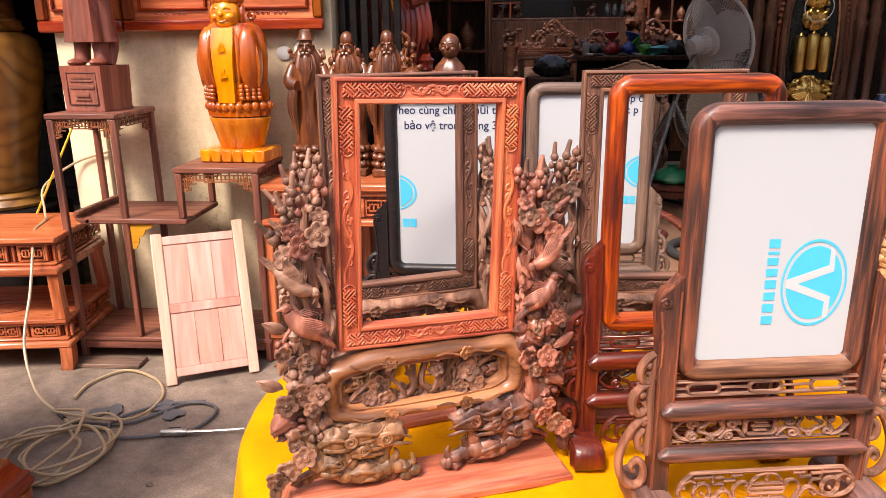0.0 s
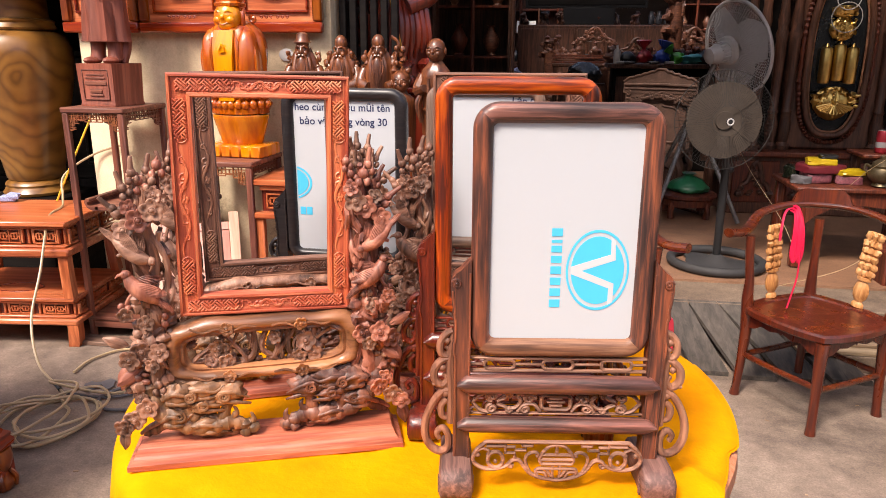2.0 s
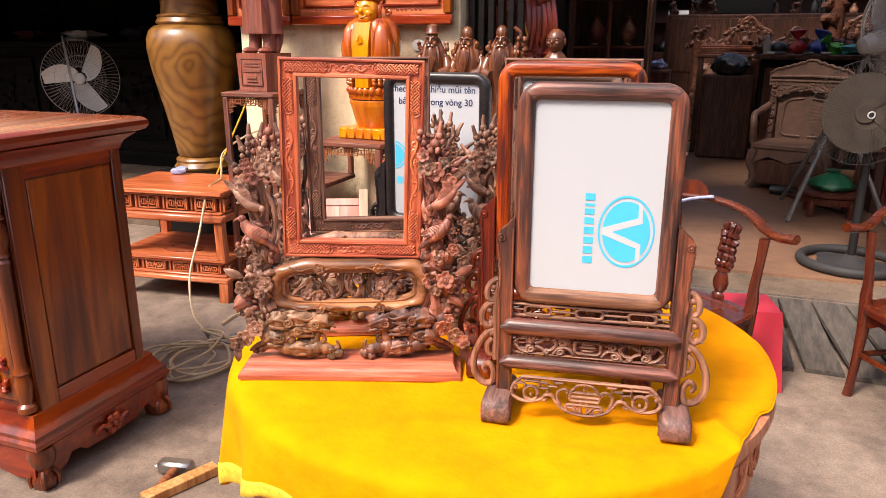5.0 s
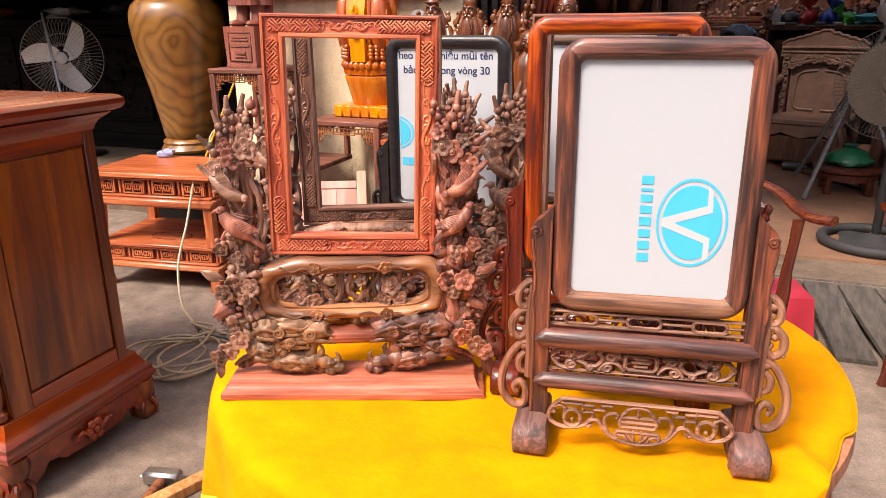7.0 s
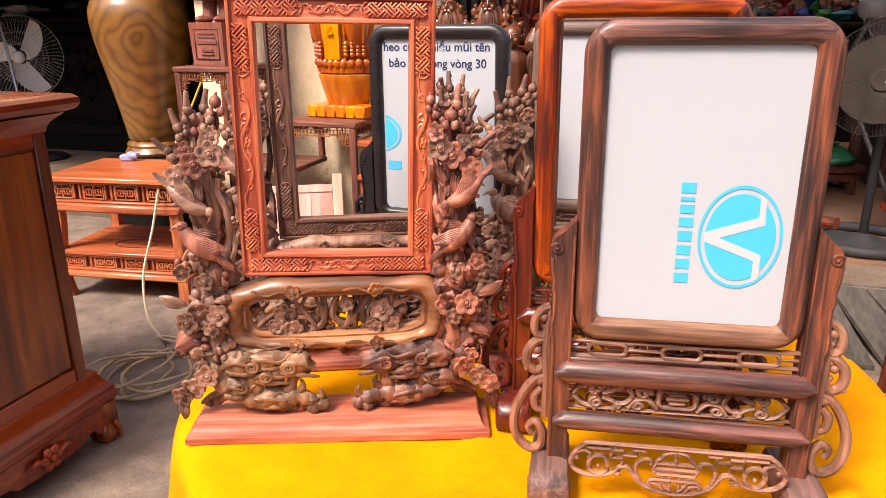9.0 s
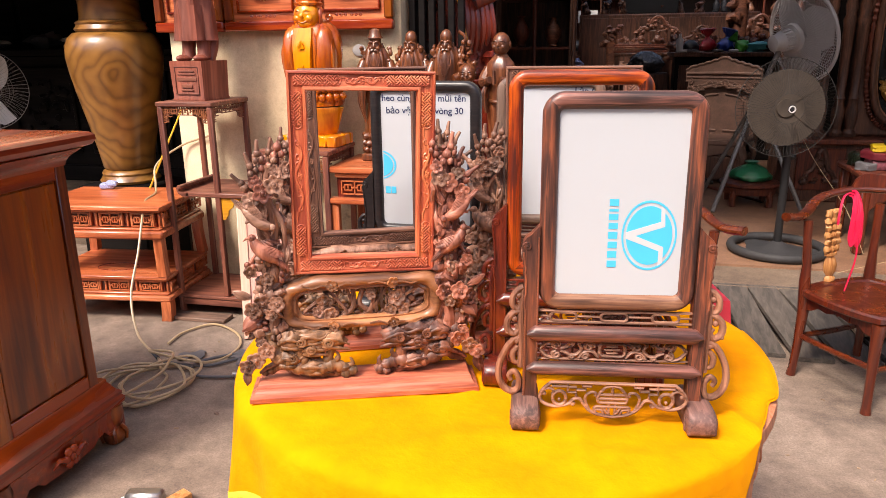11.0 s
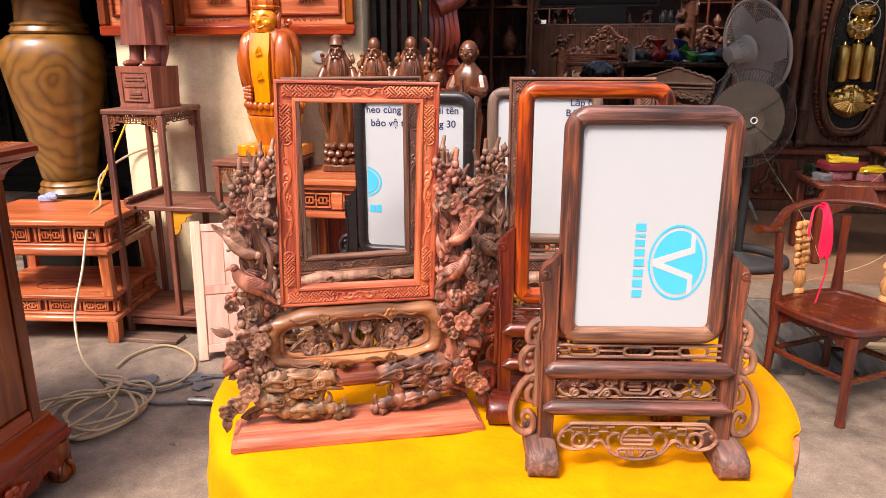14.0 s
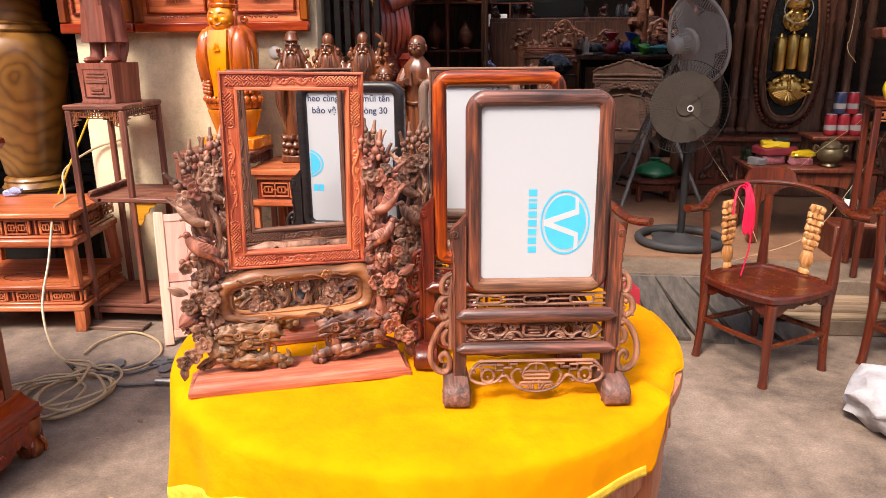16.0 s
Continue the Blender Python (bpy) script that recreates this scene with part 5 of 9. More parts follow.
        for x, z, sc in ((0.150, 0.424, 1.0), (0.171, 0.411, 1.05), (0.192, 0.394, 0.9), (0.146, 0.446, 0.7), (0.184, 0.430, 0.7), (0.158, 0.197, 0.9), (0.185, 0.198, 1.0), (0.208, 0.188, 0.95), (0.170, 0.176, 0.7), (0.209, 0.083, 1.0), (0.225, 0.067, 0.9), (0.187, 0.101, 0.95), (0.197, 0.120, 0.65), (0.178, 0.246, 0.75), (0.204, 0.262, 0.7)):
            scatter("blossom", sx * x + rnd.uniform(-0.003, 0.003), rnd.uniform(-0.034, -0.024), z + rnd.uniform(-0.003, 0.003), rnd.uniform(-40, 40), sc * 0.88, rnd.choice(mats))
        for x, z, tl in ((0.158, 0.472, -8), (0.176, 0.470, 3), (0.188, 0.448, 22), (0.204, 0.418, 48)):
            scatter("shoot", sx * x, rnd.uniform(-0.012, 0.0), z, sx * tl, rnd.uniform(0.72, 0.86), rnd.choice(mats))
        for x, z, tl in ((0.142, 0.478, -6), (0.166, 0.456, 10), (0.150, 0.458, -20), (0.196, 0.410, 60), (0.192, 0.278, 170), (0.206, 0.268, 150), (0.168, 0.262, 185), (0.180, 0.232, 170), (0.155, 0.175, 10), (0.190, 0.150, 80), (0.206, 0.132, 120), (0.168, 0.130, 0), (0.152, 0.246, 190), (0.188, 0.216, 30)):
            scatter("bud", sx * x, rnd.uniform(-0.022, -0.004), z, sx * tl, rnd.uniform(0.72, 0.95), rnd.choice(mats))
        for x, z, tl in ((0.208, 0.204, 62), (0.208, 0.176, 160), (0.226, 0.062, 172), (0.190, 0.165, 120)):
            scatter("leaf", sx * x, -0.014, z, sx * tl, rnd.uniform(0.85, 1.1), rnd.choice(mats))
        # one bird dives with its wing spread outwards, one perches below and looks up
        for x, z, flip, turn, sc, mb in ((0.188, 0.362, -1, -78, 0.80, mats[2]), (0.176, 0.297, 1, -8, 0.84, w["carve_red"])):
            part("bird", carved("bird", mb), None, st, "carved perched bird", Matrix.Diagonal((sx, 1, 1, 1)) @ Matrix.Translation((x, -0.027, z)) @ Matrix.Rotation(radians(turn), 4, "Y") @ Matrix.Diagonal((flip * sc, sc, sc, 1)))
    return st


def square_bars(hw, z0, z1, prof):
    """Four mitred bars with square corners."""
    c = [(-hw, z0), (hw, z0), (hw, z1), (-hw, z1)]
    inn = [(1, 1), (-1, 1), (-1, -1), (1, -1)]
    out = {}
    for k, i in (("bottom", 0), ("right", 1), ("top", 2), ("left", 3)):
        j = (i + 1) % 4
        out[k] = bar_sweep([(*c[i], *inn[i]), (*c[j], *inn[j])], prof)
    return out


TOP = 0.812
W_DARK = dict(x=ROSE_X, z=ROSE_Z, fx=ROSE_X, fz=ROSE_Z, lattice=ROSE_CARVE, bracket=TAN_CARVE, bracket_label="paler carved scroll bracket")
W_RED = dict(x=RED_X, z=RED_Z, fx=AMBER_X, fz=AMBER_Z, lattice=RED_X, bracket=RED_Z, size=(0.1325, 0.218, 0.615))
W_BLACK = dict(x=BLACK_X, z=BLACK_X, fx=BLACK_X, fz=BLACK_X, lattice=BLACK_X, bracket=BLACK_X, size=(0.1355, 0.207, 0.579), bar=0.76)
W_GREY = dict(x=GREY_X, z=GREY_Z, fx=GREY_X, fz=GREY_Z, lattice=GREY_X, bracket=GREY_Z, size=(0.1335, 0.207, 0.581), bar=0.76)
W_BLOSSOM = dict(depth=(-0.060, 0.040), base_turn=-3.5, lean=1.6, base=PINK_X, base_label="stepped pinkish raw wood base board", fx=CFRAME_X, fz=CFRAME_Z, carve=CARVE, carve_red=CARVE_RED, ring=CARVE_TAN)
W_UMBER = dict(depth=(-0.040, 0.062), base=PINK_X, fx=DFRAME_X, fz=DFRAME_Z, carve=CARVE, carve_red=CARVE, ring=CARVE, size=(0.1335, 0.236, 0.617))

scroll_stand(pose(0.544, 0.921, TOP, 0, 0, 7.7), W_DARK, "dark rosewood table frame holding a white sheet, on yellow cloth", "side")
blossom_stand(pose(0.064, 0.962, TOP, 0, 0, 22.5), W_BLOSSOM, "empty red-orange frame in a carved blossom-and-bird stand", 3)
blossom_stand(pose(0.012, 1.168, TOP, 0, 0, 23.4), W_UMBER, "empty dark umber frame in a carved blossom stand", 5)
scroll_stand(pose(0.4645, 1.079, TOP, 0, 0, 7.8), W_RED, "glossy red stand with an empty amber wood frame", "")
blossom_stand(pose(0.4425, 1.206, TOP, 0, 0, 4.2), W_UMBER, "empty brown meander frame in a carved blossom stand", 9)
scroll_stand(pose(0.0905, 1.373, TOP, 0, 0, -2.0), W_BLACK, "black lacquered frame stand holding a printed white sheet", "half")
scroll_stand(pose(0.370, 1.538, TOP, 0, 0, 3.0), W_GREY, "grey-brown frame stand holding a printed white sheet", "upright")

# ---- the display shelf, its statues, and the wall behind ----
def fretwork(s, x0, x1, z0, z1, y, w=0.005, d=0.008, cells=None):
    """A pierced lattice of small square keys between two corners."""
    n = cells or max(1, round((x1 - x0) / (z1 - z0) / 1.1))
    dx = (x1 - x0) / n
    s.slab((x0, y, z0), (x1, y + d, z0 + w))
    s.slab((x0, y, z1 - w), (x1, y + d, z1))
    for i in range(n + 1):
        x = x0 + i * dx
        s.slab((x - w / 2, y, z0), (x + w / 2, y + d, z1))
    for i in range(n):
        a, b = x0 + (i + 0.22) * dx, x0 + (i + 0.78) * dx
        h = z1 - z0
        for z in (z0 + 0.3 * h, z0 + 0.7 * h):
            s.slab((a, y, z - w / 2), (b, y + d, z + w / 2))
        m = (a + b) / 2
        s.slab((m - w / 2, y, z0 + 0.3 * h), (m + w / 2, y + d, z0 + 0.7 * h))
        s.slab((x0 + i * dx, y, z0 + 0.5 * h - w / 2), (a, y + d, z0 + 0.5 * h + w / 2))
        s.slab((b, y, z0 + 0.5 * h - w / 2), (x0 + (i + 1) * dx, y + d, z0 + 0.5 * h + w / 2))
        s.slab((a - w / 2, y, z0 + 0.3 * h), (a + w / 2, y + d, z0 + 0.7 * h))
        s.slab((b - w / 2, y, z0 + 0.3 * h), (b + w / 2, y + d, z0 + 0.7 * h))


def key_apron(s, x0, x1, z, y, drop=0.085):
    """A fret apron under a shelf: deep at the ends, shallow and lobed in the middle."""
    w, d = 0.005, 0.008
    L = x1 - x0
    prof = ((0.0, 1.0), (0.07, 0.95), (0.12, 0.62), (0.2, 0.45), (0.32, 0.36), (0.44, 0.52), (0.56, 0.52), (0.68, 0.36), (0.8, 0.45), (0.88, 0.62), (0.93, 0.95), (1.0, 1.0))
    for (a, da), (b, db) in zip(prof, prof[1:]):
        xa, xb = x0 + a * L, x0 + b * L
        dd = max(da, db) * drop
        s.slab((xa, y, z - dd), (xb, y + d, z - dd + w))
        s.slab((xa - w / 2, y, z - dd), (xa + w / 2, y + d, z))
        k = int(dd / 0.019)
        for i in range(k):
            s.slab((xa, y + 0.001, z - 0.014 - i * 0.019), (xb, y + d, z - 0.010 - i * 0.019))
        s.slab(((xa + xb) / 2 - w / 2, y + 0.001, z - dd * 0.75), ((xa + xb) / 2 + w / 2, y + d, z - dd * 0.25))


sh = thing("display_shelf", pose(0, 0, 0), "plum-brown stepped wooden display shelf with fret aprons", "shelf")
F, Bk = 3.140, 3.51


def post(x, y, z0, z1, t=0.030):
    part("post", Shape().box(x, y, (z0 + z1) / 2, t, t, z1 - z0, 0.005), ETA_Z, sh)


def board(x0, x1, z, t=0.026, y0=F - 0.018, y1=Bk + 0.018):
    b = Shape().slab((x0, y0, z - t), (x1, y1, z), 0.005)
    part("shelf_board", b, ETA_X, sh)


for x, y, z0, z1 in ((-1.82, F, 0.0, 1.164), (-1.82, Bk, 0.0, 1.164), (-1.53, F, 0.12, 1.164), (-1.53, Bk, 0.12, 1.164), (-1.255, F, 0.71, 0.922), (-1.255, Bk, 0.71, 0.922), (-0.90, F, 0.0, 0.922), (-0.90, Bk, 0.0, 0.922)):
    post(x, y, z0, z1)
board(-1.84, -1.51, 1.19)
board(-1.72, -1.235, 0.71)
board(-1.275, -0.88, 0.948)
board(-1.84, -0.88, 0.12, 0.022)
for z in (0.085,):
    for y in (F, Bk):
        part("rail", Shape().slab((-1.805, y - 0.012, z - 0.025), (-0.915, y + 0.012, z + 0.012), 0.003), ETA_X, sh)
curl = Shape()
rings = []
for x, z in ((-1.70, 0.684), (-1.735, 0.686), (-1.76, 0.70), (-1.772, 0.725), (-1.762, 0.745), (-1.745, 0.742), (-1.742, 0.732), (-1.748, 0.728), (-1.756, 0.728), (-1.757, 0.714), (-1.745, 0.708), (-1.70, 0.709)):
    rings.append((x, z))
curl.plate(rings, F - 0.018, Bk + 0.018)
part("curled_end", curl, ETA_X, sh)
for x0, x1, z in ((-1.805, -1.545, 1.164), (-1.24, -0.915, 0.922)):
    for y in (F - 0.006, Bk - 0.002):
        a = Shape()
        key_apron(a, x0, x1, z, y)
        part("fret_apron", a, FRET_M if y < 3.3 else ETA_X, sh)
for x, z in ((-1.82, 1.164), (-1.53, 1.164), (-1.255, 0.922), (-0.90, 0.922)):
    a = Shape()
    key_apron(a, 0.0, Bk - F - 0.03, z, 0)
    part("side_apron", a, ETA_X, sh, "", Matrix.Translation((x, F + 0.015, 0)) @ Matrix.Rotation(math.pi / 2, 4, "Z"))
br = Shape()
key_apron(br, -1.515, -1.36, 0.684, F - 0.004, 0.10)
part("corner_bracket", Shape().plate([(-1.513, 0.684), (-1.40, 0.684), (-1.41, 0.665), (-1.44, 0.655), (-1.45, 0.63), (-1.475, 0.615), (-1.478, 0.59), (-1.495, 0.565), (-1.513, 0.56)], F - 0.004, F + 0.006), FRET_GOLD, sh, "honey-coloured carved corner bracket")

# statue block and its standing figure
blk = thing("statue_pedestal", pose(-1.680, 3.325, 1.19, 0, 0, -9), "rosy-brown block pedestal with carved lines, on the shelf", "pedestal")
b = Shape()
b.loft([[(x * q, y * q, z) for x, y in ((-1, -1), (1, -1), (1, 1), (-1, 1))] for q, z in ((0.104, 0.001), (0.104, 0.01), (0.101, 0.016), (0.106, 0.19), (0.106, 0.205))])
part("block", b, STAT_ROSE, blk)
fr = Shape()
for x0, x1, z0, z1 in ((-0.078, 0.078, 0.032, 0.037), (-0.078, 0.078, 0.172, 0.177), (-0.078, -0.073, 0.032, 0.177), (0.073, 0.078, 0.032, 0.177)):
    fr.slab((x0, -0.1085, z0), (x1, -0.103, z1), 0.001)
part("border", fr, ETA_X, blk)
for z, hw, hh in ((0.152, 0.052, 0.004), (0.137, 0.058, 0.004), (0.112, 0.064, 0.0085), (0.075, 0.034, 0.009), (0.055, 0.04, 0.004)):
    part("carved_line", Shape().slab((-hw, -0.1085, z - hh), (hw, -0.1035, z + hh), 0.001), ETA_X, blk)


def robed(h, r, folds=9, seed=0, feet=True):
    """A robed upright form: a fluted cone with shoulders, arms and a head, all in one mesh."""
    s = Shape()
    f = lambda a, z: (1 + 0.06 * math.sin(folds * a + 5 * z / h + seed) * (1 - z / h) + 0.05 * noise.noise(Vector((math.cos(a) * 2, math.sin(a) * 2, z / h * 5 + seed)))) * (1 - 0.22 * abs(math.sin(a)))
    s.lathe([(r * q, h * z) for q, z in ((0.6, 0.0), (1.0, 0.01), (1.02, 0.06), (0.95, 0.2), (0.86, 0.38), (0.80, 0.5), (0.86, 0.6), (0.92, 0.68), (0.86, 0.74), (0.62, 0.785), (0.3, 0.81), (0.26, 0.83))], 32, fold=f)
    s.ball((0, -0.01 * h, 0.895 * h), (0.075 * h, 0.08 * h, 0.092 * h), 14, 10)
    return s


s = Shape()
fold = lambda a, z: (1 + 0.12 * math.sin(7 * a + 7 * z) + 0.04 * math.sin(17 * a - 11 * z) + 0.10 * noise.noise(Vector((math.cos(a) * 2, math.sin(a) * 2, z * 9)))) * (1 - 0.25 * abs(math.sin(a)))
s.lathe([(0.095, 0.10), (0.118, 0.102), (0.112, 0.16), (0.10, 0.28), (0.105, 0.42), (0.12, 0.55), (0.10, 0.6), (0.05, 0.64)], 36, fold=fold)
for sx in (-1, 1):
    s.tube(curve([(sx * 0.045, 0, 0.12), (sx * 0.048, -0.005, 0.06), (sx * 0.05, -0.01, 0.012)], 4), [0.042, 0.04, 0.038, 0.037, 0.036, 0.036, 0.037, 0.038, 0.04], 10)
    s.ball((sx * 0.055, -0.045, 0.012), (0.033, 0.06, 0.020), 10, 6)
    s.tube(curve([(sx * 0.11, 0, 0.54), (sx * 0.13, -0.02, 0.42), (sx * 0.06, -0.08, 0.36)], 4), 0.032, 8)
s.tube(curve([(0.06, 0.02, 0.0), (0.07, 0.05, 0.1), (0.05, 0.06, 0.3)], 4), 0.03, 8)
s.ball((0, -0.01, 0.70), (0.055, 0.06, 0.07), 12, 8)
solid("standing_statue", s, STAT_ROSE, pose(-1.680, 3.325, 1.3965, 0, 0, -6), "rosy-brown carved robed standing statue on a block", "statue")

# laughing figure on a lobed block
sbk = thing("lobed_plinth", pose(-1.030, 3.385, 0.9485, 0, 0, -6) @ Matrix.Diagonal((0.97, 0.97, 0.92, 1)), "honey-yellow lobed wooden statue base on the shelf", "base")
for k in range(6):
    part("lobe", Shape().box(-0.1375 + 0.055 * k, -0.02, 0.0335, 0.055, 0.225, 0.065, 0.007), HONEY, sbk)
s = Shape()
s.lathe([(0.105, 0.064), (0.112, 0.07), (0.128, 0.12), (0.146, 0.18), (0.157, 0.215), (0.154, 0.222), (0.13, 0.221)], 48, fold=lambda a, z: 1 - 0.2 * abs(math.sin(a)))
part("bowl", s, HONEY, sbk)


def relief(a, z, f, seed):
    return noise.noise(Vector((math.cos(a) * f, math.sin(a) * f, z * f * 5 + seed)))


s = Shape()
flat = lambda a: 1 - 0.24 * abs(math.sin(a))
s.lathe([(0.13, 0.0), (0.150, 0.006), (0.155, 0.03), (0.148, 0.05)], 56, fold=lambda a, z: flat(a) * (1 + 0.03 * math.sin(24 * a)))
for k in range(22):
    a = 2 * math.pi * k / 22
    x, y = 0.147 * math.cos(a) * flat(a), 0.147 * math.sin(a) * flat(a)
    s.ball((x, y, 0.052), (0.022, 0.022, 0.024), 9, 6)
    s.ball((x * 1.1, y * 1.1, 0.052), (0.010, 0.010, 0.012), 8, 5)
s.lathe([(0.135, 0.06), (0.150, 0.08), (0.152, 0.12), (0.146, 0.16), (0.12, 0.17)], 60, fold=lambda a, z: flat(a) * (1 + 0.05 * math.sin(26 * a + 40 * z)))
robe = lambda a, z: flat(a) * (1 + 0.028 * math.sin(17 * a + 9 * z) * (1 if math.sin(a) > -0.8 else 0.15) + 0.05 * relief(a, z, 1.6, 4))
s.lathe([(0.10, 0.12), (0.138, 0.14), (0.150, 0.19), (0.158, 0.26), (0.158, 0.32), (0.148, 0.365), (0.126, 0.405), (0.095, 0.43), (0.06, 0.445)], 64, fold=robe)
for sx in (-1, 1):
    s.ball((sx * 0.088, -0.05, 0.255), (0.062, 0.075, 0.155), 22, 16, lump=0.10)
    for k in range(4):
        s.tube(curve([(sx * (0.062 + 0.022 * k), -0.112 + 0.014 * k, 0.37 - 0.01 * k), (sx * (0.070 + 0.024 * k), -0.122 + 0.014 * k, 0.27), (sx * (0.058 + 0.026 * k), -0.105 + 0.012 * k, 0.14)], 6), [0.004, 0.007, 0.009, 0.01, 0.01, 0.01, 0.01, 0.01, 0.01, 0.009, 0.008, 0.007, 0.004], 7)
    for k in range(14):
        s.ball((sx * (0.070 + 0.020 * (k % 4)), -0.116 + 0.020 * (k % 4), 0.090 + 0.017 * (k // 4)), 0.0135, 7, 5)
    s.tube(spiral(sx * 0.098, 0.452, 0.018, 0.005, 90, sx * 1.3, 14, 0.0), 0.008, 7, nrm=(0, 1, 0))
    s.tube(curve([(sx * 0.066, -0.04, 0.40), (sx * 0.072, -0.05, 0.455), (sx * 0.068, -0.035, 0.50)], 5), [0.010, 0.012, 0.013, 0.012, 0.011, 0.011, 0.011, 0.012, 0.013, 0.012, 0.008], 8)
s.lathe([(0.058, 0.505), (0.070, 0.510), (0.073, 0.522), (0.06, 0.53), (0.062, 0.56), (0.045, 0.585), (0.01, 0.595)], 24, Matrix.Translation((0, -0.035, 0)), fold=lambda a, z: 1 + 0.06 * math.sin(10 * a))
n_amber = len(s.f)
# face and front panel in the paler wood
s.ball((0, -0.055, 0.462), (0.068, 0.062, 0.070), 22, 14)
s.ball((0, -0.080, 0.420), (0.040, 0.034, 0.022), 14, 8)
s.ball((0, -0.115, 0.458), (0.013, 0.012, 0.013), 9, 6)
for sx in (-1, 1):
    s.ball((sx * 0.032, -0.100, 0.446), (0.022, 0.016, 0.018), 10, 7)
    s.tube(curve([(sx * 0.012, -0.112, 0.478), (sx * 0.026, -0.111, 0.486), (sx * 0.042, -0.098, 0.478)], 4), 0.005, 6)
s.loft([[(-w_, y_, z_), (w_, y_, z_), (w_, y_ + 0.02, z_), (-w_, y_ + 0.02, z_)] for w_, y_, z_ in ((0.040, -0.128, 0.07), (0.042, -0.130, 0.14), (0.046, -0.140, 0.2), (0.050, -0.139, 0.28), (0.054, -0.131, 0.34), (0.050, -0.112, 0.40))])
for zc in (0.315, 0.20):
    for k in range(5):
        s.beam((-0.017 + 0.005 * k, -0.146, zc - 0.014 + 0.007 * k), (0.019 - 0.004 * k, -0.146, zc - 0.010 + 0.006 * k), 0.003, 0.012, 0)
    s.beam((-0.006, -0.146, zc - 0.02), (0.006, -0.146, zc + 0.022), 0.003, 0.012, 0)
n_honey = len(s.f)
s.tube(curve([(-0.030, -0.104, 0.438), (0, -0.1165, 0.424), (0.030, -0.104, 0.438)], 5), 0.0032, 6)
for sx in (-1, 1):
    s.tube([(sx * 0.016, -0.113, 0.468), (sx * 0.034, -0.107, 0.468)], 0.0028, 5)
laugh = solid("laughing_statue", s, AMBER_ROBE, pose(-1.030, 3.385, 1.1530, 0, 0, -6), "glossy amber laughing figure with yellow face and front, on a base", "statue")
laugh.data.materials.append(HONEY)
for p_ in laugh.data.polygons:
    p_.material_index = 1 if n_amber <= p_.index < n_honey else 0

# framed panels on the wall
for x0, x1 in ((-2.07, -1.64), (-1.632, -1.142), (-1.134, -0.645)):
    pn = thing("wall_panel", pose(0, 3.592, 0), "red-brown framed wall panel with gold carving, hung on plaster", "panel", "framed wall panels")
    part("backing", Shape().slab((x0 + 0.01, -0.012, 1.56), (x1 - 0.01, 0.0, 2.35)), ORANGE_X, pn)
    for a, b, c, d in ((x0, x1, 1.545, 1.60), (x0, x1, 2.31, 2.365)):
        part("panel_rail", Shape().slab((a, -0.045, c), (b, 0.0, d), 0.008), MAHOG_X, pn)
    for a, b in ((x0, x0 + 0.05), (x1 - 0.05, x1)):
        part("panel_stile", Shape().slab((a, -0.043, 1.602), (b, 0.0, 2.308), 0.008), MAHOG_Z, pn)
    mo = Shape()
    ii = 0.075
    for a, b, c, d in ((x0 + ii, x1 - ii, 1.645, 1.657), (x0 + ii, x1 - ii, 2.25, 2.262), (x0 + ii, x0 + ii + 0.012, 1.657, 2.25), (x1 - ii - 0.012, x1 - ii, 1.657, 2.25)):
        mo.slab((a, -0.028, c), (b, -0.012, d), 0.003)
    part("inner_moulding", mo, MAHOG_X, pn)
    xm = (x0 + x1) / 2
    key = Shape()
    for sx in (-1, 1):
        for k in range(3):
            key.tube(spiral(xm + sx * (0.018 + 0.025 * k), 1.622, 0.009, 0.002, 0 if sx > 0 else 180, sx * 1.2, 12, -0.047), 0.003, 5, nrm=(0, 1, 0))
    part("rail_carving", key, MAHOG_X, pn)
    g = Shape()
    for k in range(9):
        u = -0.06 + 0.015 * k
        g.tube(curve([(xm + u * 0.8, -0.02, 1.80), (xm + u, -0.034, 1.735), (xm + u * 1.25, -0.026, 1.70 + 0.012 * abs(k - 4) / 2)], 4), [0.009, 0.0085, 0.008, 0.007, 0.006, 0.005, 0.004, 0.003, 0.0015], 6)
    g.ball((xm, -0.03, 1.80), (0.07, 0.02, 0.04), 12, 6, lump=0.4)
    part("gold_ornament", g, GOLD, pn, "gilded fringe-like carving")

solid("wall_switch", Shape().lathe([(0.034, 0.0), (0.036, 0.006), (0.030, 0.012), (0.01, 0.013)], 20), PAPER, pose(-0.775, 3.618, 1.455, 90), "round whitish vent cap on the plaster wall", "vent cap")

# ---- altar table with a row of figures ----
at = thing("altar_table", pose(0, 0, 0), "orange-brown altar table with fret frieze, holding statues", "table")
X0, X1, Y0, Y1 = -0.89, 0.42, 3.14, 3.60
part("tabletop", Shape().slab((X0, Y0, 0.835), (X1, Y1, 0.868), 0.006), ORANGE_X, at)
part("under_moulding", Shape().slab((X0 + 0.025, Y0 + 0.02, 0.81), (X1 - 0.02, Y1, 0.835), 0.004), ORANGE_X, at)
for z0, z1 in ((0.675, 0.705), (0.12, 0.15)):
    part("rail", Shape().slab((X0 - 0.01, Y0 - 0.008, z0), (X1, Y0 + 0.05, z1), 0.006), ORANGE_X, at)
k = 0
xx = X0 + 0.06
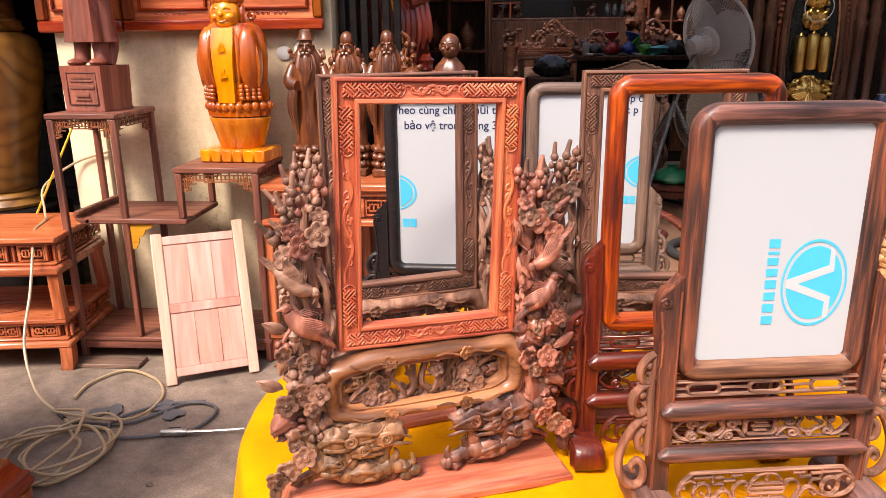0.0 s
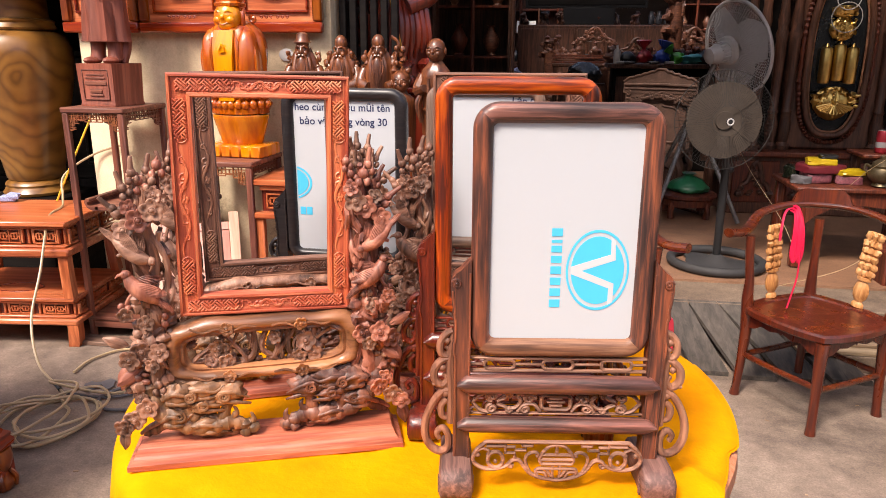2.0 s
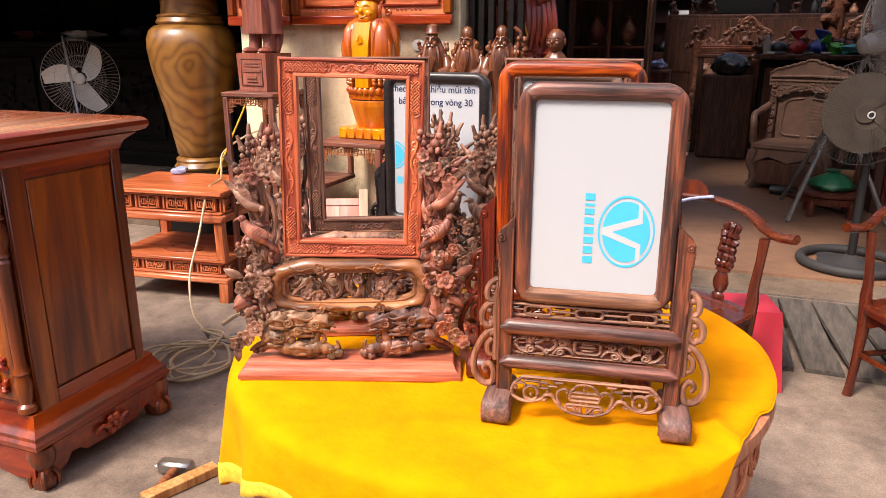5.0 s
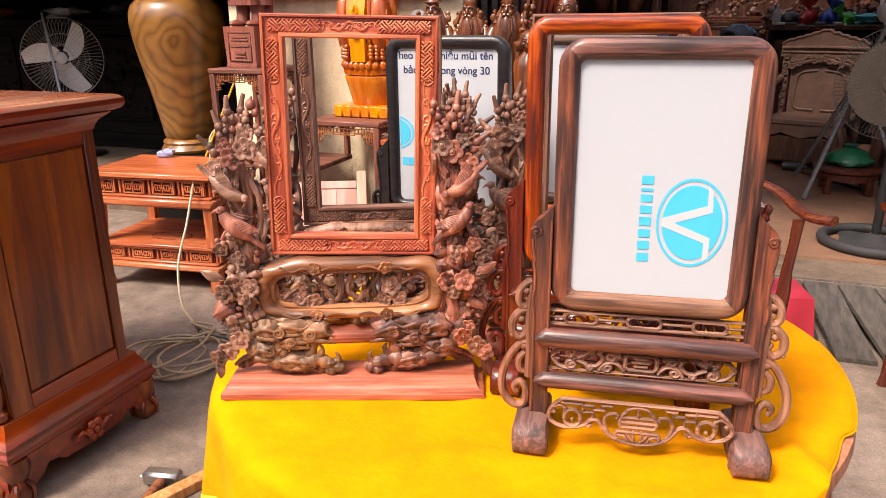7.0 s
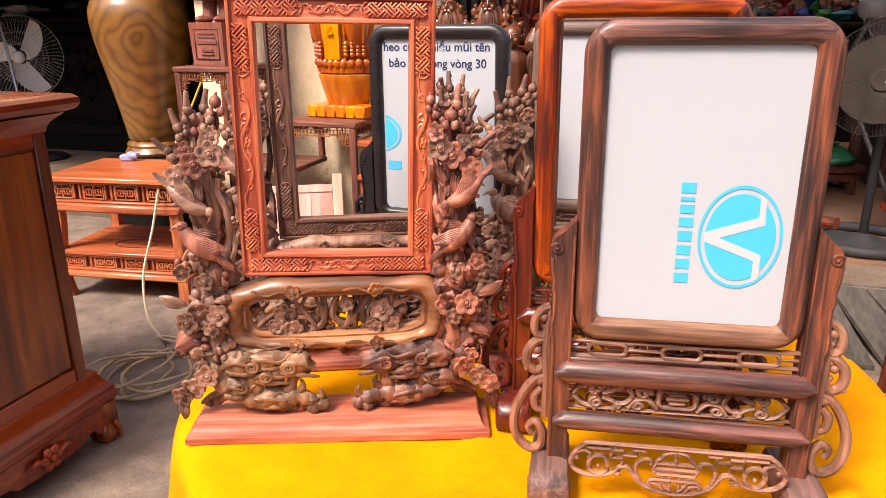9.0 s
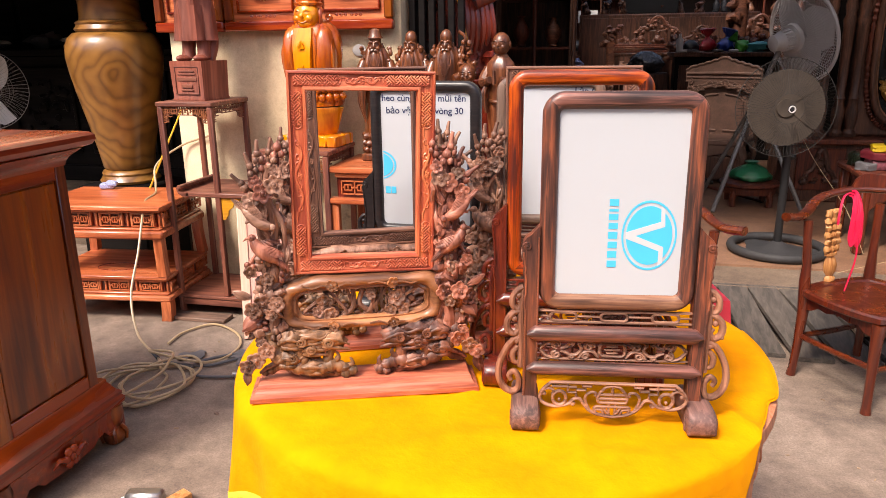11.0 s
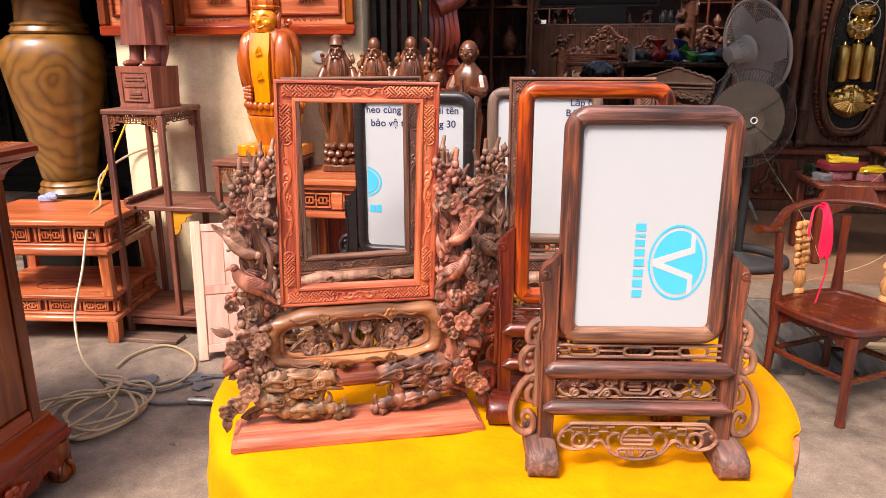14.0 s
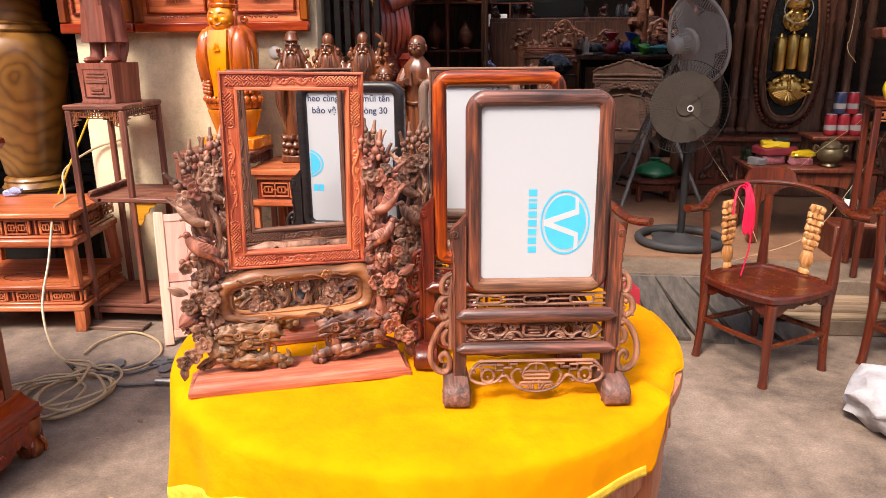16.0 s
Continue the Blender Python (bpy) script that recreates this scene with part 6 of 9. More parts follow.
while xx < X1 - 0.15:
    a = Shape()
    fretwork(a, xx, xx + 0.14, 0.722, 0.795, Y0 + 0.022, 0.006, 0.01, 2)
    part("fret_panel", a, ORANGE_X, at)
    part("frieze_block", Shape().slab((xx + 0.148, Y0 + 0.018, 0.715), (xx + 0.205, Y0 + 0.04, 0.80), 0.004), ORANGE_X, at)
    xx += 0.213
part("frieze_back", Shape().slab((X0 + 0.03, Y0 + 0.040, 0.705), (X1 - 0.03, Y0 + 0.05, 0.81)), STAT_RED, at)
for x in (X0 + 0.02, -0.48, -0.05, X1 - 0.04):
    for y in (Y0 + 0.03, Y1 - 0.03):
        part("leg", Shape().box(x, y, 0.337, 0.042, 0.042, 0.675, 0.006), ORANGE_Z, at)
part("back_board", Shape().slab((X0 + 0.05, Y1 - 0.02, 0.15), (X1 - 0.05, Y1 - 0.008, 0.675)), STAT_RED, at)


def old_man(s, h, staff=False, hat=False, seed=0.0):
    """A bearded robed carving on a lumpy base."""
    rr = random.Random(int(seed * 10) + 5)
    s.box(0, 0, 0.03 * h, 0.30 * h, 0.24 * h, 0.058 * h, 0.008)
    for k in range(30):
        a = 2 * math.pi * k / 10 + (k // 10) * 0.3
        s.ball((0.125 * h * math.cos(a), 0.10 * h * math.sin(a), (0.085 + 0.055 * (k // 10)) * h), (0.042 * h, 0.042 * h, 0.03 * h), 9, 6, lump=0.25)
    f = lambda a, z: (1 + 0.07 * math.sin(9 * a + 12 * z / h) + 0.16 * relief(a, z, 2.2, seed)) * (1 - 0.25 * abs(math.sin(a)))
    s.lathe([(0.10 * h, 0.05 * h), (0.13 * h, 0.20 * h), (0.135 * h, 0.32 * h), (0.12 * h, 0.45 * h), (0.13 * h, 0.56 * h), (0.142 * h, 0.66 * h), (0.140 * h, 0.75 * h), (0.125 * h, 0.81 * h), (0.098 * h, 0.855 * h), (0.07 * h, 0.89 * h), (0.04 * h, 0.90 * h)], 44, fold=f)
    s.ball((0, -0.03 * h, 0.875 * h), (0.060 * h, 0.064 * h, 0.075 * h), 16, 12)
    s.ball((0, -0.035 * h, 0.935 * h), (0.055 * h, 0.054 * h, 0.062 * h), 14, 10)
    s.tube(curve([(0, -0.094 * h, 0.905 * h), (0, -0.106 * h, 0.88 * h), (0, -0.104 * h, 0.866 * h)], 3), [0.006 * h, 0.008 * h, 0.009 * h, 0.011 * h, 0.012 * h, 0.013 * h, 0.011 * h], 7)
    for sx in (-1, 1):
        s.ball((sx * 0.032 * h, -0.078 * h, 0.862 * h), (0.021 * h, 0.018 * h, 0.02 * h), 9, 6)
        s.tube(curve([(sx * 0.010 * h, -0.094 * h, 0.903 * h), (sx * 0.028 * h, -0.094 * h, 0.912 * h), (sx * 0.05 * h, -0.076 * h, 0.900 * h)], 4), 0.007 * h, 6)
        s.ball((sx * 0.063 * h, -0.02 * h, 0.87 * h), (0.012 * h, 0.02 * h, 0.034 * h), 8, 6)
        s.tube(curve([(sx * 0.006 * h, -0.10 * h, 0.85 * h), (sx * 0.03 * h, -0.10 * h, 0.842 * h), (sx * 0.045 * h, -0.09 * h, 0.80 * h)], 4), [0.009 * h, 0.01 * h, 0.01 * h, 0.01 * h, 0.009 * h, 0.008 * h, 0.006 * h, 0.005 * h, 0.003 * h], 6)
        s.tube(curve([(sx * 0.12 * h, 0, 0.76 * h), (sx * 0.15 * h, -0.05 * h, 0.66 * h), (sx * 0.075 * h, -0.115 * h, 0.63 * h)], 5), [0.04 * h, 0.043 * h, 0.046 * h, 0.048 * h, 0.05 * h, 0.05 * h, 0.05 * h, 0.048 * h, 0.045 * h, 0.042 * h, 0.04 * h], 10)
        for k in range(3):
            s.tube(curve([(sx * (0.10 + 0.018 * k) * h, -0.105 * h + 0.02 * k * h, 0.62 * h), (sx * (0.115 + 0.02 * k) * h, -0.11 * h + 0.02 * k * h, 0.48 * h), (sx * (0.10 + 0.018 * k) * h, -0.10 * h + 0.02 * k * h, (0.30 + 0.03 * k) * h)], 5), [0.022 * h, 0.026 * h, 0.028 * h, 0.028 * h, 0.026 * h, 0.024 * h, 0.022 * h, 0.018 * h, 0.014 * h, 0.01 * h, 0.006 * h], 7)
        for k in range(5):
            s.ball((sx * (0.115 + rr.uniform(-0.02, 0.03)) * h, rr.uniform(-0.06, 0.0) * h, (0.74 + 0.03 * k) * h), (rr.uniform(0.018, 0.03) * h, 0.024 * h, rr.uniform(0.018, 0.03) * h), 8, 5, lump=0.5)
    s.ball((0, -0.105 * h, 0.74 * h), (0.044 * h, 0.026 * h, 0.10 * h), 12, 9)
    for k in range(-6, 7):
        wv = 0.006 * h * math.sin(k * 2.3)
        s.tube(curve([(k * 0.0072 * h, -0.088 * h, 0.838 * h), (k * 0.0075 * h + wv, -0.124 * h, 0.75 * h), (k * 0.0050 * h - wv, -0.132 * h, (0.60 + 0.016 * abs(k)) * h)], 5), [0.0062 * h] * 6 + [0.0058 * h, 0.005 * h, 0.004 * h, 0.003 * h, 0.002 * h], 6)
    if hat:
        s.lathe([(0.06 * h, 0.93 * h), (0.075 * h, 0.938 * h), (0.06 * h, 0.955 * h), (0.05 * h, 0.995 * h), (0.02 * h, 1.01 * h)], 18, Matrix.Translation((0, -0.03 * h, 0)))
    if staff:
        s.tube(curve([(0.17 * h, -0.10 * h, 0.07 * h), (0.165 * h, -0.11 * h, 0.5 * h), (0.15 * h, -0.10 * h, 0.8 * h), (0.18 * h, -0.09 * h, 0.93 * h), (0.12 * h, -0.09 * h, 0.98 * h)], 6), 0.014 * h, 7)
        for k in range(8):
            s.ball((0.165 * h, -0.11 * h, (0.2 + 0.1 * k) * h), 0.021 * h, 6, 5)
        s.ball((0.15 * h, -0.11 * h, 0.70 * h), (0.035 * h, 0.03 * h, 0.04 * h), 9, 6)
        for k in range(6):
            s.ball((0.20 * h + rr.uniform(-0.03, 0.02) * h, -0.07 * h, (0.72 + 0.035 * k) * h), (0.03 * h, 0.025 * h, 0.022 * h), 8, 5, lump=0.6)
    return s


for x, y, h, st, ht, yaw, mt, lab in ((-0.700, 3.42, 0.672, False, True, 6, STAT_BROWN, "polished brown bearded figure on a rocky base"), (-0.505, 3.43, 0.668, False, False, -8, STAT_BROWN, "polished brown bearded figure with folded sleeves"), (-0.318, 3.40, 0.672, True, False, 4, STAT_BROWN, "polished brown bearded figure holding a knotted staff")):
    sta = old_man(Shape(), h, st, ht, x * 7)
    solid("bearded_statue", sta, mt, pose(x, y, 0.8685, 0, 0, yaw) @ Matrix.Diagonal((0.84, 0.9, 1, 1)), lab + ", on the altar table", "statue", "row of statues")


def child_face(s, z, r, x=0.0, y=-0.01):
    """A round head with brow, lids, nose, mouth, chin and ears."""
    s.ball((x, y, z), (r * 0.92, r * 0.98, r * 1.12), 20, 14)
    s.ball((x, y - 0.35 * r, z - 0.42 * r), (0.68 * r, 0.62 * r, 0.55 * r), 14, 10)
    s.ball((x, y - 1.0 * r, z - 0.16 * r), (0.17 * r, 0.2 * r, 0.17 * r), 9, 6)
    s.tube([(x, y - 0.93 * r, z + 0.2 * r), (x, y - 1.02 * r, z - 0.08 * r)], [0.07 * r, 0.12 * r], 7)
    for sx in (-1, 1):
        s.ball((x + sx * 0.42 * r, y - 0.74 * r, z - 0.3 * r), (0.28 * r, 0.22 * r, 0.26 * r), 9, 6)
        s.tube(curve([(x + sx * 0.14 * r, y - 0.93 * r, z + 0.22 * r), (x + sx * 0.42 * r, y - 0.87 * r, z + 0.3 * r), (x + sx * 0.68 * r, y - 0.66 * r, z + 0.18 * r)], 4), 0.06 * r, 6)
        s.ball((x + sx * 0.38 * r, y - 0.84 * r, z + 0.04 * r), (0.19 * r, 0.09 * r, 0.08 * r), 9, 6)
        s.ball((x + sx * 0.92 * r, y + 0.05 * r, z - 0.1 * r), (0.13 * r, 0.22 * r, 0.34 * r), 9, 6)
    for dz, w in ((-0.50, 0.22), (-0.60, 0.17)):
        s.ball((x, y - 0.90 * r, z + dz * r), (w * r, 0.1 * r, 0.055 * r), 9, 5)


# child figures
s = Shape()
s.lathe([(0.04, 0.0), (0.075, 0.005), (0.078, 0.03), (0.06, 0.05), (0.062, 0.15), (0.072, 0.30), (0.068, 0.35), (0.072, 0.42), (0.076, 0.49), (0.070, 0.525), (0.046, 0.55), (0.030, 0.57)], 36, fold=lambda a, z: (1 + (0.07 * math.sin(9 * a + 4 * z) if z < 0.33 else 0.04 * math.sin(7 * a - 20 * z)) + 0.08 * relief(a, z, 1.8, 9)) * (1 - 0.2 * abs(math.sin(a))))
child_face(s, 0.618, 0.050, 0.004)
for sx in (-1, 1):
    s.tube(curve([(sx * 0.064, 0, 0.50), (sx * 0.082, -0.03, 0.43), (sx * 0.026, -0.085, 0.445)], 5), [0.026, 0.028, 0.03, 0.03, 0.03, 0.028, 0.026, 0.024, 0.022, 0.02, 0.018], 9)
    for k in range(3):
        s.tube(curve([(sx * 0.06, -0.045 - 0.012 * k, 0.42 - 0.01 * k), (sx * 0.066, -0.055 - 0.012 * k, 0.36), (sx * 0.05, -0.05 - 0.012 * k, 0.28)], 4), [0.012, 0.014, 0.015, 0.014, 0.013, 0.012, 0.01, 0.008, 0.004], 7)
s.tube([(0, -0.095, 0.425), (0, -0.098, 0.49)], [0.018, 0.009], 9, 0.6)
s.tube(curve([(-0.07, -0.02, 0.345), (0, -0.068, 0.335), (0.07, -0.02, 0.345)], 6), 0.009, 7)
solid("monk_statue", s, STAT_BROWN, pose(-0.025, 3.30, 0.8685, 0, 0, -12) @ Matrix.Scale(0.965, 4), "brown carved bald child figure with joined palms, on the altar table", "statue", "row of statues")
s = Shape()
s.lathe([(0.05, 0.0), (0.075, 0.004), (0.08, 0.03), (0.06, 0.1), (0.068, 0.25), (0.075, 0.36), (0.066, 0.40), (0.035, 0.425), (0.024, 0.45)], 30, fold=lambda a, z: (1 + 0.06 * math.sin(8 * a + 6 * z) + 0.08 * relief(a, z, 1.8, 3)) * (1 - 0.2 * abs(math.sin(a))))
child_face(s, 0.482, 0.048)
s.ball((0, 0.006, 0.503), (0.049, 0.048, 0.036), 14, 8)
for sx in (-1, 1):
    s.ball((sx * 0.036, 0, 0.535), (0.020, 0.018, 0.016), 10, 6, lump=0.3)
solid("child_statue", s, STAT_BROWN, pose(-0.20, 3.34, 0.8685, 0, 0, 5) @ Matrix.Scale(0.94, 4), "brown carved child figure with two hair buns", "statue", "row of statues")
solid("wall_plate", Shape().lathe([(0.030, 0.0), (0.034, 0.003), (0.034, 0.008), (0.026, 0.011), (0.01, 0.012)], 28, Matrix.Rotation(math.pi / 2, 4, "X") @ Matrix.Diagonal((1.15, 0.95, 1, 1))), PALE_GREY, pose(-0.862, 3.6195, 1.438), "small oval grey plate fixed to the plaster wall", "plate")
# tall red figure behind the row, on a plinth
pl = Shape()
pl.box(0, 0, 0.62, 0.42, 0.34, 1.24, 0.015)
pl.box(0, 0, 1.255, 0.5, 0.4, 0.03, 0.008)
pl.box(0, 0, 1.18, 0.46, 0.37, 0.04, 0.008)
solid("statue_plinth", pl, STAT_RED, pose(-0.36, 4.02, 0.0), "dark red plinth behind the altar table", "plinth")
s = robed(0.95, 0.19, 11, 2.0)
s.box(0, 0, 0.02, 0.34, 0.26, 0.04, 0.01)
for sx in (-1, 1):
    s.tube(curve([(sx * 0.12, 0, 0.66), (sx * 0.20, -0.05, 0.5), (sx * 0.08, -0.14, 0.42)], 5), 0.055, 10)
    for k in range(6):
        s.tube(curve([(sx * (0.03 + 0.026 * k), -0.13 + 0.008 * k, 0.46), (sx * (0.05 + 0.028 * k), -0.155 + 0.012 * k, 0.28), (sx * (0.02 + 0.034 * k), -0.15 + 0.012 * k, 0.06 + 0.03 * k)], 5), [0.02, 0.022, 0.024, 0.025, 0.025, 0.024, 0.022, 0.02, 0.016, 0.012, 0.006], 7)
rr_ = random.Random(3)
for k in range(26):
    s.ball((rr_.uniform(-0.18, 0.18), -0.10 + rr_.uniform(-0.03, 0.03), rr_.uniform(0.03, 0.14)), (rr_.uniform(0.03, 0.05), 0.035, rr_.uniform(0.02, 0.04)), 9, 6, lump=0.6)
solid("tall_statue", s, STAT_RED, pose(-0.36, 4.02, 1.27), "glossy dark red tall robed figure on a plinth", "statue")
sp = Shape().tube([(-0.44, 3.84, 2.05), (-0.30, 3.84, 1.48)], 0.006, 7)
solid("bamboo_stick", sp, FRET_GOLD, pose(0, 0, 0), "thin pale stick leaning before the red figure", "stick")

# ---- table with the big vase ----
VT = Matrix.Translation((-1.815, 3.0, 0)) @ Matrix.Rotation(radians(6.5), 4, "Z") @ Matrix.Translation((1.80, -3.03, 0))
vt = thing("vase_table", VT, "orange-brown two-tier square table with fret friezes", "table")
X0, X1, Y0, Y1 = -2.52, -1.80, 3.03, 3.54
cx, cy = (X0 + X1) / 2, (Y0 + Y1) / 2


def tier(name, z, t, grow, c=0.005, mat=ORANGE_X):
    part(name, Shape().slab((X0 - grow, Y0 - grow, z - t), (X1 + grow, Y1 + (0 if grow > 0 else grow), z), c), mat, vt)


tier("tabletop", 0.655, 0.026, 0.02)
tier("moulding", 0.629, 0.012, 0.005)
tier("frieze_core", 0.617, 0.085, -0.03, 0.002, STAT_RED)
tier("moulding", 0.532, 0.014, 0.0)
tier("apron_rail", 0.518, 0.045, 0.018, 0.010)
tier("lower_shelf", 0.262, 0.022, 0.012)
tier("moulding", 0.240, 0.012, 0.0)
tier("frieze_core", 0.228, 0.062, -0.025, 0.002, STAT_RED)
tier("moulding", 0.166, 0.014, 0.004)
tier("base_rail", 0.152, 0.032, 0.022, 0.008)
for z0, z1 in ((0.538, 0.612), (0.170, 0.226)):
    n = 4
    wd = (X1 - X0) / n
    for i in range(n):
        a = Shape()
        fretwork(a, X0 + i * wd + 0.022, X0 + (i + 1) * wd - 0.05, z0, z1, Y0 + 0.012, 0.006, 0.012, 2)
        part("fret_panel", a, ORANGE_X, vt)
        for dx in (-0.035, 0.0, 0.022):
            part("frieze_strip", Shape().slab((X0 + (i + 1) * wd + dx - 0.012, Y0 + 0.014, z0), (X0 + (i + 1) * wd + dx, Y0 + 0.03, z1), 0.002), ORANGE_Z, vt)
    for i in range(3):
        a = Shape()
        fretwork(a, 0.03 + i * 0.18, 0.16 + i * 0.18, z0, z1, 0, 0.006, 0.012, 2)
        part("fret_panel", a, ORANGE_X, vt, "", Matrix.Translation((X1 - 0.012, Y0 + 0.02, 0)) @ Matrix.Rotation(math.pi / 2, 4, "Z"))
for sx in (0, 1):
    for sy in (0, 1):
        x, y = (X0, X1)[sx], (Y0, Y1)[sy]
        ux, uy = (1, -1)[sx], (1, -1)[sy]
        lg = Shape()
        lg.loft([[(x + ux * (o + a * 0.048), y + uy * (o + b * 0.048), z) for a, b in ((0, 0), (1, 0), (1, 1), (0, 1))] for z, o in ((0.262, -0.012), (0.33, -0.006), (0.42, 0.0), (0.475, 0.0))])
        part("leg", lg, ORANGE_Z, vt)
        ft = Shape()
        ft.loft([[(x + ux * (o + a * 0.055), y + uy * (o + b * 0.055), z) for a, b in ((0, 0), (1, 0), (1, 1), (0, 1))] for z, o in ((0.001, -0.004), (0.03, -0.012), (0.09, -0.02), (0.122, -0.02))])
        part("foot", ft, ORANGE_Z, vt)
oval = Shape().tube([(cx + 0.12 * math.cos(a), cy - 0.1 + 0.07 * math.sin(a), 0.263) for a in [2 * math.pi * i / 28 for i in range(29)]], 0.003, 5)
part("shelf_inlay", oval, STAT_RED, vt)

solid("vase_plinth", Shape().slab((-0.24, -0.24, 0.001), (0.24, 0.24, 0.60), 0.012), SHADE_JET, pose(-2.62, 3.90, 0), "black square plinth under the big vase", "plinth")
vs = thing("floor_vase", Matrix.Translation((-2.62, 3.90, 0.601)) @ Matrix.Diagonal((1, 1, 1.08, 1)), "large olive-brown turned wooden vase with swirling grain", "vase")
part("foot_ring", Shape().lathe([(0.15, 0.0), (0.185, 0.004), (0.192, 0.02), (0.18, 0.035), (0.172, 0.05), (0.176, 0.062), (0.168, 0.075), (0.15, 0.085)], 56), VASE_M, vs)
part("body", Shape().lathe([(0.14, 0.08), (0.160, 0.10), (0.168, 0.15), (0.188, 0.25), (0.222, 0.40), (0.258, 0.55), (0.282, 0.67), (0.292, 0.75), (0.288, 0.81), (0.268, 0.855), (0.235, 0.882), (0.205, 0.89), (0.19, 0.893)], 72), VASE_M, vs, angle=60)
part("collar", Shape().lathe([(0.18, 0.89), (0.212, 0.893), (0.222, 0.905), (0.212, 0.918), (0.206, 0.93), (0.214, 0.94), (0.20, 0.95), (0.18, 0.955)], 56), VASE_M, vs)
part("neck", Shape().lathe([(0.16, 0.95), (0.185, 0.955), (0.182, 1.0), (0.18, 1.1), (0.195, 1.2), (0.235, 1.28), (0.24, 1.30), (0.22, 1.30), (0.17, 1.2), (0.15, 1.0)], 56), VASE_M, vs, angle=60)
pk = Shape()
pk.box(0, 0, 0.03, 0.13, 0.09, 0.055, 0.012)
pk.ball((0.04, -0.01, 0.05), (0.06, 0.05, 0.03), 9, 6, lump=0.6)
solid("crumpled_packet", pk, ROPE_M, pose(-2.40, 3.38, 0.656, 0, 0, 20) @ Matrix.Scale(0.62, 4), "crumpled blue and silver packet beside the vase", "packet")

# ---- raw board door leaning on the shelf ----
dm = Matrix.Translation((-1.285, 2.845, 0.004)) @ Matrix.Rotation(radians(25), 4, "Z") @ Matrix.Rotation(radians(-21), 4, "X") @ Matrix.Diagonal((1.05, 1, 0.985, 1))
dr = thing("cabinet_door", dm, "unfinished pale pinkish panelled door leaning against the shelf", "door")
part("stile", Shape().slab((0.0, -0.012, -0.02 + 0.02), (0.045, 0.012, 0.70), 0.003), RAW_EDGE, dr)
part("stile", Shape().slab((0.345, -0.012, 0.0), (0.39, 0.012, 0.735), 0.003), RAW_EDGE, dr)
for z0, z1 in ((0.035, 0.075), (0.325, 0.368), (0.645, 0.685)):
    part("rail", Shape().slab((0.0455, -0.010, z0), (0.3445, 0.012, z1), 0.003), RAW_DOOR, dr)
for z0, z1 in ((0.076, 0.324), (0.369, 0.644)):
    for i in range(3):
        part("board", Shape().slab((0.046 + 0.0995 * i, -0.004, z0), (0.144 + 0.0995 * i, 0.010, z1), 0.0015), RAW_DOOR, dr)

# ---- mahogany cabinet ----
cb = thing("side_cabinet", pose(0, 0, 0), "glossy mahogany cabinet with carved front and claw feet", "cabinet")
XL, XR, YF, YB = -2.29, -1.308, 1.325, 1.805
part("top_slab", Shape().loft([[(x, y, z) for x, y in ((XL - o, YF - o - 0.02), (XR + o, YF - o - 0.02), (XR + o, YB + o * 0.9), (XL - o, YB + o * 0.9))] for z, o in ((1.140, 0.012), (1.143, 0.045), (1.152, 0.072), (1.168, 0.082), (1.184, 0.080), (1.194, 0.068), (1.198, 0.05))]), MAHOG_Y, cb, angle=30)
part("top_moulding", Shape().loft([[(x, y, z) for x, y in ((XL - o, YF - o), (XR + o, YF - o), (XR + o, YB + o), (XL - o, YB + o))] for z, o in ((1.085, 0.002), (1.10, 0.006), (1.115, 0.014), (1.140, 0.045))]), MAHOG_Y, cb)
part("carcass", Shape().slab((XL, YF, 0.26), (XR - 0.012, YB, 1.10), 0.002), MAHOG_Z, cb)
for y0, y1 in ((YF, YF + 0.075), (YB - 0.045, YB)):
    part("side_stile", Shape().slab((XR - 0.012, y0, 0.26), (XR, y1, 1.10), 0.003), MAHOG_Z, cb)
for z0, z1 in ((0.26, 0.31), (1.04, 1.10)):
    part("side_rail", Shape().slab((XR - 0.012, YF + 0.0755, z0), (XR - 0.001, YB - 0.0455, z1), 0.003), MAHOG_Y, cb)
part("side_panel", Shape().slab((XR - 0.014, YF + 0.082, 0.316), (XR - 0.006, YB - 0.052, 1.034), 0.003), MAHOG_Z, cb)
part("base_moulding", Shape().loft([[(x, y, z) for x, y in ((XL - o, YF - o), (XR + o - 0.035, YF - o), (XR + o - 0.035, YB + o), (XL - o, YB + o))] for z, o in ((0.155, 0.075), (0.175, 0.078), (0.185, 0.07), (0.20, 0.072), (0.212, 0.058), (0.225, 0.05), (0.235, 0.046), (0.248, 0.038), (0.262, 0.036))]), MAHOG_Y, cb, angle=25)
apn = [(0.0, 0.15), (0.0, 0.045), (0.05, 0.04), (0.09, 0.055), (0.115, 0.085), (0.15, 0.08), (0.18, 0.06), (0.30, 0.052), (0.42, 0.06), (0.45, 0.08), (0.485, 0.085), (0.51, 0.055), (0.55, 0.04), (0.6, 0.045), (0.6, 0.15)]
part("side_apron", Shape().plate(apn, -0.012, 0.012), MAHOG_Y, cb, "", Matrix.Translation((XR + 0.024, YF - 0.055, 0)) @ Matrix.Rotation(math.pi / 2, 4, "Z"))
part("front_apron", Shape().plate([(x * 1.75, z) for x, z in apn], -0.012, 0.012), MAHOG_X, cb, "", Matrix.Translation((XL - 0.055, YF - 0.06, 0)))
bl = Shape()
for k in range(6):
    a = 2 * math.pi * k / 6
    bl.ball((0.026 * math.cos(a), -0.014, 0.026 * math.sin(a)), (0.017, 0.012, 0.017), 8, 6)
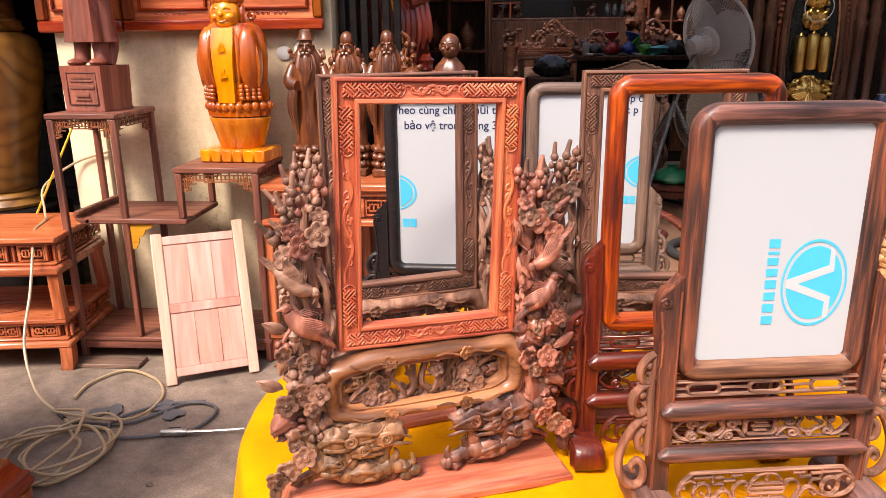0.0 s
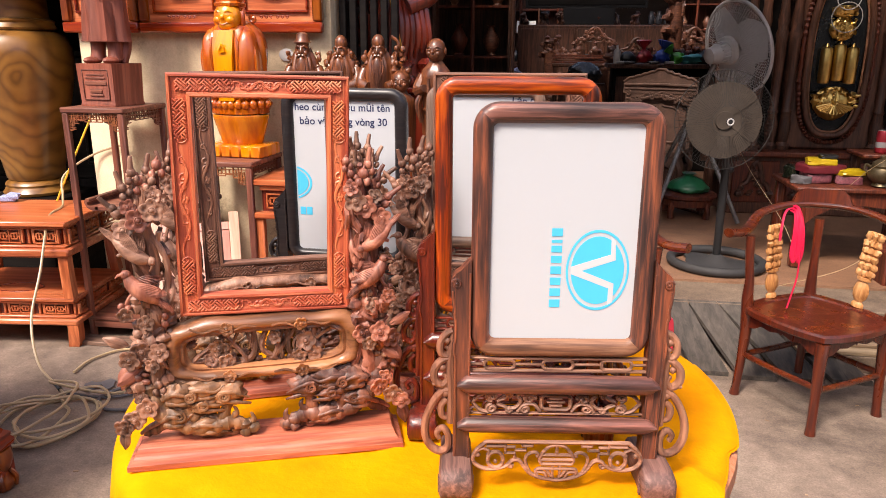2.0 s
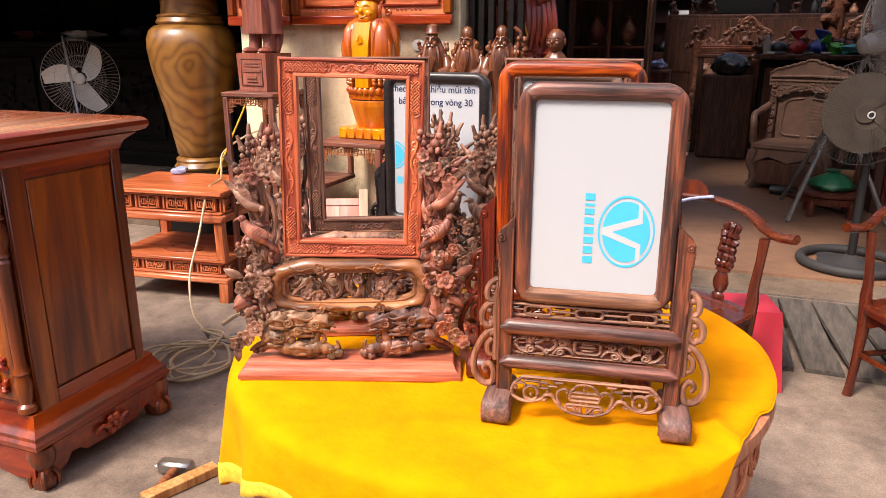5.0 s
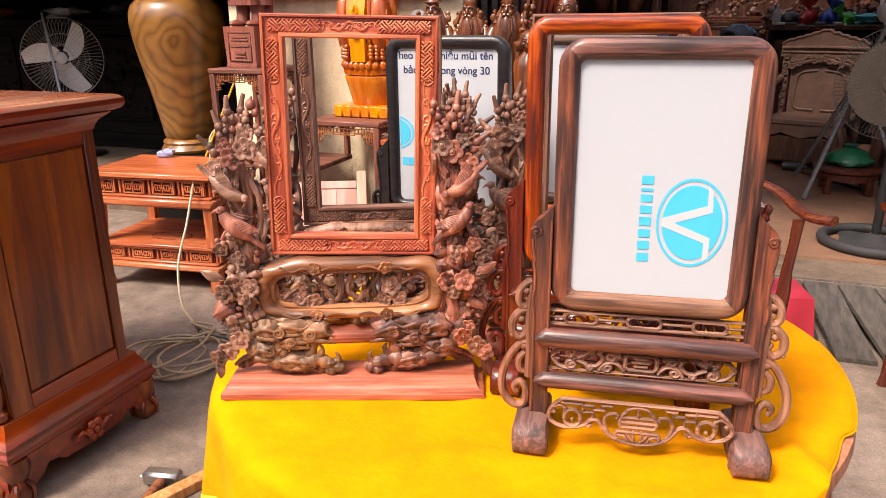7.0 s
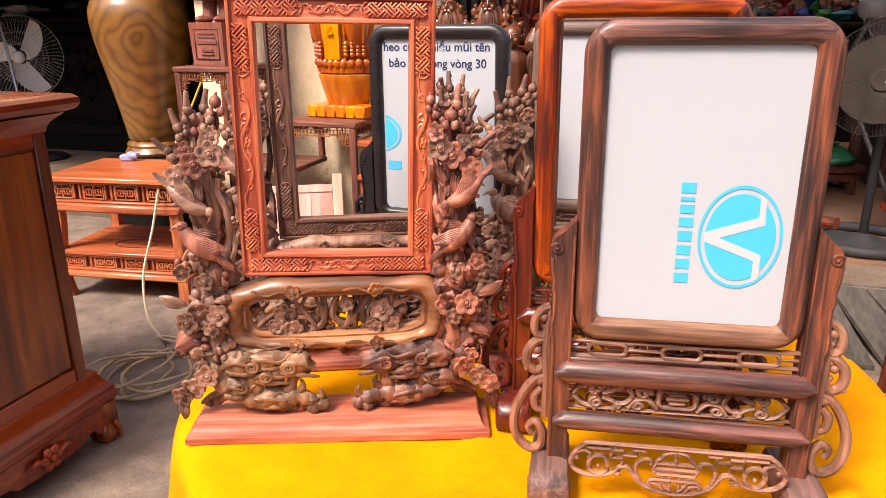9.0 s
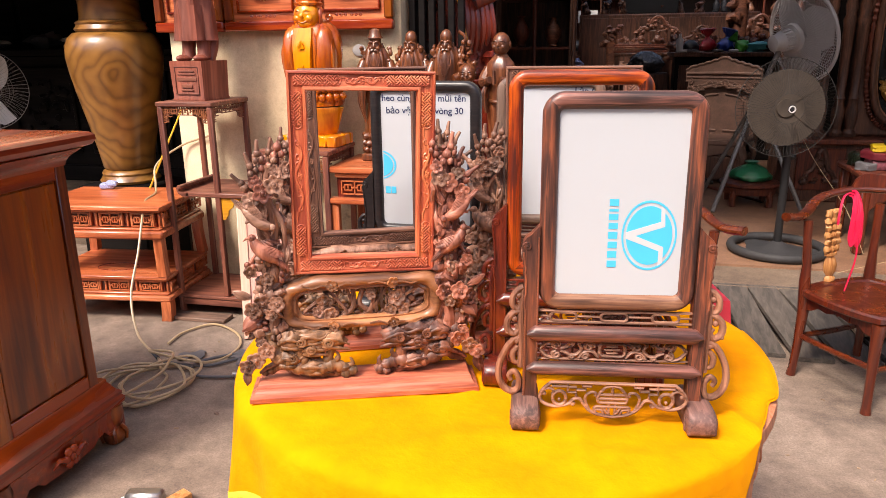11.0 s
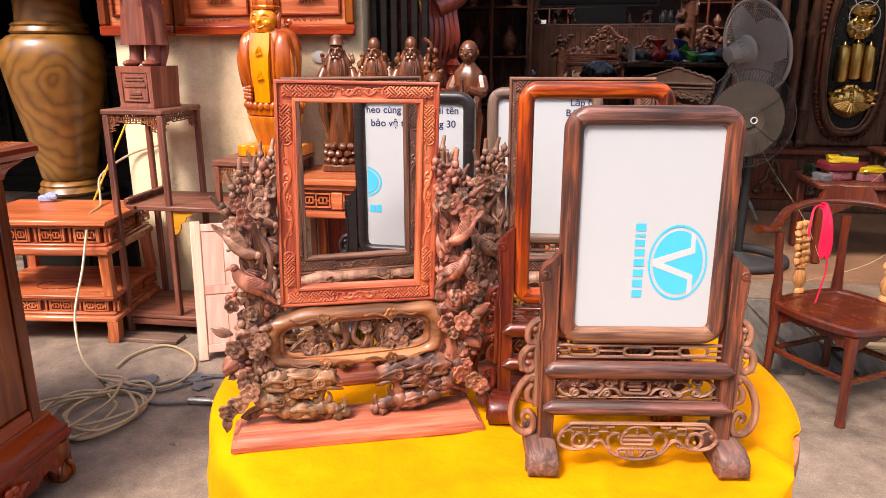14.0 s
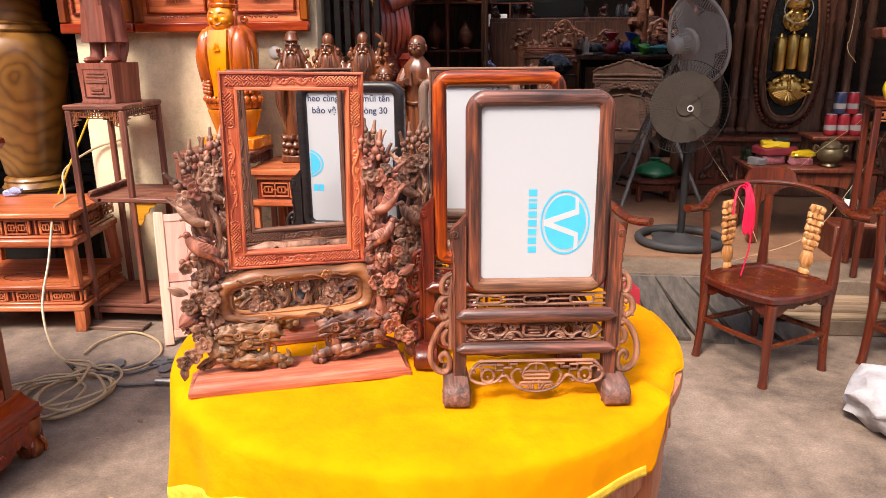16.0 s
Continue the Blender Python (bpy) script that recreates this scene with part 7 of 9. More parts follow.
bl.ball((0, -0.018, 0), (0.014, 0.012, 0.014), 8, 6)
for sx in (-1, 1):
    bl.tube(curve([(sx * 0.03, -0.012, 0.0), (sx * 0.06, -0.016, 0.015), (sx * 0.085, -0.012, -0.005)], 5), [0.012, 0.012, 0.011, 0.01, 0.009, 0.008, 0.007, 0.006, 0.005, 0.004, 0.003], 7)
part("carved_flower", bl, MAHOG_X, cb, "", Matrix.Translation((XR + 0.034, YF + 0.245, 0.10)) @ Matrix.Rotation(math.pi / 2, 4, "Z"))
for x in (XL - 0.03, XR + 0.008):
    for y in (YF - 0.035, YB + 0.03):
        ft = Shape()
        ft.lathe([(0.018, 0.001), (0.034, 0.003), (0.043, 0.022), (0.043, 0.04), (0.032, 0.056), (0.028, 0.07), (0.038, 0.09), (0.046, 0.12), (0.04, 0.152)], 20, Matrix.Translation((x, y, 0)))
        for k in range(5):
            a = 2 * math.pi * k / 5 + 0.4
            ft.tube(curve([(x + 0.03 * math.cos(a), y + 0.03 * math.sin(a), 0.07), (x + 0.047 * math.cos(a), y + 0.047 * math.sin(a), 0.045), (x + 0.043 * math.cos(a), y + 0.043 * math.sin(a), 0.012)], 4), 0.008, 6)
        part("claw_foot", ft, MAHOG_Z, cb)
for x in (XR - 0.035,):
    col = Shape().lathe([(0.02, 0.265), (0.03, 0.27), (0.03, 0.29), (0.02, 0.30), (0.026, 0.33), (0.03, 0.37), (0.022, 0.40), (0.029, 0.41), (0.022, 0.425), (0.019, 0.44), (0.021, 0.60), (0.023, 0.78), (0.027, 0.79), (0.021, 0.80), (0.027, 0.81), (0.021, 0.825), (0.028, 0.85), (0.03, 0.88), (0.02, 0.92), (0.028, 0.93), (0.02, 0.945), (0.026, 0.98), (0.03, 1.02), (0.024, 1.05), (0.032, 1.06), (0.032, 1.10)], 18)
    part("turned_column", col, MAHOG_Z, cb, "", Matrix.Translation((x, YF - 0.022, 0)))
fp = Shape()
fp.slab((XR - 0.45, YF - 0.016, 0.29), (XR - 0.075, YF, 1.08), 0.004)
part("front_door", fp, MAHOG_Z, cb)
cv = Shape()
rr = random.Random(4)
for k in range(26):
    x, z = XR - rr.uniform(0.10, 0.20), 0.33 + 0.027 * k
    cv.ball((x, YF - 0.02, z), (rr.uniform(0.012, 0.026), 0.014, rr.uniform(0.010, 0.022)), 8, 6, lump=0.6)
cv.tube(curve([(XR - 0.14, YF - 0.02, 0.32), (XR - 0.18, YF - 0.024, 0.5), (XR - 0.12, YF - 0.024, 0.7), (XR - 0.17, YF - 0.02, 0.9), (XR - 0.14, YF - 0.02, 1.05)], 6), 0.011, 7)
part("carved_front", cv, MAHOG_X, cb, "carved flowers and bird on the front")

# ---- hoses, tools and scraps on the floor ----
rr = random.Random(12)
hs = Shape()
pts = [(-1.80, 3.58, 0.96), (-1.99, 3.57, 0.90), (-2.10, 3.45, 0.80), (-2.06, 3.36, 0.70), (-2.02, 3.29, 0.662), (-1.97, 3.12, 0.652), (-1.90, 2.985, 0.60), (-1.86, 2.86, 0.44), (-1.83, 2.72, 0.25), (-1.72, 2.59, 0.10), (-1.58, 2.51, 0.040), (-1.50, 2.45, 0.02)]
for k in range(58):
    a = 2.2 + k * 0.66
    r = 0.17 + 0.05 * math.sin(k * 0.9) + 0.02 * rr.uniform(-1, 1)
    pts.append((-1.45 + 0.95 * r * math.cos(a) + 0.05 * math.sin(k * 0.21), 2.25 + 1.15 * r * math.sin(a) + 0.02 * math.cos(k * 0.33), 0.010 + 0.012 * (k // 10) + 0.006 * rr.random()))
pts += [(-1.30, 2.5, 0.03), (-1.25, 2.70, 0.012), (-1.34, 2.88, 0.012), (-1.54, 2.985, 0.012), (-1.64, 2.85, 0.012), (-1.635, 2.70, 0.012)]
hs.tube(curve(pts, 7), 0.0062, 7)
solid("air_hose", hs, HOSE, pose(0, 0, 0), "long cream rubber air hose lying in loose coils", "hose")
hs = Shape().tube(curve([(-1.55, 2.50, 0.012), (-1.30, 2.50, 0.012), (-1.12, 2.68, 0.012), (-0.98, 2.64, 0.012), (-1.00, 2.48, 0.012), (-1.15, 2.41, 0.012), (-1.30, 2.40, 0.012), (-1.36, 2.52, 0.012), (-1.22, 2.66, 0.012), (-1.05, 2.70, 0.012)], 8), 0.007, 7)
solid("air_hose", hs, GREY_SCRAP, pose(0, 0, 0), "dull grey air hose looped on the concrete", "hose")
ag = thing("air_gun", pose(-1.02, 2.435, 0.018, 0, 0, 5), "steel air nozzle lying on the floor", "air gun")
part("grip", Shape().tube([(-0.10, 0, 0), (-0.03, 0, 0), (0.0, 0, 0)], [0.014, 0.016, 0.012], 10), STEEL, ag)
part("nozzle", Shape().tube([(0.0, 0, 0), (0.10, 0, 0.002), (0.22, 0.01, 0.004)], [0.009, 0.007, 0.004], 8), STEEL, ag)
part("trigger", Shape().box(-0.05, 0.012, 0.012, 0.05, 0.008, 0.008, 0.002), BLACK_PLASTIC, ag)
hc = Shape().tube([(-1.60, 2.523, 0.046), (-1.58, 2.51, 0.040), (-1.55, 2.49, 0.032)], 0.0095, 9)
solid("hose_joint", hc, BLACK_PLASTIC, pose(0, 0, 0), "black joint on the cream hose", "hose joint")
yc = Shape().tube(curve([(-1.86, 3.40, 1.13), (-1.93, 3.39, 1.0), (-2.03, 3.40, 0.84), (-2.11, 3.42, 0.72), (-2.15, 3.43, 0.660)], 8), 0.0055, 7)
solid("yellow_cable", yc, CABLE_Y, pose(0, 0, 0), "yellow cable hanging over the vase table", "cable")
for x, y, r, sx, sy in ((-1.44, 2.60, 25, 0.13, 0.10), (-1.18, 2.62, -40, 0.17, 0.09)):
    q = Shape()
    rings = []
    for i in range(6):
        u = i / 5 - 0.5
        rings.append([(u * sx, v * sy * (0.75 + 0.4 * math.sin(i * 1.9)), 0.004 + 0.02 * abs(noise.noise(Vector((u * 5, v * 5, r)))) + (0.003 if w else 0)) for v, w in ((-0.5, 0), (0, 0), (0.5, 0), (0.5, 1), (0, 1), (-0.5, 1))])
    q.loft(rings)
    solid("sandpaper_scrap", q, GREY_SCRAP, pose(x, y, 0, 0, 0, r), "torn grey sandpaper scrap on concrete", "scrap", "sandpaper scraps")
solid("floor_board", Shape().slab((-1.83, 3.02, 0.001), (-1.50, 3.12, 0.022), 0.003), GREY_X, pose(0, 0, 0), "dusty grey-brown board on the floor", "board")
hm = thing("hammer", pose(-0.935, 1.505, 0.002, 0, 0, 12), "worn steel sledge hammer with a brown handle", "hammer")
part("hammer_head", Shape().box(0, 0, 0.025, 0.125, 0.05, 0.048, 0.010), STEEL, hm)
part("handle", Shape().tube([(0.005, -0.02, 0.022), (0.0, -0.12, 0.018), (-0.02, -0.30, 0.016)], [0.017, 0.015, 0.017], 10), FRET_M, hm)
solid("wood_offcut", Shape().box(0, 0, 0.018, 0.05, 0.26, 0.034, 0.003), PALE_SPLAT, pose(-0.86, 1.44, 0.001, 0, 0, -24), "planed wooden offcut stick on the floor", "offcut")
for i in range(14):
    q = Shape().ball((0, 0, 0.004), (rr.uniform(0.006, 0.016), rr.uniform(0.005, 0.010), 0.005), 6, 4, lump=0.5)
    solid("wood_chip", q, rr.choice((PAPER, RAW_EDGE, GREY_X)), pose(rr.uniform(-1.2, -0.3), rr.uniform(0.9, 2.2), 0.001, 0, 0, rr.uniform(0, 180)), "small pale wood chip on the concrete", "wood chip", "wood chips")

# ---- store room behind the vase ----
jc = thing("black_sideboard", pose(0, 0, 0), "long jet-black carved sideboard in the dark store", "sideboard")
part("body", Shape().slab((-8.2, 5.3, 0.30), (-2.55, 5.9, 1.40), 0.01), SHADE_JET, jc)
part("top_board", Shape().slab((-8.3, 5.22, 1.40), (-2.45, 5.95, 1.455), 0.012), SHADE_JET, jc)
part("plinth", Shape().slab((-8.25, 5.26, 0.301), (-2.5, 5.92, 0.44), 0.01), SHADE_JET, jc)
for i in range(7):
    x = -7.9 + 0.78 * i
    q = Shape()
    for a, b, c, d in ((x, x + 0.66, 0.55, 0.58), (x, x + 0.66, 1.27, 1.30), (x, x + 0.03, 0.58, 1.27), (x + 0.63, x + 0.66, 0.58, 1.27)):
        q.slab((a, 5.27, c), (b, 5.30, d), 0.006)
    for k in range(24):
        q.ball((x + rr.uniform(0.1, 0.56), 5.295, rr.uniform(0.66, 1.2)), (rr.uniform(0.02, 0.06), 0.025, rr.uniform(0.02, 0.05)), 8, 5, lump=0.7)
    part("carved_panel", q, SHADE_JET, jc)
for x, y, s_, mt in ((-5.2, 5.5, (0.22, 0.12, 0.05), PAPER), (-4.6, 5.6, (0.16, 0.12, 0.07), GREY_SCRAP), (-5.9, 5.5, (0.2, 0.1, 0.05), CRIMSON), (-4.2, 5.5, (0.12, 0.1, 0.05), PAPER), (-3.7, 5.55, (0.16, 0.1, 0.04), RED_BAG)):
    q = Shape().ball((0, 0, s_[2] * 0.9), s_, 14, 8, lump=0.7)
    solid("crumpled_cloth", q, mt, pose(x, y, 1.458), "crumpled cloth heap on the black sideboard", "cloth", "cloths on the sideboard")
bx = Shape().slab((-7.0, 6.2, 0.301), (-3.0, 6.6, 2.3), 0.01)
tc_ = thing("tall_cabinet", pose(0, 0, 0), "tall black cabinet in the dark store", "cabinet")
part("body", bx, SHADE_JET, tc_)
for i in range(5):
    part("door", Shape().slab((-6.95 + 0.79 * i, 6.17, 0.4), (-6.22 + 0.79 * i, 6.20, 2.2), 0.01), SHADE_JET, tc_)


def fan_cage(r, d, n, wire=0.0016, rings=(1.0, 0.6, 0.32), twist=0.12):
    """A domed wire guard: rim rings and bowed spokes; the axis is y, front at -y."""
    s = Shape()
    for q in rings:
        for sg in (-1, 1) if q < 1 else (1,):
            yy = sg * d * math.cos(q * math.pi / 2) ** 0.6 if q < 1 else 0
            s.tube([(r * q * math.cos(a), yy, r * q * math.sin(a)) for a in [2 * math.pi * i / 40 for i in range(41)]], wire * (2.2 if q == 1 else 1), 5)
    for i in range(n):
        a = 2 * math.pi * i / n
        for sg in (-1, 1):
            s.tube([(r * q * math.cos(a + twist * (1 - q)), sg * d * math.cos(q * math.pi / 2) ** 0.6, r * q * math.sin(a + twist * (1 - q))) for q in (0.3, 0.6, 0.85, 1.0)], wire, 3)
    return s


def fan_blade(r, a0, y=0.0, wide=1.0, pitch=0.03):
    s = Shape()
    rings = []
    for i in range(9):
        t = i / 8
        q = r * (0.18 + 0.82 * t)
        w = wide * r * (0.16 + 0.30 * math.sin(math.pi * (0.15 + 0.75 * t)))
        row = []
        for u, e in ((-1, 0.002), (-0.3, 0.002), (0.4, 0.002), (1, 0.002), (1, -0.002), (0.4, -0.002), (-0.3, -0.002), (-1, -0.002)):
            a = a0 + 0.55 * t + u * w / (2 * q)
            row.append((q * math.cos(a), y + e + u * pitch + pitch * 0.33 * math.cos(u * 2), q * math.sin(a)))
        rings.append(row)
    s.loft(rings)
    return s


def sector_blade(r, a0, span, pitch):
    """A broad flat blade whose outer edge follows the guard."""
    rings = []
    for i in range(8):
        t = i / 7
        q = r * (0.16 + 0.84 * t)
        half = 0.5 * span * (1 - 0.10 * max(0.0, (t - 0.8) / 0.2) ** 2)
        us = (-1, -0.6, -0.2, 0.2, 0.6, 1)
        row = [(q * math.cos(a0 + u * half), u * pitch + 0.0012, q * math.sin(a0 + u * half)) for u in us]
        row += [(q * math.cos(a0 + u * half), u * pitch - 0.0012, q * math.sin(a0 + u * half)) for u in reversed(us)]
        rings.append(row)
    return Shape().loft(rings)


fl = thing("standing_fan", pose(-4.53, 4.75, 0.30, 0, 0, 30), "white-bladed standing fan with clear guard in the store", "fan")
part("pole", Shape().tube([(0, 0.1, 0.0), (0, 0.1, 0.83)], 0.018, 10), BLACK_PLASTIC, fl)
part("foot", Shape().lathe([(0.2, 0.0), (0.22, 0.01), (0.2, 0.03), (0.05, 0.05)], 28, Matrix.Translation((0, 0.1, 0))), BLACK_PLASTIC, fl)
for k in range(3):
    part("blade", fan_blade(0.31, k * 2.094 + 0.5, 0, 1.2), WHITE_PLASTIC, fl, "", Matrix.Translation((0, 0, 0.84)))
part("hub", Shape().ball((0, -0.03, 0.84), (0.05, 0.03, 0.05), 14, 8), WHITE_PLASTIC, fl)
part("guard", fan_cage(0.325, 0.08, 60, 0.0012), PALE_GREY, fl, "", Matrix.Translation((0, 0, 0.84)))
part("motor", Shape().tube([(0, 0.04, 0.84), (0, 0.2, 0.84)], [0.07, 0.05], 14), BLACK_PLASTIC, fl)
solid("leaning_pole", Shape().tube([(-4.62, 4.7, 1.50), (-4.35, 4.55, 0.305)], 0.012, 8), STEEL, pose(0, 0, 0), "thin steel pole leaning in the store", "pole")

ch_ = Shape()
rc = random.Random(77)
for k in range(70):
    x, y = rc.uniform(-1.7, 2.2), rc.uniform(1.2, 3.1)
    ch_.box(0, 0, 0, rc.uniform(0.004, 0.018), rc.uniform(0.003, 0.008), 0.0016, 0, pose(x, y, 0.0012, 0, 0, rc.uniform(0, 180)))
tagged(new("wood_chips", ch_.mesh("wood_chips", BOARD_M)), "tiny pale wood chips strewn on the concrete", "wood chips", "", "stuff")

# ---- plank ramp before the hall ----
rp = thing("plank_ramp", pose(0, 0, 0), "ramp of weathered dark grey planks up to the step", "ramp")
for i in range(9):
    x0 = 0.35 + 0.155 * i
    lean = 0.025 * max(0, i - 3)
    q = Shape()
    q.loft([[(x0 + lean * (1 - t) * 2, y, z), (x0 + 0.149 + lean * (1 - t) * 2.2, y, z), (x0 + 0.149 + lean * (1 - t) * 2.2, y, z + 0.022), (x0 + lean * (1 - t) * 2, y, z + 0.022)] for t, y, z in ((0, 3.14 + 0.012 * (i % 3), 0.001), (1, 3.75, 0.150))])
    part("plank", q, PLANK_M, rp)
bw = Shape().slab((1.92, 3.30, 0.001), (2.6, 3.70, 0.085), 0.006)
solid("low_step", bw, STEP_M, pose(0, 0, 0), "low pale concrete step beside the ramp", "step")
for z, y in ((0.0855, 3.36), (0.0855, 3.48), (0.104, 3.42), (0.104, 3.55)):
    solid("loose_board", Shape().slab((1.72 + 0.1 * (y > 3.45), y - 0.055, z), (2.40 + 0.1 * (z > 0.1), y + 0.055, z + 0.018), 0.003), BOARD_M, pose(0, 0, 0, 0, 0, 0), "dusty loose board on the low step", "board", "loose boards")


# ---- corner armchairs ----
def squat(shape):
    """Lowers what stands above the seat."""
    shape.v = [(x, y, z if z < 0.42 else 0.42 + (z - 0.42) * 0.89) for x, y, z in shape.v]
    return shape


def corner_chair(m, label, splat_mat, splat_label=""):
    """A roundabout chair: square seat set cornerwise, horseshoe arm rail, carved splats."""
    ch = thing("corner_chair", m, label, "chair", "corner armchairs")
    h = 0.295
    se = Shape()
    o = []
    for i in range(32):
        c, d = math.cos(2 * math.pi * i / 32), math.sin(2 * math.pi * i / 32)
        q = (h + 0.022) / (abs(c) ** 1.28 + abs(d) ** 1.28) ** (1 / 1.28)
        o.append((q * c, q * d))
    se.loft([[(x * q, y * q, z) for x, y in o] for q, z in ((0.97, 0.385), (1.0, 0.392), (1.0, 0.412), (0.96, 0.420), (0.80, 0.420), (0.78, 0.413), (0.02, 0.411))])
    part("seat", se, CHAIR_M, ch, "", angle=30)
    for a, b in ((0, 1), (1, 2), (2, 3), (3, 0)):
        P = [(0, -h), (h, 0), (0, h), (-h, 0)]
        (x0, y0), (x1, y1) = P[a], P[b]
        L = math.hypot(x1 - x0, y1 - y0)
        out = [(0.02, 0.385), (0.02, 0.325), (0.06, 0.330), (0.10, 0.352), (0.15, 0.345), (0.20, 0.358), (L / 2, 0.350), (L - 0.20, 0.358), (L - 0.15, 0.345), (L - 0.10, 0.352), (L - 0.06, 0.330), (L - 0.02, 0.325), (L - 0.02, 0.385)]
        part("seat_apron", Shape().plate(out, -0.008, 0.008), CHAIR_M, ch, "", Matrix.Translation((x0, y0, 0)) @ Matrix.Rotation(math.atan2(y1 - y0, x1 - x0), 4, "Z"))
    for x, y, top in ((0, -h, 0.385), (h, 0, 0.76), (0, h, 0.80), (-h, 0, 0.76)):
        lg = Shape()
        ux, uy = (x / h, y / h)
        prof = ((0.001, 0.024, 0.012), (0.04, 0.020, 0.008), (0.16, 0.021, 0.0), (0.30, 0.026, -0.006), (0.385, 0.030, -0.004))
        rings = [[(x + ux * off + r * math.cos(a), y + uy * off + r * math.sin(a), z) for a in [2 * math.pi * i / 12 for i in range(12)]] for z, r, off in prof]
        if top > 0.5:
            rings += [[(x + ux * off + r * math.cos(a), y + uy * off + r * math.sin(a), z) for a in [2 * math.pi * i / 12 for i in range(12)]] for z, r, off in ((0.46, 0.026, 0.004), (0.54, 0.021, 0.004), (0.66, 0.019, 0.016), (top, 0.022, 0.022))]
        lg.loft(rings)
        part("leg", squat(lg), CHAIR_M, ch)
    for a, b, z in (((0, -h), (h, 0), 0.185), ((0, -h), (-h, 0), 0.195), ((h, 0), (0, h), 0.19), ((-h, 0), (0, h), 0.19)):
        part("stretcher", Shape().tube([(*a, z), ((a[0] + b[0]) / 2, (a[1] + b[1]) / 2, z - 0.004), (*b, z)], 0.0105, 8, 1.3), CHAIR_TOP, ch)
    rail = curve([(-0.415, -0.085, 0.785), (-0.36, -0.03, 0.780), (-0.325, 0.05, 0.790), (-0.27, 0.20, 0.835), (-0.14, 0.315, 0.862), (0, 0.345, 0.866), (0.14, 0.315, 0.862), (0.27, 0.20, 0.835), (0.325, 0.05, 0.790), (0.36, -0.03, 0.780), (0.415, -0.085, 0.785)], 6)
    n = len(rail)
    part("arm_rail", squat(Shape().tube(rail, [0.030 - 0.006 * math.sin(math.pi * i / (n - 1)) for i in range(n)], 12, 0.72, nrm=(0, 0, 1))), CHAIR_TOP, ch)
    cr = Shape()
    rings = []
    for i in range(13):
        u = i / 6 - 1
        a = u * 0.46
        x, y = 0.30 * math.sin(a), 0.03 + 0.315 * math.cos(a)
        top = 0.868 + 0.078 * (1 - abs(u) ** 5) * (0.90 + 0.10 * (1 - math.cos(3.2 * u)))
        rings.append([(x * 0.96, y * 0.96, 0.868), (x * 1.04, y * 1.04, 0.868), (x * 1.05, y * 1.05, top), (x * 0.98, y * 0.98, top + 0.004)])
    cr.loft(rings)
    part("crest", squat(cr), CHAIR_M, ch)
    for sx in (-1, 1):
        sp = Shape()
        sp.lathe([(0.012, 0.0), (0.03, 0.004), (0.03, 0.018), (0.018, 0.03), (0.034, 0.055), (0.038, 0.085), (0.03, 0.115), (0.02, 0.135), (0.034, 0.14), (0.034, 0.155)], 14, fold=lambda a, z: 1 - 0.35 * abs(math.sin(a)))
        for r_ in range(6):
            for c_ in range(3):
                sp.ball((-0.026 + 0.026 * c_ + 0.004 * (r_ % 2), -0.004, 0.175 + 0.036 * r_), (0.018, 0.015, 0.021), 8, 5, lump=0.5)
        sp.box(0, 0.004, 0.265, 0.06, 0.016, 0.22, 0.004)
        th = sx * 52
        part("splat", sp, splat_mat, ch, splat_label, Matrix.Translation((sx * 0.185, 0.155, 0.420)) @ Matrix.Rotation(radians(-th * 0.75), 4, "Z") @ Matrix.Rotation(radians(sx * 6), 4, "Y") @ Matrix.Diagonal((1, 1, 0.89, 1)))
    return ch


corner_chair(pose(1.642, 2.932, 0, 0, 0, -12) @ Matrix.Diagonal((0.905, 0.905, 1, 1)), "dark mahogany corner armchair with two pale carved splats", PALE_SPLAT, "pale unfinished carved splat")
corner_chair(pose(0.650, 2.68, 0, 0, 0, 8) @ Matrix.Diagonal((0.95, 0.95, 1, 1)), "dark mahogany corner armchair with dark carved splats", CHAIR_M)
corner_chair(pose(2.407, 2.895, 0, 0, 0, -14) @ Matrix.Diagonal((0.95, 0.95, 1, 1)), "dark mahogany corner armchair beside the white sack", CHAIR_M)
rb = thing("ribbon", pose(1.628, 2.900, 0, 0, 0, 4) @ Matrix.Diagonal((0.93, 0.93, 1, 1)), "hot pink ribbon bundle hanging on the chair rail", "ribbon")
loop = curve([(-0.085, 0.20, 0.885), (-0.080, 0.155, 0.875), (-0.085, 0.13, 0.80), (-0.092, 0.12, 0.70), (-0.080, 0.115, 0.655), (-0.066, 0.12, 0.70), (-0.068, 0.13, 0.80), (-0.072, 0.17, 0.875), (-0.075, 0.21, 0.885)], 6)
for dx in (-0.008, -0.002, 0.004, 0.011, 0.017):
    part("ribbon_loop", squat(Shape().tube([(p.x + dx, p.y - 0.012 + dx * 0.2, p.z + 0.008 - abs(dx - 0.004) * 1.8) for p in loop], 0.0062, 6, 0.7)), PINK_SILK, rb)
part("ribbon_tail", squat(Shape().tube(curve([(-0.06, 0.11, 0.70), (-0.065, 0.09, 0.58), (-0.085, 0.08, 0.48), (-0.10, 0.07, 0.424)], 5), 0.007, 6, 0.5)), PINK_SILK, rb)
part("ribbon_band", squat(Shape().tube(curve([(-0.07, 0.20, 0.885), (-0.12, 0.17, 0.87), (-0.145, 0.13, 0.80), (-0.15, 0.12, 0.74)], 5), 0.006, 6, 0.5)), PINK_SILK, rb)
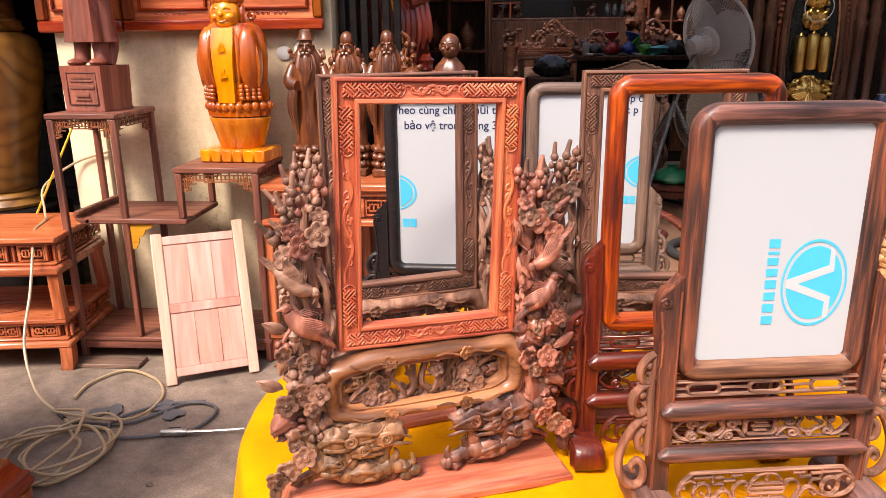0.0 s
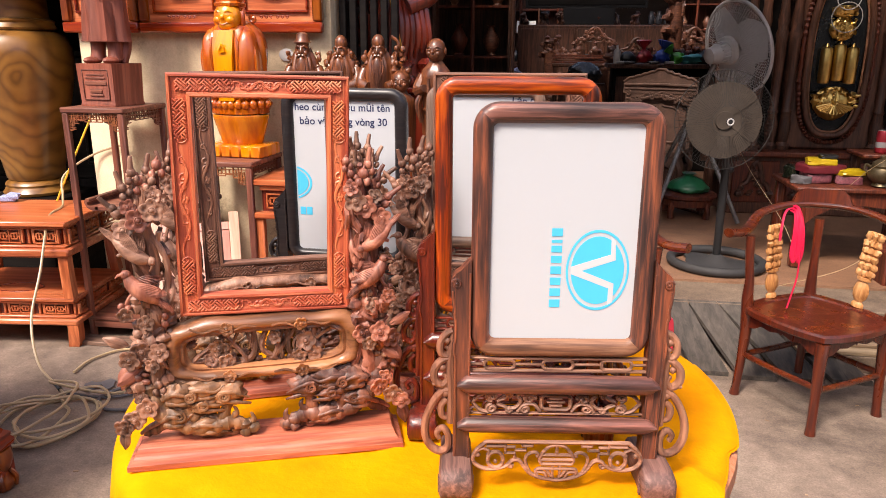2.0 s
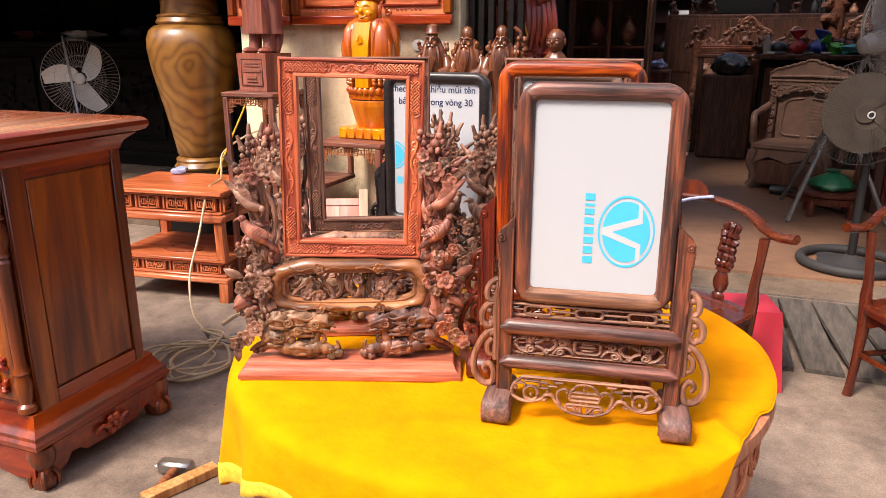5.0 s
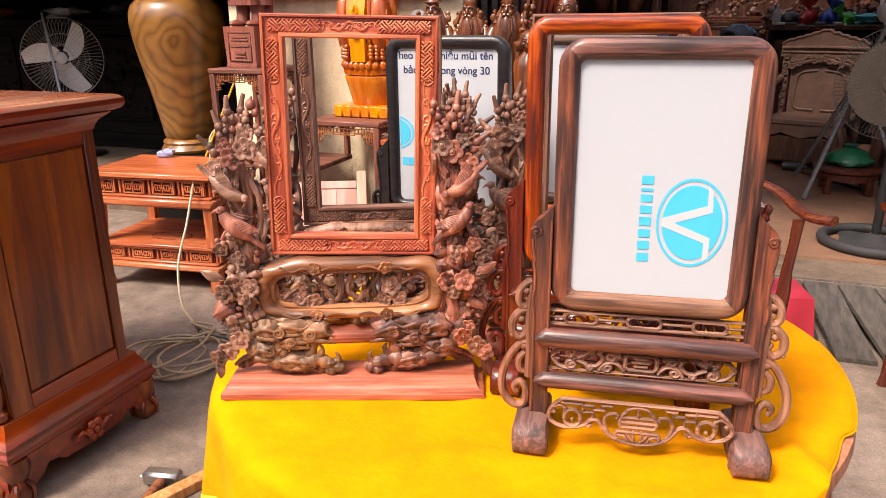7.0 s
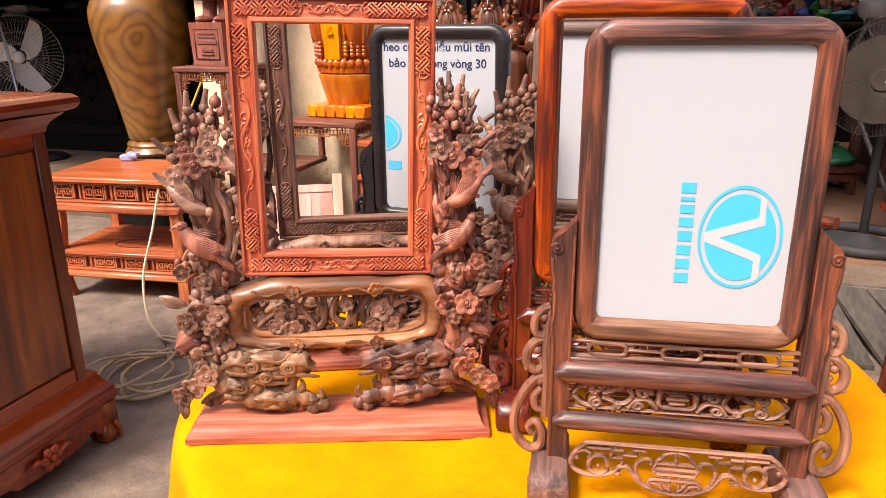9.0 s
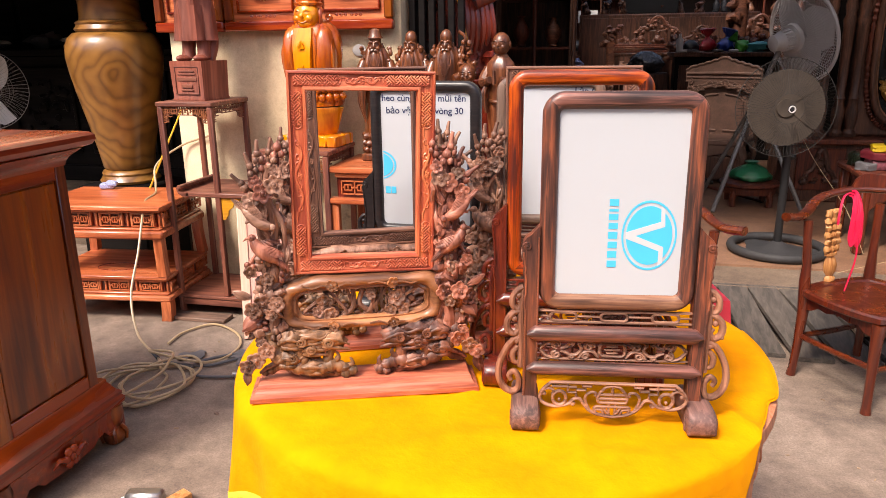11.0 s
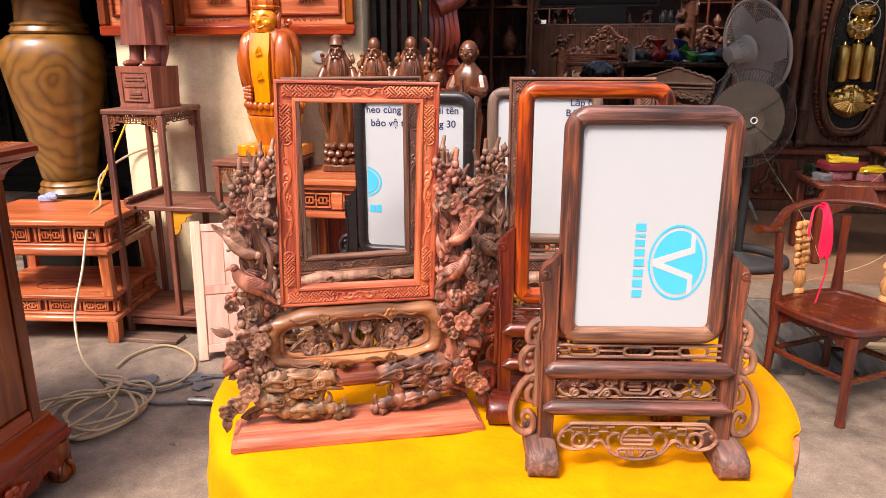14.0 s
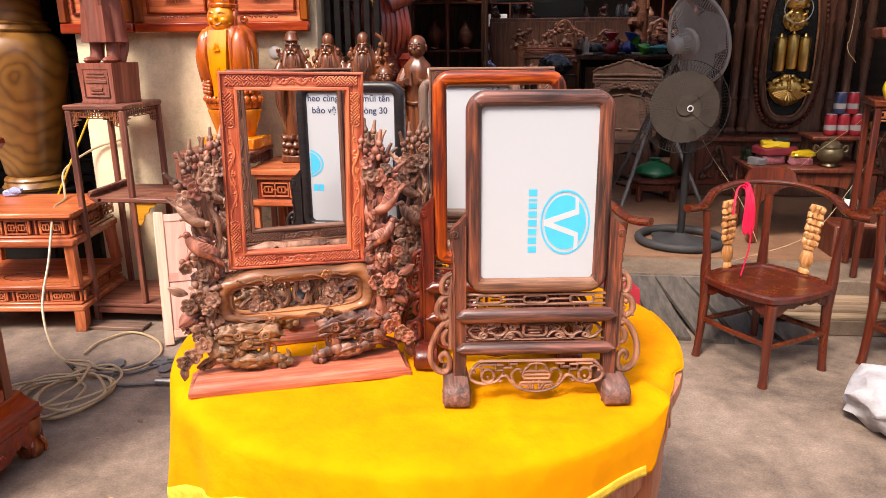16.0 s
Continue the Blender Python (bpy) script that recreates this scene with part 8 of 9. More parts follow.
solid("rope", Shape().tube(curve([(0.47, 2.83, 0.765), (0.56, 2.90, 0.79), (0.66, 2.955, 0.815), (0.75, 2.96, 0.83)], 8), 0.0065, 8), ROPE_M, pose(0, 0, 0), "blue and white rope tied over the chair rail", "rope")
solid("plastic_stool", Shape().loft([[(x * q, y * q, z) for x, y in ((-1, -1), (1, -1), (1, 1), (-1, 1))] for q, z in ((0.15, 0.0), (0.145, 0.05), (0.12, 0.34), (0.118, 0.355), (0.05, 0.36))]), RED_PLASTIC, pose(0.93, 3.02, 0.001, 0, 0, 12), "red plastic stool behind the armchair", "stool")
# white sack
sk = Shape()
rings = []
for i in range(12):
    t = i / 11
    z = 0.30 * t
    r = 0.235 * (0.75 + 0.45 * math.sin(math.pi * (0.12 + 0.72 * t))) * (1 + 0.10 * noise.noise(Vector((t * 9, 3.3, 1.0))))
    if i == 0:
        r *= 0.9
    if i == 11:
        r *= 0.45
    rings.append([(r * (1 + 0.22 * noise.noise(Vector((math.cos(a) * 2.2, math.sin(a) * 2.2, t * 4))) + 0.12 * abs(noise.noise(Vector((math.cos(a) * 6, math.sin(a) * 6, t * 9))))) * math.cos(a), 0.85 * r * (1 + 0.16 * noise.noise(Vector((math.cos(a) * 2.2, math.sin(a) * 2.2, t * 4 + 9)))) * math.sin(a), z + 0.05 * noise.noise(Vector((math.cos(a) * 3, math.sin(a) * 3, t * 6))) * (i > 0)) for a in [2 * math.pi * j / 36 for j in range(36)]])
sk.loft(rings)
solid("white_sack", sk, WHITE_BAG, pose(2.075, 2.36, 0.002) @ Matrix.Diagonal((0.86, 0.86, 0.72, 1)), "crumpled white plastic sack on the floor", "sack", angle=75)

# ---- fans ----
ff = thing("floor_fan", pose(1.562, 4.43, HALL_Z), "large dusty wire-guard fan on a pole with a black ring base", "fan")
tire = Shape().tube([(0.27 * math.cos(a), 0.27 * math.sin(a), 0.030) for a in [2 * math.pi * i / 40 for i in range(41)]], 0.028, 10)
part("ring_base", tire, RUBBER, ff)
part("base_plate", Shape().lathe([(0.17, 0.002), (0.18, 0.016), (0.07, 0.04), (0.03, 0.07)], 32, fold=lambda a, z: 1 + 0.42 * max(0.0, math.cos(3 * a)) if z < 0.03 else 1.0), RUBBER, ff)
part("pole", Shape().tube([(0, 0, 0.03), (0, 0, 0.86)], 0.024, 12), BLACK_PLASTIC, ff)
hm_ = Matrix.Translation((-0.07, -0.14, 0.905)) @ Matrix.Rotation(radians(8), 4, "Z")
part("guard", fan_cage(0.284, 0.060, 84, 0.0011, (1.0, 0.76, 0.3)), DARK_WIRE, ff, "", hm_)
for k in range(5):
    part("blade", sector_blade(0.219, k * 1.2566, 1.34, 0.0034), DUSTY_BLADE, ff, "", hm_)
part("hub", Shape().tube([(0, -0.011, 0), (0, 0.012, 0)], [0.052, 0.056], 24), DUSTY_BLADE, ff, "", hm_)
part("hub_cap", Shape().lathe([(0.02, 0.0), (0.024, 0.01), (0.012, 0.014)], 16, hm_ @ Matrix.Translation((0, -0.085, 0)) @ Matrix.Rotation(math.pi / 2, 4, "X")), BLACK_PLASTIC, ff)
part("hub_ring", Shape().tube([(0.017 * math.cos(a), -0.101, 0.017 * math.sin(a)) for a in [2 * math.pi * i / 24 for i in range(25)]], 0.004, 6), PALE_GREY, ff, "", hm_)
part("motor", Shape().tube([(-0.04, -0.07, 0.905), (-0.02, 0.08, 0.90)], [0.085, 0.06], 16), BLACK_PLASTIC, ff)
part("knob", Shape().ball((0.03, 0, 0.6), 0.02, 8, 6), BLACK_PLASTIC, ff)
g2 = thing("grey_fan", pose(1.68, 5.86, HALL_Z), "big grey fan on a steel tripod, turned sideways", "fan")
for dx, dy in ((-0.38, -0.40), (0.28, -0.28), (-0.36, 0.44)):
    part("tripod_leg", Shape().tube([(-0.08, 0.0, 0.84), (dx, dy, 0.012)], 0.017, 8), LEG_STEEL, g2)
part("pole", Shape().tube([(-0.08, 0, 0.72), (-0.08, 0, 0.84), (0.06, -0.05, 1.27)], 0.02, 10), LEG_STEEL, g2)
gm = Matrix.Translation((0.20, -0.01, 1.315)) @ Matrix.Rotation(radians(118), 4, "Z") @ Matrix.Rotation(radians(-14), 4, "X")
part("guard", fan_cage(0.345, 0.09, 84, 0.0019, (1.0, 0.8, 0.6, 0.32)), GREY_PLASTIC, g2, "", gm)
part("rim", Shape().tube([(0.35 * math.cos(a), 0, 0.35 * math.sin(a)) for a in [2 * math.pi * i / 48 for i in range(49)]], 0.014, 8), GREY_PLASTIC, g2, "", gm)
for k in range(3):
    part("blade", fan_blade(0.325, k * 2.094 + 0.4, 0.0, 2.6, 0.02), GREY_PLASTIC, g2, "", gm)
mo = Shape().lathe([(0.03, 0.10), (0.15, 0.11), (0.14, 0.15), (0.105, 0.17), (0.10, 0.26), (0.085, 0.30), (0.08, 0.36), (0.05, 0.375), (0.02, 0.38)], 24, Matrix.Rotation(-math.pi / 2, 4, "X"))
part("motor", mo, PALE_GREY, g2, "greyish-white motor housing", gm @ Matrix.Scale(0.74, 4))
rib = Shape()
for k in range(18):
    a = 2 * math.pi * k / 18
    rib.slab((0.100, 0.17, -0.004), (0.112, 0.26, 0.004), 0, Matrix.Rotation(a, 4, "Y"))
part("cooling_ribs", rib, PALE_GREY, g2, "", gm @ Matrix.Scale(0.74, 4))


# ---- showroom furniture ----
def clutter_crest(s, cx, cz, w, h, y, rnd, n=26):
    """A lobed carved cresting: curls and lumps thinning towards the ends."""
    for k in range(n):
        u = rnd.uniform(-1, 1)
        top = h * (1 - abs(u) ** 1.5)
        s.ball((cx + u * w / 2, y + rnd.uniform(-0.02, 0.02), cz + rnd.uniform(0, 1) * top), (rnd.uniform(0.015, 0.04), 0.03, rnd.uniform(0.015, 0.035)), 9, 6, lump=0.4)
    for sx in (-1, 1):
        s.tube(curve([(cx + sx * w / 2, y, cz), (cx + sx * w * 0.36, y, cz + h * 0.30), (cx + sx * w * 0.22, y, cz + h * 0.42), (cx + sx * w * 0.1, y, cz + h * 0.85), (cx, y, cz + h)], 5), 0.022, 7)


def throne(m, label, mat, w=0.62, h=1.22):
    ch = thing("carved_armchair", m, label, "armchair", "carved showroom armchairs")
    part("seat", Shape().slab((-w / 2, -0.28, 0.40), (w / 2, 0.26, 0.46), 0.012), mat, ch)
    ap = Shape().plate([(-w / 2 + 0.02, 0.40), (-w / 2 + 0.02, 0.26), (-w / 4, 0.33), (0, 0.28), (w / 4, 0.33), (w / 2 - 0.02, 0.26), (w / 2 - 0.02, 0.40)], -0.27, -0.25)
    part("apron", ap, mat, ch)
    for sx in (-1, 1):
        for y in (-0.25, 0.23):
            lg = Shape().tube(curve([(sx * (w / 2 - 0.04), y, 0.40), (sx * (w / 2 + 0.0), y, 0.26), (sx * (w / 2 - 0.05), y, 0.12), (sx * (w / 2 - 0.01), y - 0.02, 0.02)], 5), [0.045, 0.047, 0.05, 0.05, 0.048, 0.044, 0.04, 0.036, 0.034, 0.033, 0.033, 0.034, 0.036, 0.04, 0.043, 0.045], 9)
            part("leg", lg, mat, ch)
        ar = Shape().tube(curve([(sx * w / 2, 0.2, 0.80), (sx * (w / 2 + 0.04), 0.0, 0.74), (sx * (w / 2 + 0.02), -0.2, 0.72), (sx * w / 2, -0.26, 0.64), (sx * w / 2, -0.22, 0.46)], 6), 0.035, 9)
        part("arm", ar, mat, ch)
        part("back_post", Shape().box(sx * (w / 2 - 0.03), 0.23, 0.72, 0.07, 0.06, 0.62, 0.012), mat, ch)
        # scrolled edging that runs down the post
        ed = Shape()
        for k in range(7):
            ed.tube(spiral(sx * (w / 2 - 0.03), 0.55 + 0.075 * k, 0.030, 0.006, 90 + 180 * (k % 2), sx * 1.2, 12, 0.19), 0.010, 6, nrm=(0, 1, 0))
        part("post_edging", ed, mat, ch)
    part("back_rail", Shape().box(0, 0.23, 1.02, w - 0.1, 0.05, 0.16, 0.012), mat, ch)
    part("back_panel", Shape().box(0, 0.245, 0.72, w * 0.80, 0.03, 0.56, 0.01), mat, ch)
    for sx in (-1, 1):
        part("panel_bead", Shape().tube(curve([(sx * w * 0.05, 0.226, 0.50), (sx * w * 0.30, 0.226, 0.52), (sx * w * 0.31, 0.226, 0.70), (sx * w * 0.27, 0.226, 0.84), (sx * w * 0.05, 0.226, 0.88)], 5), 0.011, 7), mat, ch)
    part("plinth", Shape().slab((-w / 2, -0.26, 0.05), (w / 2, 0.24, 0.30), 0.02), GLOOM, ch)
    edge = []
    for k in range(57):
        u = -1 + k / 28
        edge.append((u * w * 0.54, 1.145 + 0.115 * (1 - abs(u) ** 0.9) ** 1.1 + 0.014 * abs(math.sin(u * math.pi * 5.5)) - 0.03 * max(0, abs(u) - 0.9) * 10))
    cr = Shape().plate([(-w * 0.54, 1.0)] + edge + [(w * 0.54, 1.0)], 0.20, 0.25)
    cr.tube([(x, 0.198, z - 0.012) for x, z in edge], 0.012, 7)
    cr.tube([(-w * 0.52, 0.196, 1.085), (0, 0.19, 1.095), (w * 0.52, 0.196, 1.085)], 0.016, 8)
    cr.tube([(-w * 0.52, 0.196, 1.045), (w * 0.52, 0.196, 1.045)], 0.010, 8)
    part("carved_crest", cr, mat, ch)
    # carved foliage hanging below the crest rail
    for sx in (-1, 1):
        fo = Shape()
        for k in range(7):
            u = (k + 0.5) / 7
            zc = 0.985 - 0.085 * u * u - 0.015 * (k % 2)
            fo.tube(spiral(sx * u * w * 0.48, zc, 0.036, 0.005, 40 + 70 * k, sx * (1.1 + 0.1 * (k % 3)), 14, 0.185), [0.015 - 0.0006 * q for q in range(15)], 6, nrm=(0, 1, 0))
        fo.tube(curve([(0, 0.195, 1.0), (sx * w * 0.16, 0.19, 0.96), (sx * w * 0.34, 0.195, 0.93), (sx * w * 0.49, 0.20, 0.83), (sx * w * 0.46, 0.20, 0.72)], 5), 0.017, 7)
        part("hanging_foliage", fo, mat, ch)
    return ch


throne(pose(1.44, 6.90, HALL_Z, 0, 0, -20) @ Matrix.Diagonal((0.86, 0.86, 0.90, 1)), "dusty brown carved armchair with a crested back", THRONE_M, 0.74)
st_ = thing("low_stool", pose(1.615, 5.87, HALL_Z), "low reddish wooden stool under a green bag", "stool")
part("stool_top", Shape().lathe([(0.02, 0.15), (0.20, 0.15), (0.23, 0.165), (0.23, 0.185), (0.20, 0.20), (0.02, 0.20)], 32), GLOOM_RED, st_)
part("stool_skirt", Shape().lathe([(0.17, 0.10), (0.20, 0.10), (0.205, 0.15), (0.17, 0.15)], 32), GLOOM_RED, st_)
for k in range(4):
    a = math.pi / 4 + k * math.pi / 2
    part("stool_leg", Shape().tube([(0.18 * math.cos(a), 0.18 * math.sin(a), 0.12), (0.20 * math.cos(a), 0.20 * math.sin(a), 0.06), (0.19 * math.cos(a), 0.19 * math.sin(a), 0.002)], [0.03, 0.024, 0.028], 8), GLOOM_RED, st_)
gb = Shape().lathe([(0.10, 0.0), (0.15, 0.01), (0.16, 0.04), (0.12, 0.085), (0.05, 0.12), (0.03, 0.13), (0.06, 0.15), (0.02, 0.152)], 26, fold=lambda a, z: 1 + 0.3 * noise.noise(Vector((math.cos(a) * 2.5, math.sin(a) * 2.5, z * 22))))
solid("green_bag", gb, GREEN_BAG, pose(1.615, 5.86, HALL_Z + 0.2005), "crumpled green plastic bag on the stool", "bag", "", "", 70)
solid("dropped_bottle", Shape().lathe([(0.02, 0.0), (0.04, 0.004), (0.042, 0.12), (0.02, 0.16), (0.016, 0.19)], 16, Matrix.Rotation(radians(90), 4, "X") @ Matrix.Rotation(0.4, 4, "Y")), BLACK_PLASTIC, pose(1.24, 6.55, HALL_Z + 0.043, 0, 0, 60), "black bottle lying on the hall floor", "bottle")
solid("floor_strip", Shape().slab((0, 0, 0), (1.0, 0.03, 0.02), 0.004), GLOOM_RED, pose(1.20, 6.75, HALL_Z + 0.001, 0, 0, -58), "thin wooden strip on the hall floor", "strip")

# long counter with carvings and bags
CZ = 1.335
ct = thing("display_counter", pose(0, 0, 0), "dark wooden counter heaped with carvings", "counter")
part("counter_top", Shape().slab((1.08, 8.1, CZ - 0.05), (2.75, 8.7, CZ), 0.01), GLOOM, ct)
part("counter_body", Shape().slab((1.14, 8.2, HALL_Z + 0.001), (2.7, 8.65, CZ - 0.05), 0.01), SHADE_JET, ct)
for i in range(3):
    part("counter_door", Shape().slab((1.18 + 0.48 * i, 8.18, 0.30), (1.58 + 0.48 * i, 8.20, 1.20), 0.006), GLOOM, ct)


def knotted_bag(x, y, tilt, mt, lab, k=1.0):
    q = Shape().lathe([(0.03, 0.0), (0.07, 0.015), (0.08, 0.06), (0.055, 0.11), (0.020, 0.14), (0.018, 0.155), (0.055, 0.19), (0.075, 0.23), (0.05, 0.24), (0.01, 0.22)], 22, fold=lambda a, z: 1 + 0.22 * math.sin(5 * a + z * 30) + 0.25 * noise.noise(Vector((math.cos(a) * 2, math.sin(a) * 2, z * 18 + x))))
    solid("plastic_bag", q, mt, pose(x, y, CZ + 0.012, 0, tilt, 0) @ Matrix.Scale(k, 4), lab, "bag", "knotted bags", "", 60)


knotted_bag(1.465, 8.22, -3, RED_BAG, "knotted red plastic bag on the counter", 0.98)
knotted_bag(1.63, 8.24, 14, BLUE_BAG, "knotted blue plastic bag on the counter", 0.98)
knotted_bag(1.85, 8.24, -44, LIME_BAG, "knotted lime green bag on the counter", 0.92)
solid("teal_cap", Shape().ball((0, 0, 0.05), (0.15, 0.11, 0.055), 14, 8, lump=0.5), TEAL_CAP, pose(1.99, 8.24, CZ), "soft teal cap on the counter", "cap")
solid("clear_bottle", Shape().lathe([(0.02, 0.0), (0.036, 0.004), (0.037, 0.13), (0.014, 0.16), (0.014, 0.19), (0.008, 0.193)], 18), PALE_GREY, pose(1.17, 8.14, CZ + 0.0005), "pale plastic bottle on the counter", "bottle")
for x, w, mt, lab in ((1.26, 0.20, PALE_GREY, "strip of pale paper along the counter edge"), (1.30, 0.12, GREY_SCRAP, "small dark packet on the counter"), (1.56, 0.10, GREY_SCRAP, "small dark box among the bags"), (1.72, 0.09, PALE_GREY, "crumpled pale scrap on the counter")):
    solid("paper_scrap", Shape().box(0, 0, 0.014, w, 0.07, 0.028, 0.008), mt, pose(x, 8.135, CZ + 0.0005, 0, 0, 8), lab, "paper", "scraps on the counter")
for x, y, k in ((1.30, 8.36, 1.1), (1.75, 8.34, 0.9), (2.12, 8.22, 1.3), (2.32, 8.25, 1.0)):
    q = Shape().lathe([(0.06, 0.0), (0.085, 0.012), (0.09, 0.05), (0.06, 0.09), (0.02, 0.115)], 24, fold=lambda a, z: 1 + 0.28 * noise.noise(Vector((math.cos(a) * 2.4 + x * 3, math.sin(a) * 2.4, z * 20))))
    solid("black_bag", q, BLACK_PLASTIC, pose(x, y, CZ + 0.0005) @ Matrix.Scale(k, 4), "crumpled black plastic bag on the counter", "bag", "black bags", "", 70)
rn2 = random.Random(8)


def carved_crest_piece(x, y, z0, z1, w, mt, n=44):
    """A carved sofa back: a plain post body with a lobed cresting on top."""
    h = 0.24
    th = thing("carved_sofa_back", pose(x, y, HALL_Z, 0, 0, rn2.uniform(-10, 10)), "carved wooden sofa back rising in the dim hall", "sofa back", "sofa backs")
    part("frame", Shape().slab((-w / 2, -0.04, 0.001), (w / 2, 0.05, z1 - h - HALL_Z), 0.015), GLOOM, th)
    for k in range(5):
        part("back_slat", Shape().tube(curve([(-w * 0.4 + w * 0.2 * k, -0.05, z1 - h - HALL_Z - 0.55), (-w * 0.4 + w * 0.2 * k + 0.02, -0.055, z1 - h - HALL_Z - 0.3), (-w * 0.4 + w * 0.2 * k, -0.05, z1 - h - HALL_Z - 0.04)], 4), 0.022, 7), mt, th)
    q = Shape()
    clutter_crest(q, 0, z1 - h - HALL_Z - 0.05, w * 1.05, h, -0.03, rn2, n)
    part("carved_crest", q, mt, th)


for x, y, z1, w, mt in ((1.08, 11.3, 1.85, 0.60, SALON), (1.68, 11.1, 1.70, 0.6, SALON), (2.34, 10.4, 1.82, 0.62, SALON), (1.35, 9.6, 1.50, 0.75, SALON), (2.05, 9.4, 1.52, 0.7, SALON), (2.95, 9.6, 1.8, 0.7, SALON), (0.55, 12.6, 1.8, 0.5, SALON)):
    carved_crest_piece(x, y, HALL_Z, z1, w, mt)
# tall carved column with foliage beside the fan
q = Shape().lathe([(0.10, 0.001), (0.11, 0.05), (0.09, 0.2), (0.08, 1.2), (0.09, 2.4), (0.1, 3.0)], 16)
for k in range(70):
    a = rn2.uniform(0, 2 * math.pi)
    q.ball((0.1 * math.cos(a), 0.1 * math.sin(a), rn2.uniform(1.2, 2.9)), (rn2.uniform(0.03, 0.07), rn2.uniform(0.03, 0.06), rn2.uniform(0.04, 0.09)), 8, 5, lump=0.8)
solid("foliate_column", q, SALON, pose(1.88, 9.0, HALL_Z), "reddish column carved with leaves in the hall", "column")
# work bench with strips, clear bag and tub
bn = thing("work_bench", pose(0, 0, 0), "dark wooden bench stacked with strips", "bench")
part("bench_top", Shape().slab((0.48, 8.9, 1.28), (1.06, 9.4, 1.32), 0.008), GLOOM, bn)
for x in (0.52, 1.02):
    for y in (8.94, 9.36):
        part("leg", Shape().box(x, y, 0.73, 0.06, 0.06, 1.098, 0.006), GLOOM, bn)
for i in range(8):
    q = Shape().beam((0, 0, 0), (0.62, 0.03, 0.0), 0.035, 0.022, 0.003)
    solid("wood_strip", q, rn2.choice((GLOOM_RED, SALON, GLOOM_TAN)), pose(0.47 + 0.02 * (i % 3), 9.0 + 0.05 * (i % 4), 1.332 + 0.023 * (i // 2) + 0.001 * i, 0, 0, rn2.uniform(-5, 5)), "thin wooden strip stacked on the bench", "strip", "stacked strips")
cb = Shape().lathe([(0.04 + 0.16 * math.sin(math.pi * (0.16 + 0.78 * i / 21)), 0.24 * i / 21) for i in range(22)], 72, fold=lambda a, z: 1 + 0.20 * noise.noise(Vector((math.cos(a) * 3, math.sin(a) * 3, z * 14))) + 0.10 * noise.noise(Vector((math.cos(a) * 9, math.sin(a) * 9, z * 44))))
solid("clear_bag", cb, SHINY_BAG, pose(0.85, 8.72, 1.1005), "crinkled clear plastic bag on a trunk", "bag", "", "", 60)
solid("wooden_trunk", Shape().box(0, 0, 0.46, 0.55, 0.34, 0.918, 0.02), GLOOM, pose(0.84, 8.70, HALL_Z + 0.001), "dark carved wooden trunk in the hall", "trunk")
# gnarled root carving on the hall floor
q = Shape().lathe([(0.36, 0.001), (0.38, 0.03), (0.30, 0.2), (0.24, 0.5), (0.20, 0.8), (0.10, 0.98)], 26, fold=lambda a, z: 1 + 0.35 * noise.noise(Vector((math.cos(a) * 2, math.sin(a) * 2, z * 6))))
for k in range(60):
    a, z = rn2.uniform(0, 2 * math.pi), rn2.uniform(0.08, 0.95)
    r = 0.33 - 0.22 * z
    q.ball((r * math.cos(a), r * math.sin(a), z), (rn2.uniform(0.04, 0.10), rn2.uniform(0.04, 0.09), rn2.uniform(0.04, 0.10)), 9, 6, lump=0.9)
solid("root_carving", q, GLOOM_TAN, pose(0.68, 10.2, HALL_Z), "brown gnarled root carving standing in the hall", "carving")
q = Shape().tube(spiral(0, 1.33, 0.13, 0.03, 200, 1.6, 30), [0.05 - 0.001 * k for k in range(31)], 9, nrm=(0, 1, 0))
q.lathe([(0.16, 0.001), (0.17, 0.03), (0.09, 0.4), (0.07, 1.0), (0.09, 1.25)], 16)
for k in range(16):
    q.ball((rn2.uniform(-0.15, 0.15), -0.03, rn2.uniform(1.2, 1.48)), (0.04, 0.04, 0.035), 8, 5, lump=0.8)
solid("curled_carving", q, SALON, pose(0.435, 10.75, HALL_Z), "reddish curled carving on a post", "carving")
cab = thing("low_cabinet", pose(0, 0, 0), "dim wooden cabinet deep in the hall", "cabinet")
part("body", Shape().slab((-0.45, 13.5, HALL_Z + 0.001), (0.5, 14.0, 1.28), 0.012), GLOOM, cab)
for i in range(2):
    part("door", Shape().slab((-0.42 + 0.46 * i, 13.475, 0.3), (0.0 + 0.46 * i, 13.5, 1.2), 0.008), GLOOM_RED, cab)
solid("white_head_ornament", Shape().lathe([(0.05, 0.0), (0.07, 0.005), (0.05, 0.04), (0.10, 0.12), (0.11, 0.18), (0.075, 0.26), (0.02, 0.28)], 20), PAPER, pose(0.03, 13.65, 1.2805), "round white ornament on a dark cabinet", "ornament")
solid("black_helmet", Shape().lathe([(0.13, 0.0), (0.14, 0.02), (0.13, 0.1), (0.08, 0.17), (0.02, 0.19)], 20), BLACK_PLASTIC, pose(-0.22, 13.7, 1.2805), "glossy black helmet on a dark cabinet", "helmet")
solid("price_sheet", Shape().slab((-0.19, -0.004, -0.12), (0.19, 0.004, 0.12)), PAPER, pose(-0.10, 15.19, 1.92), "small white paper sheet fixed to a cupboard door", "paper")
bk = thing("small_bench", pose(0, 0, 0), "small dark bench with a blue bundle", "bench")
part("seat", Shape().slab((-0.28, 10.2, 1.05), (0.12, 10.5, 1.09), 0.006), SALON, bk)
for x in (-0.25, 0.09):
    part("leg", Shape().box(x, 10.35, 0.617, 0.05, 0.25, 0.865, 0.005), SALON, bk)
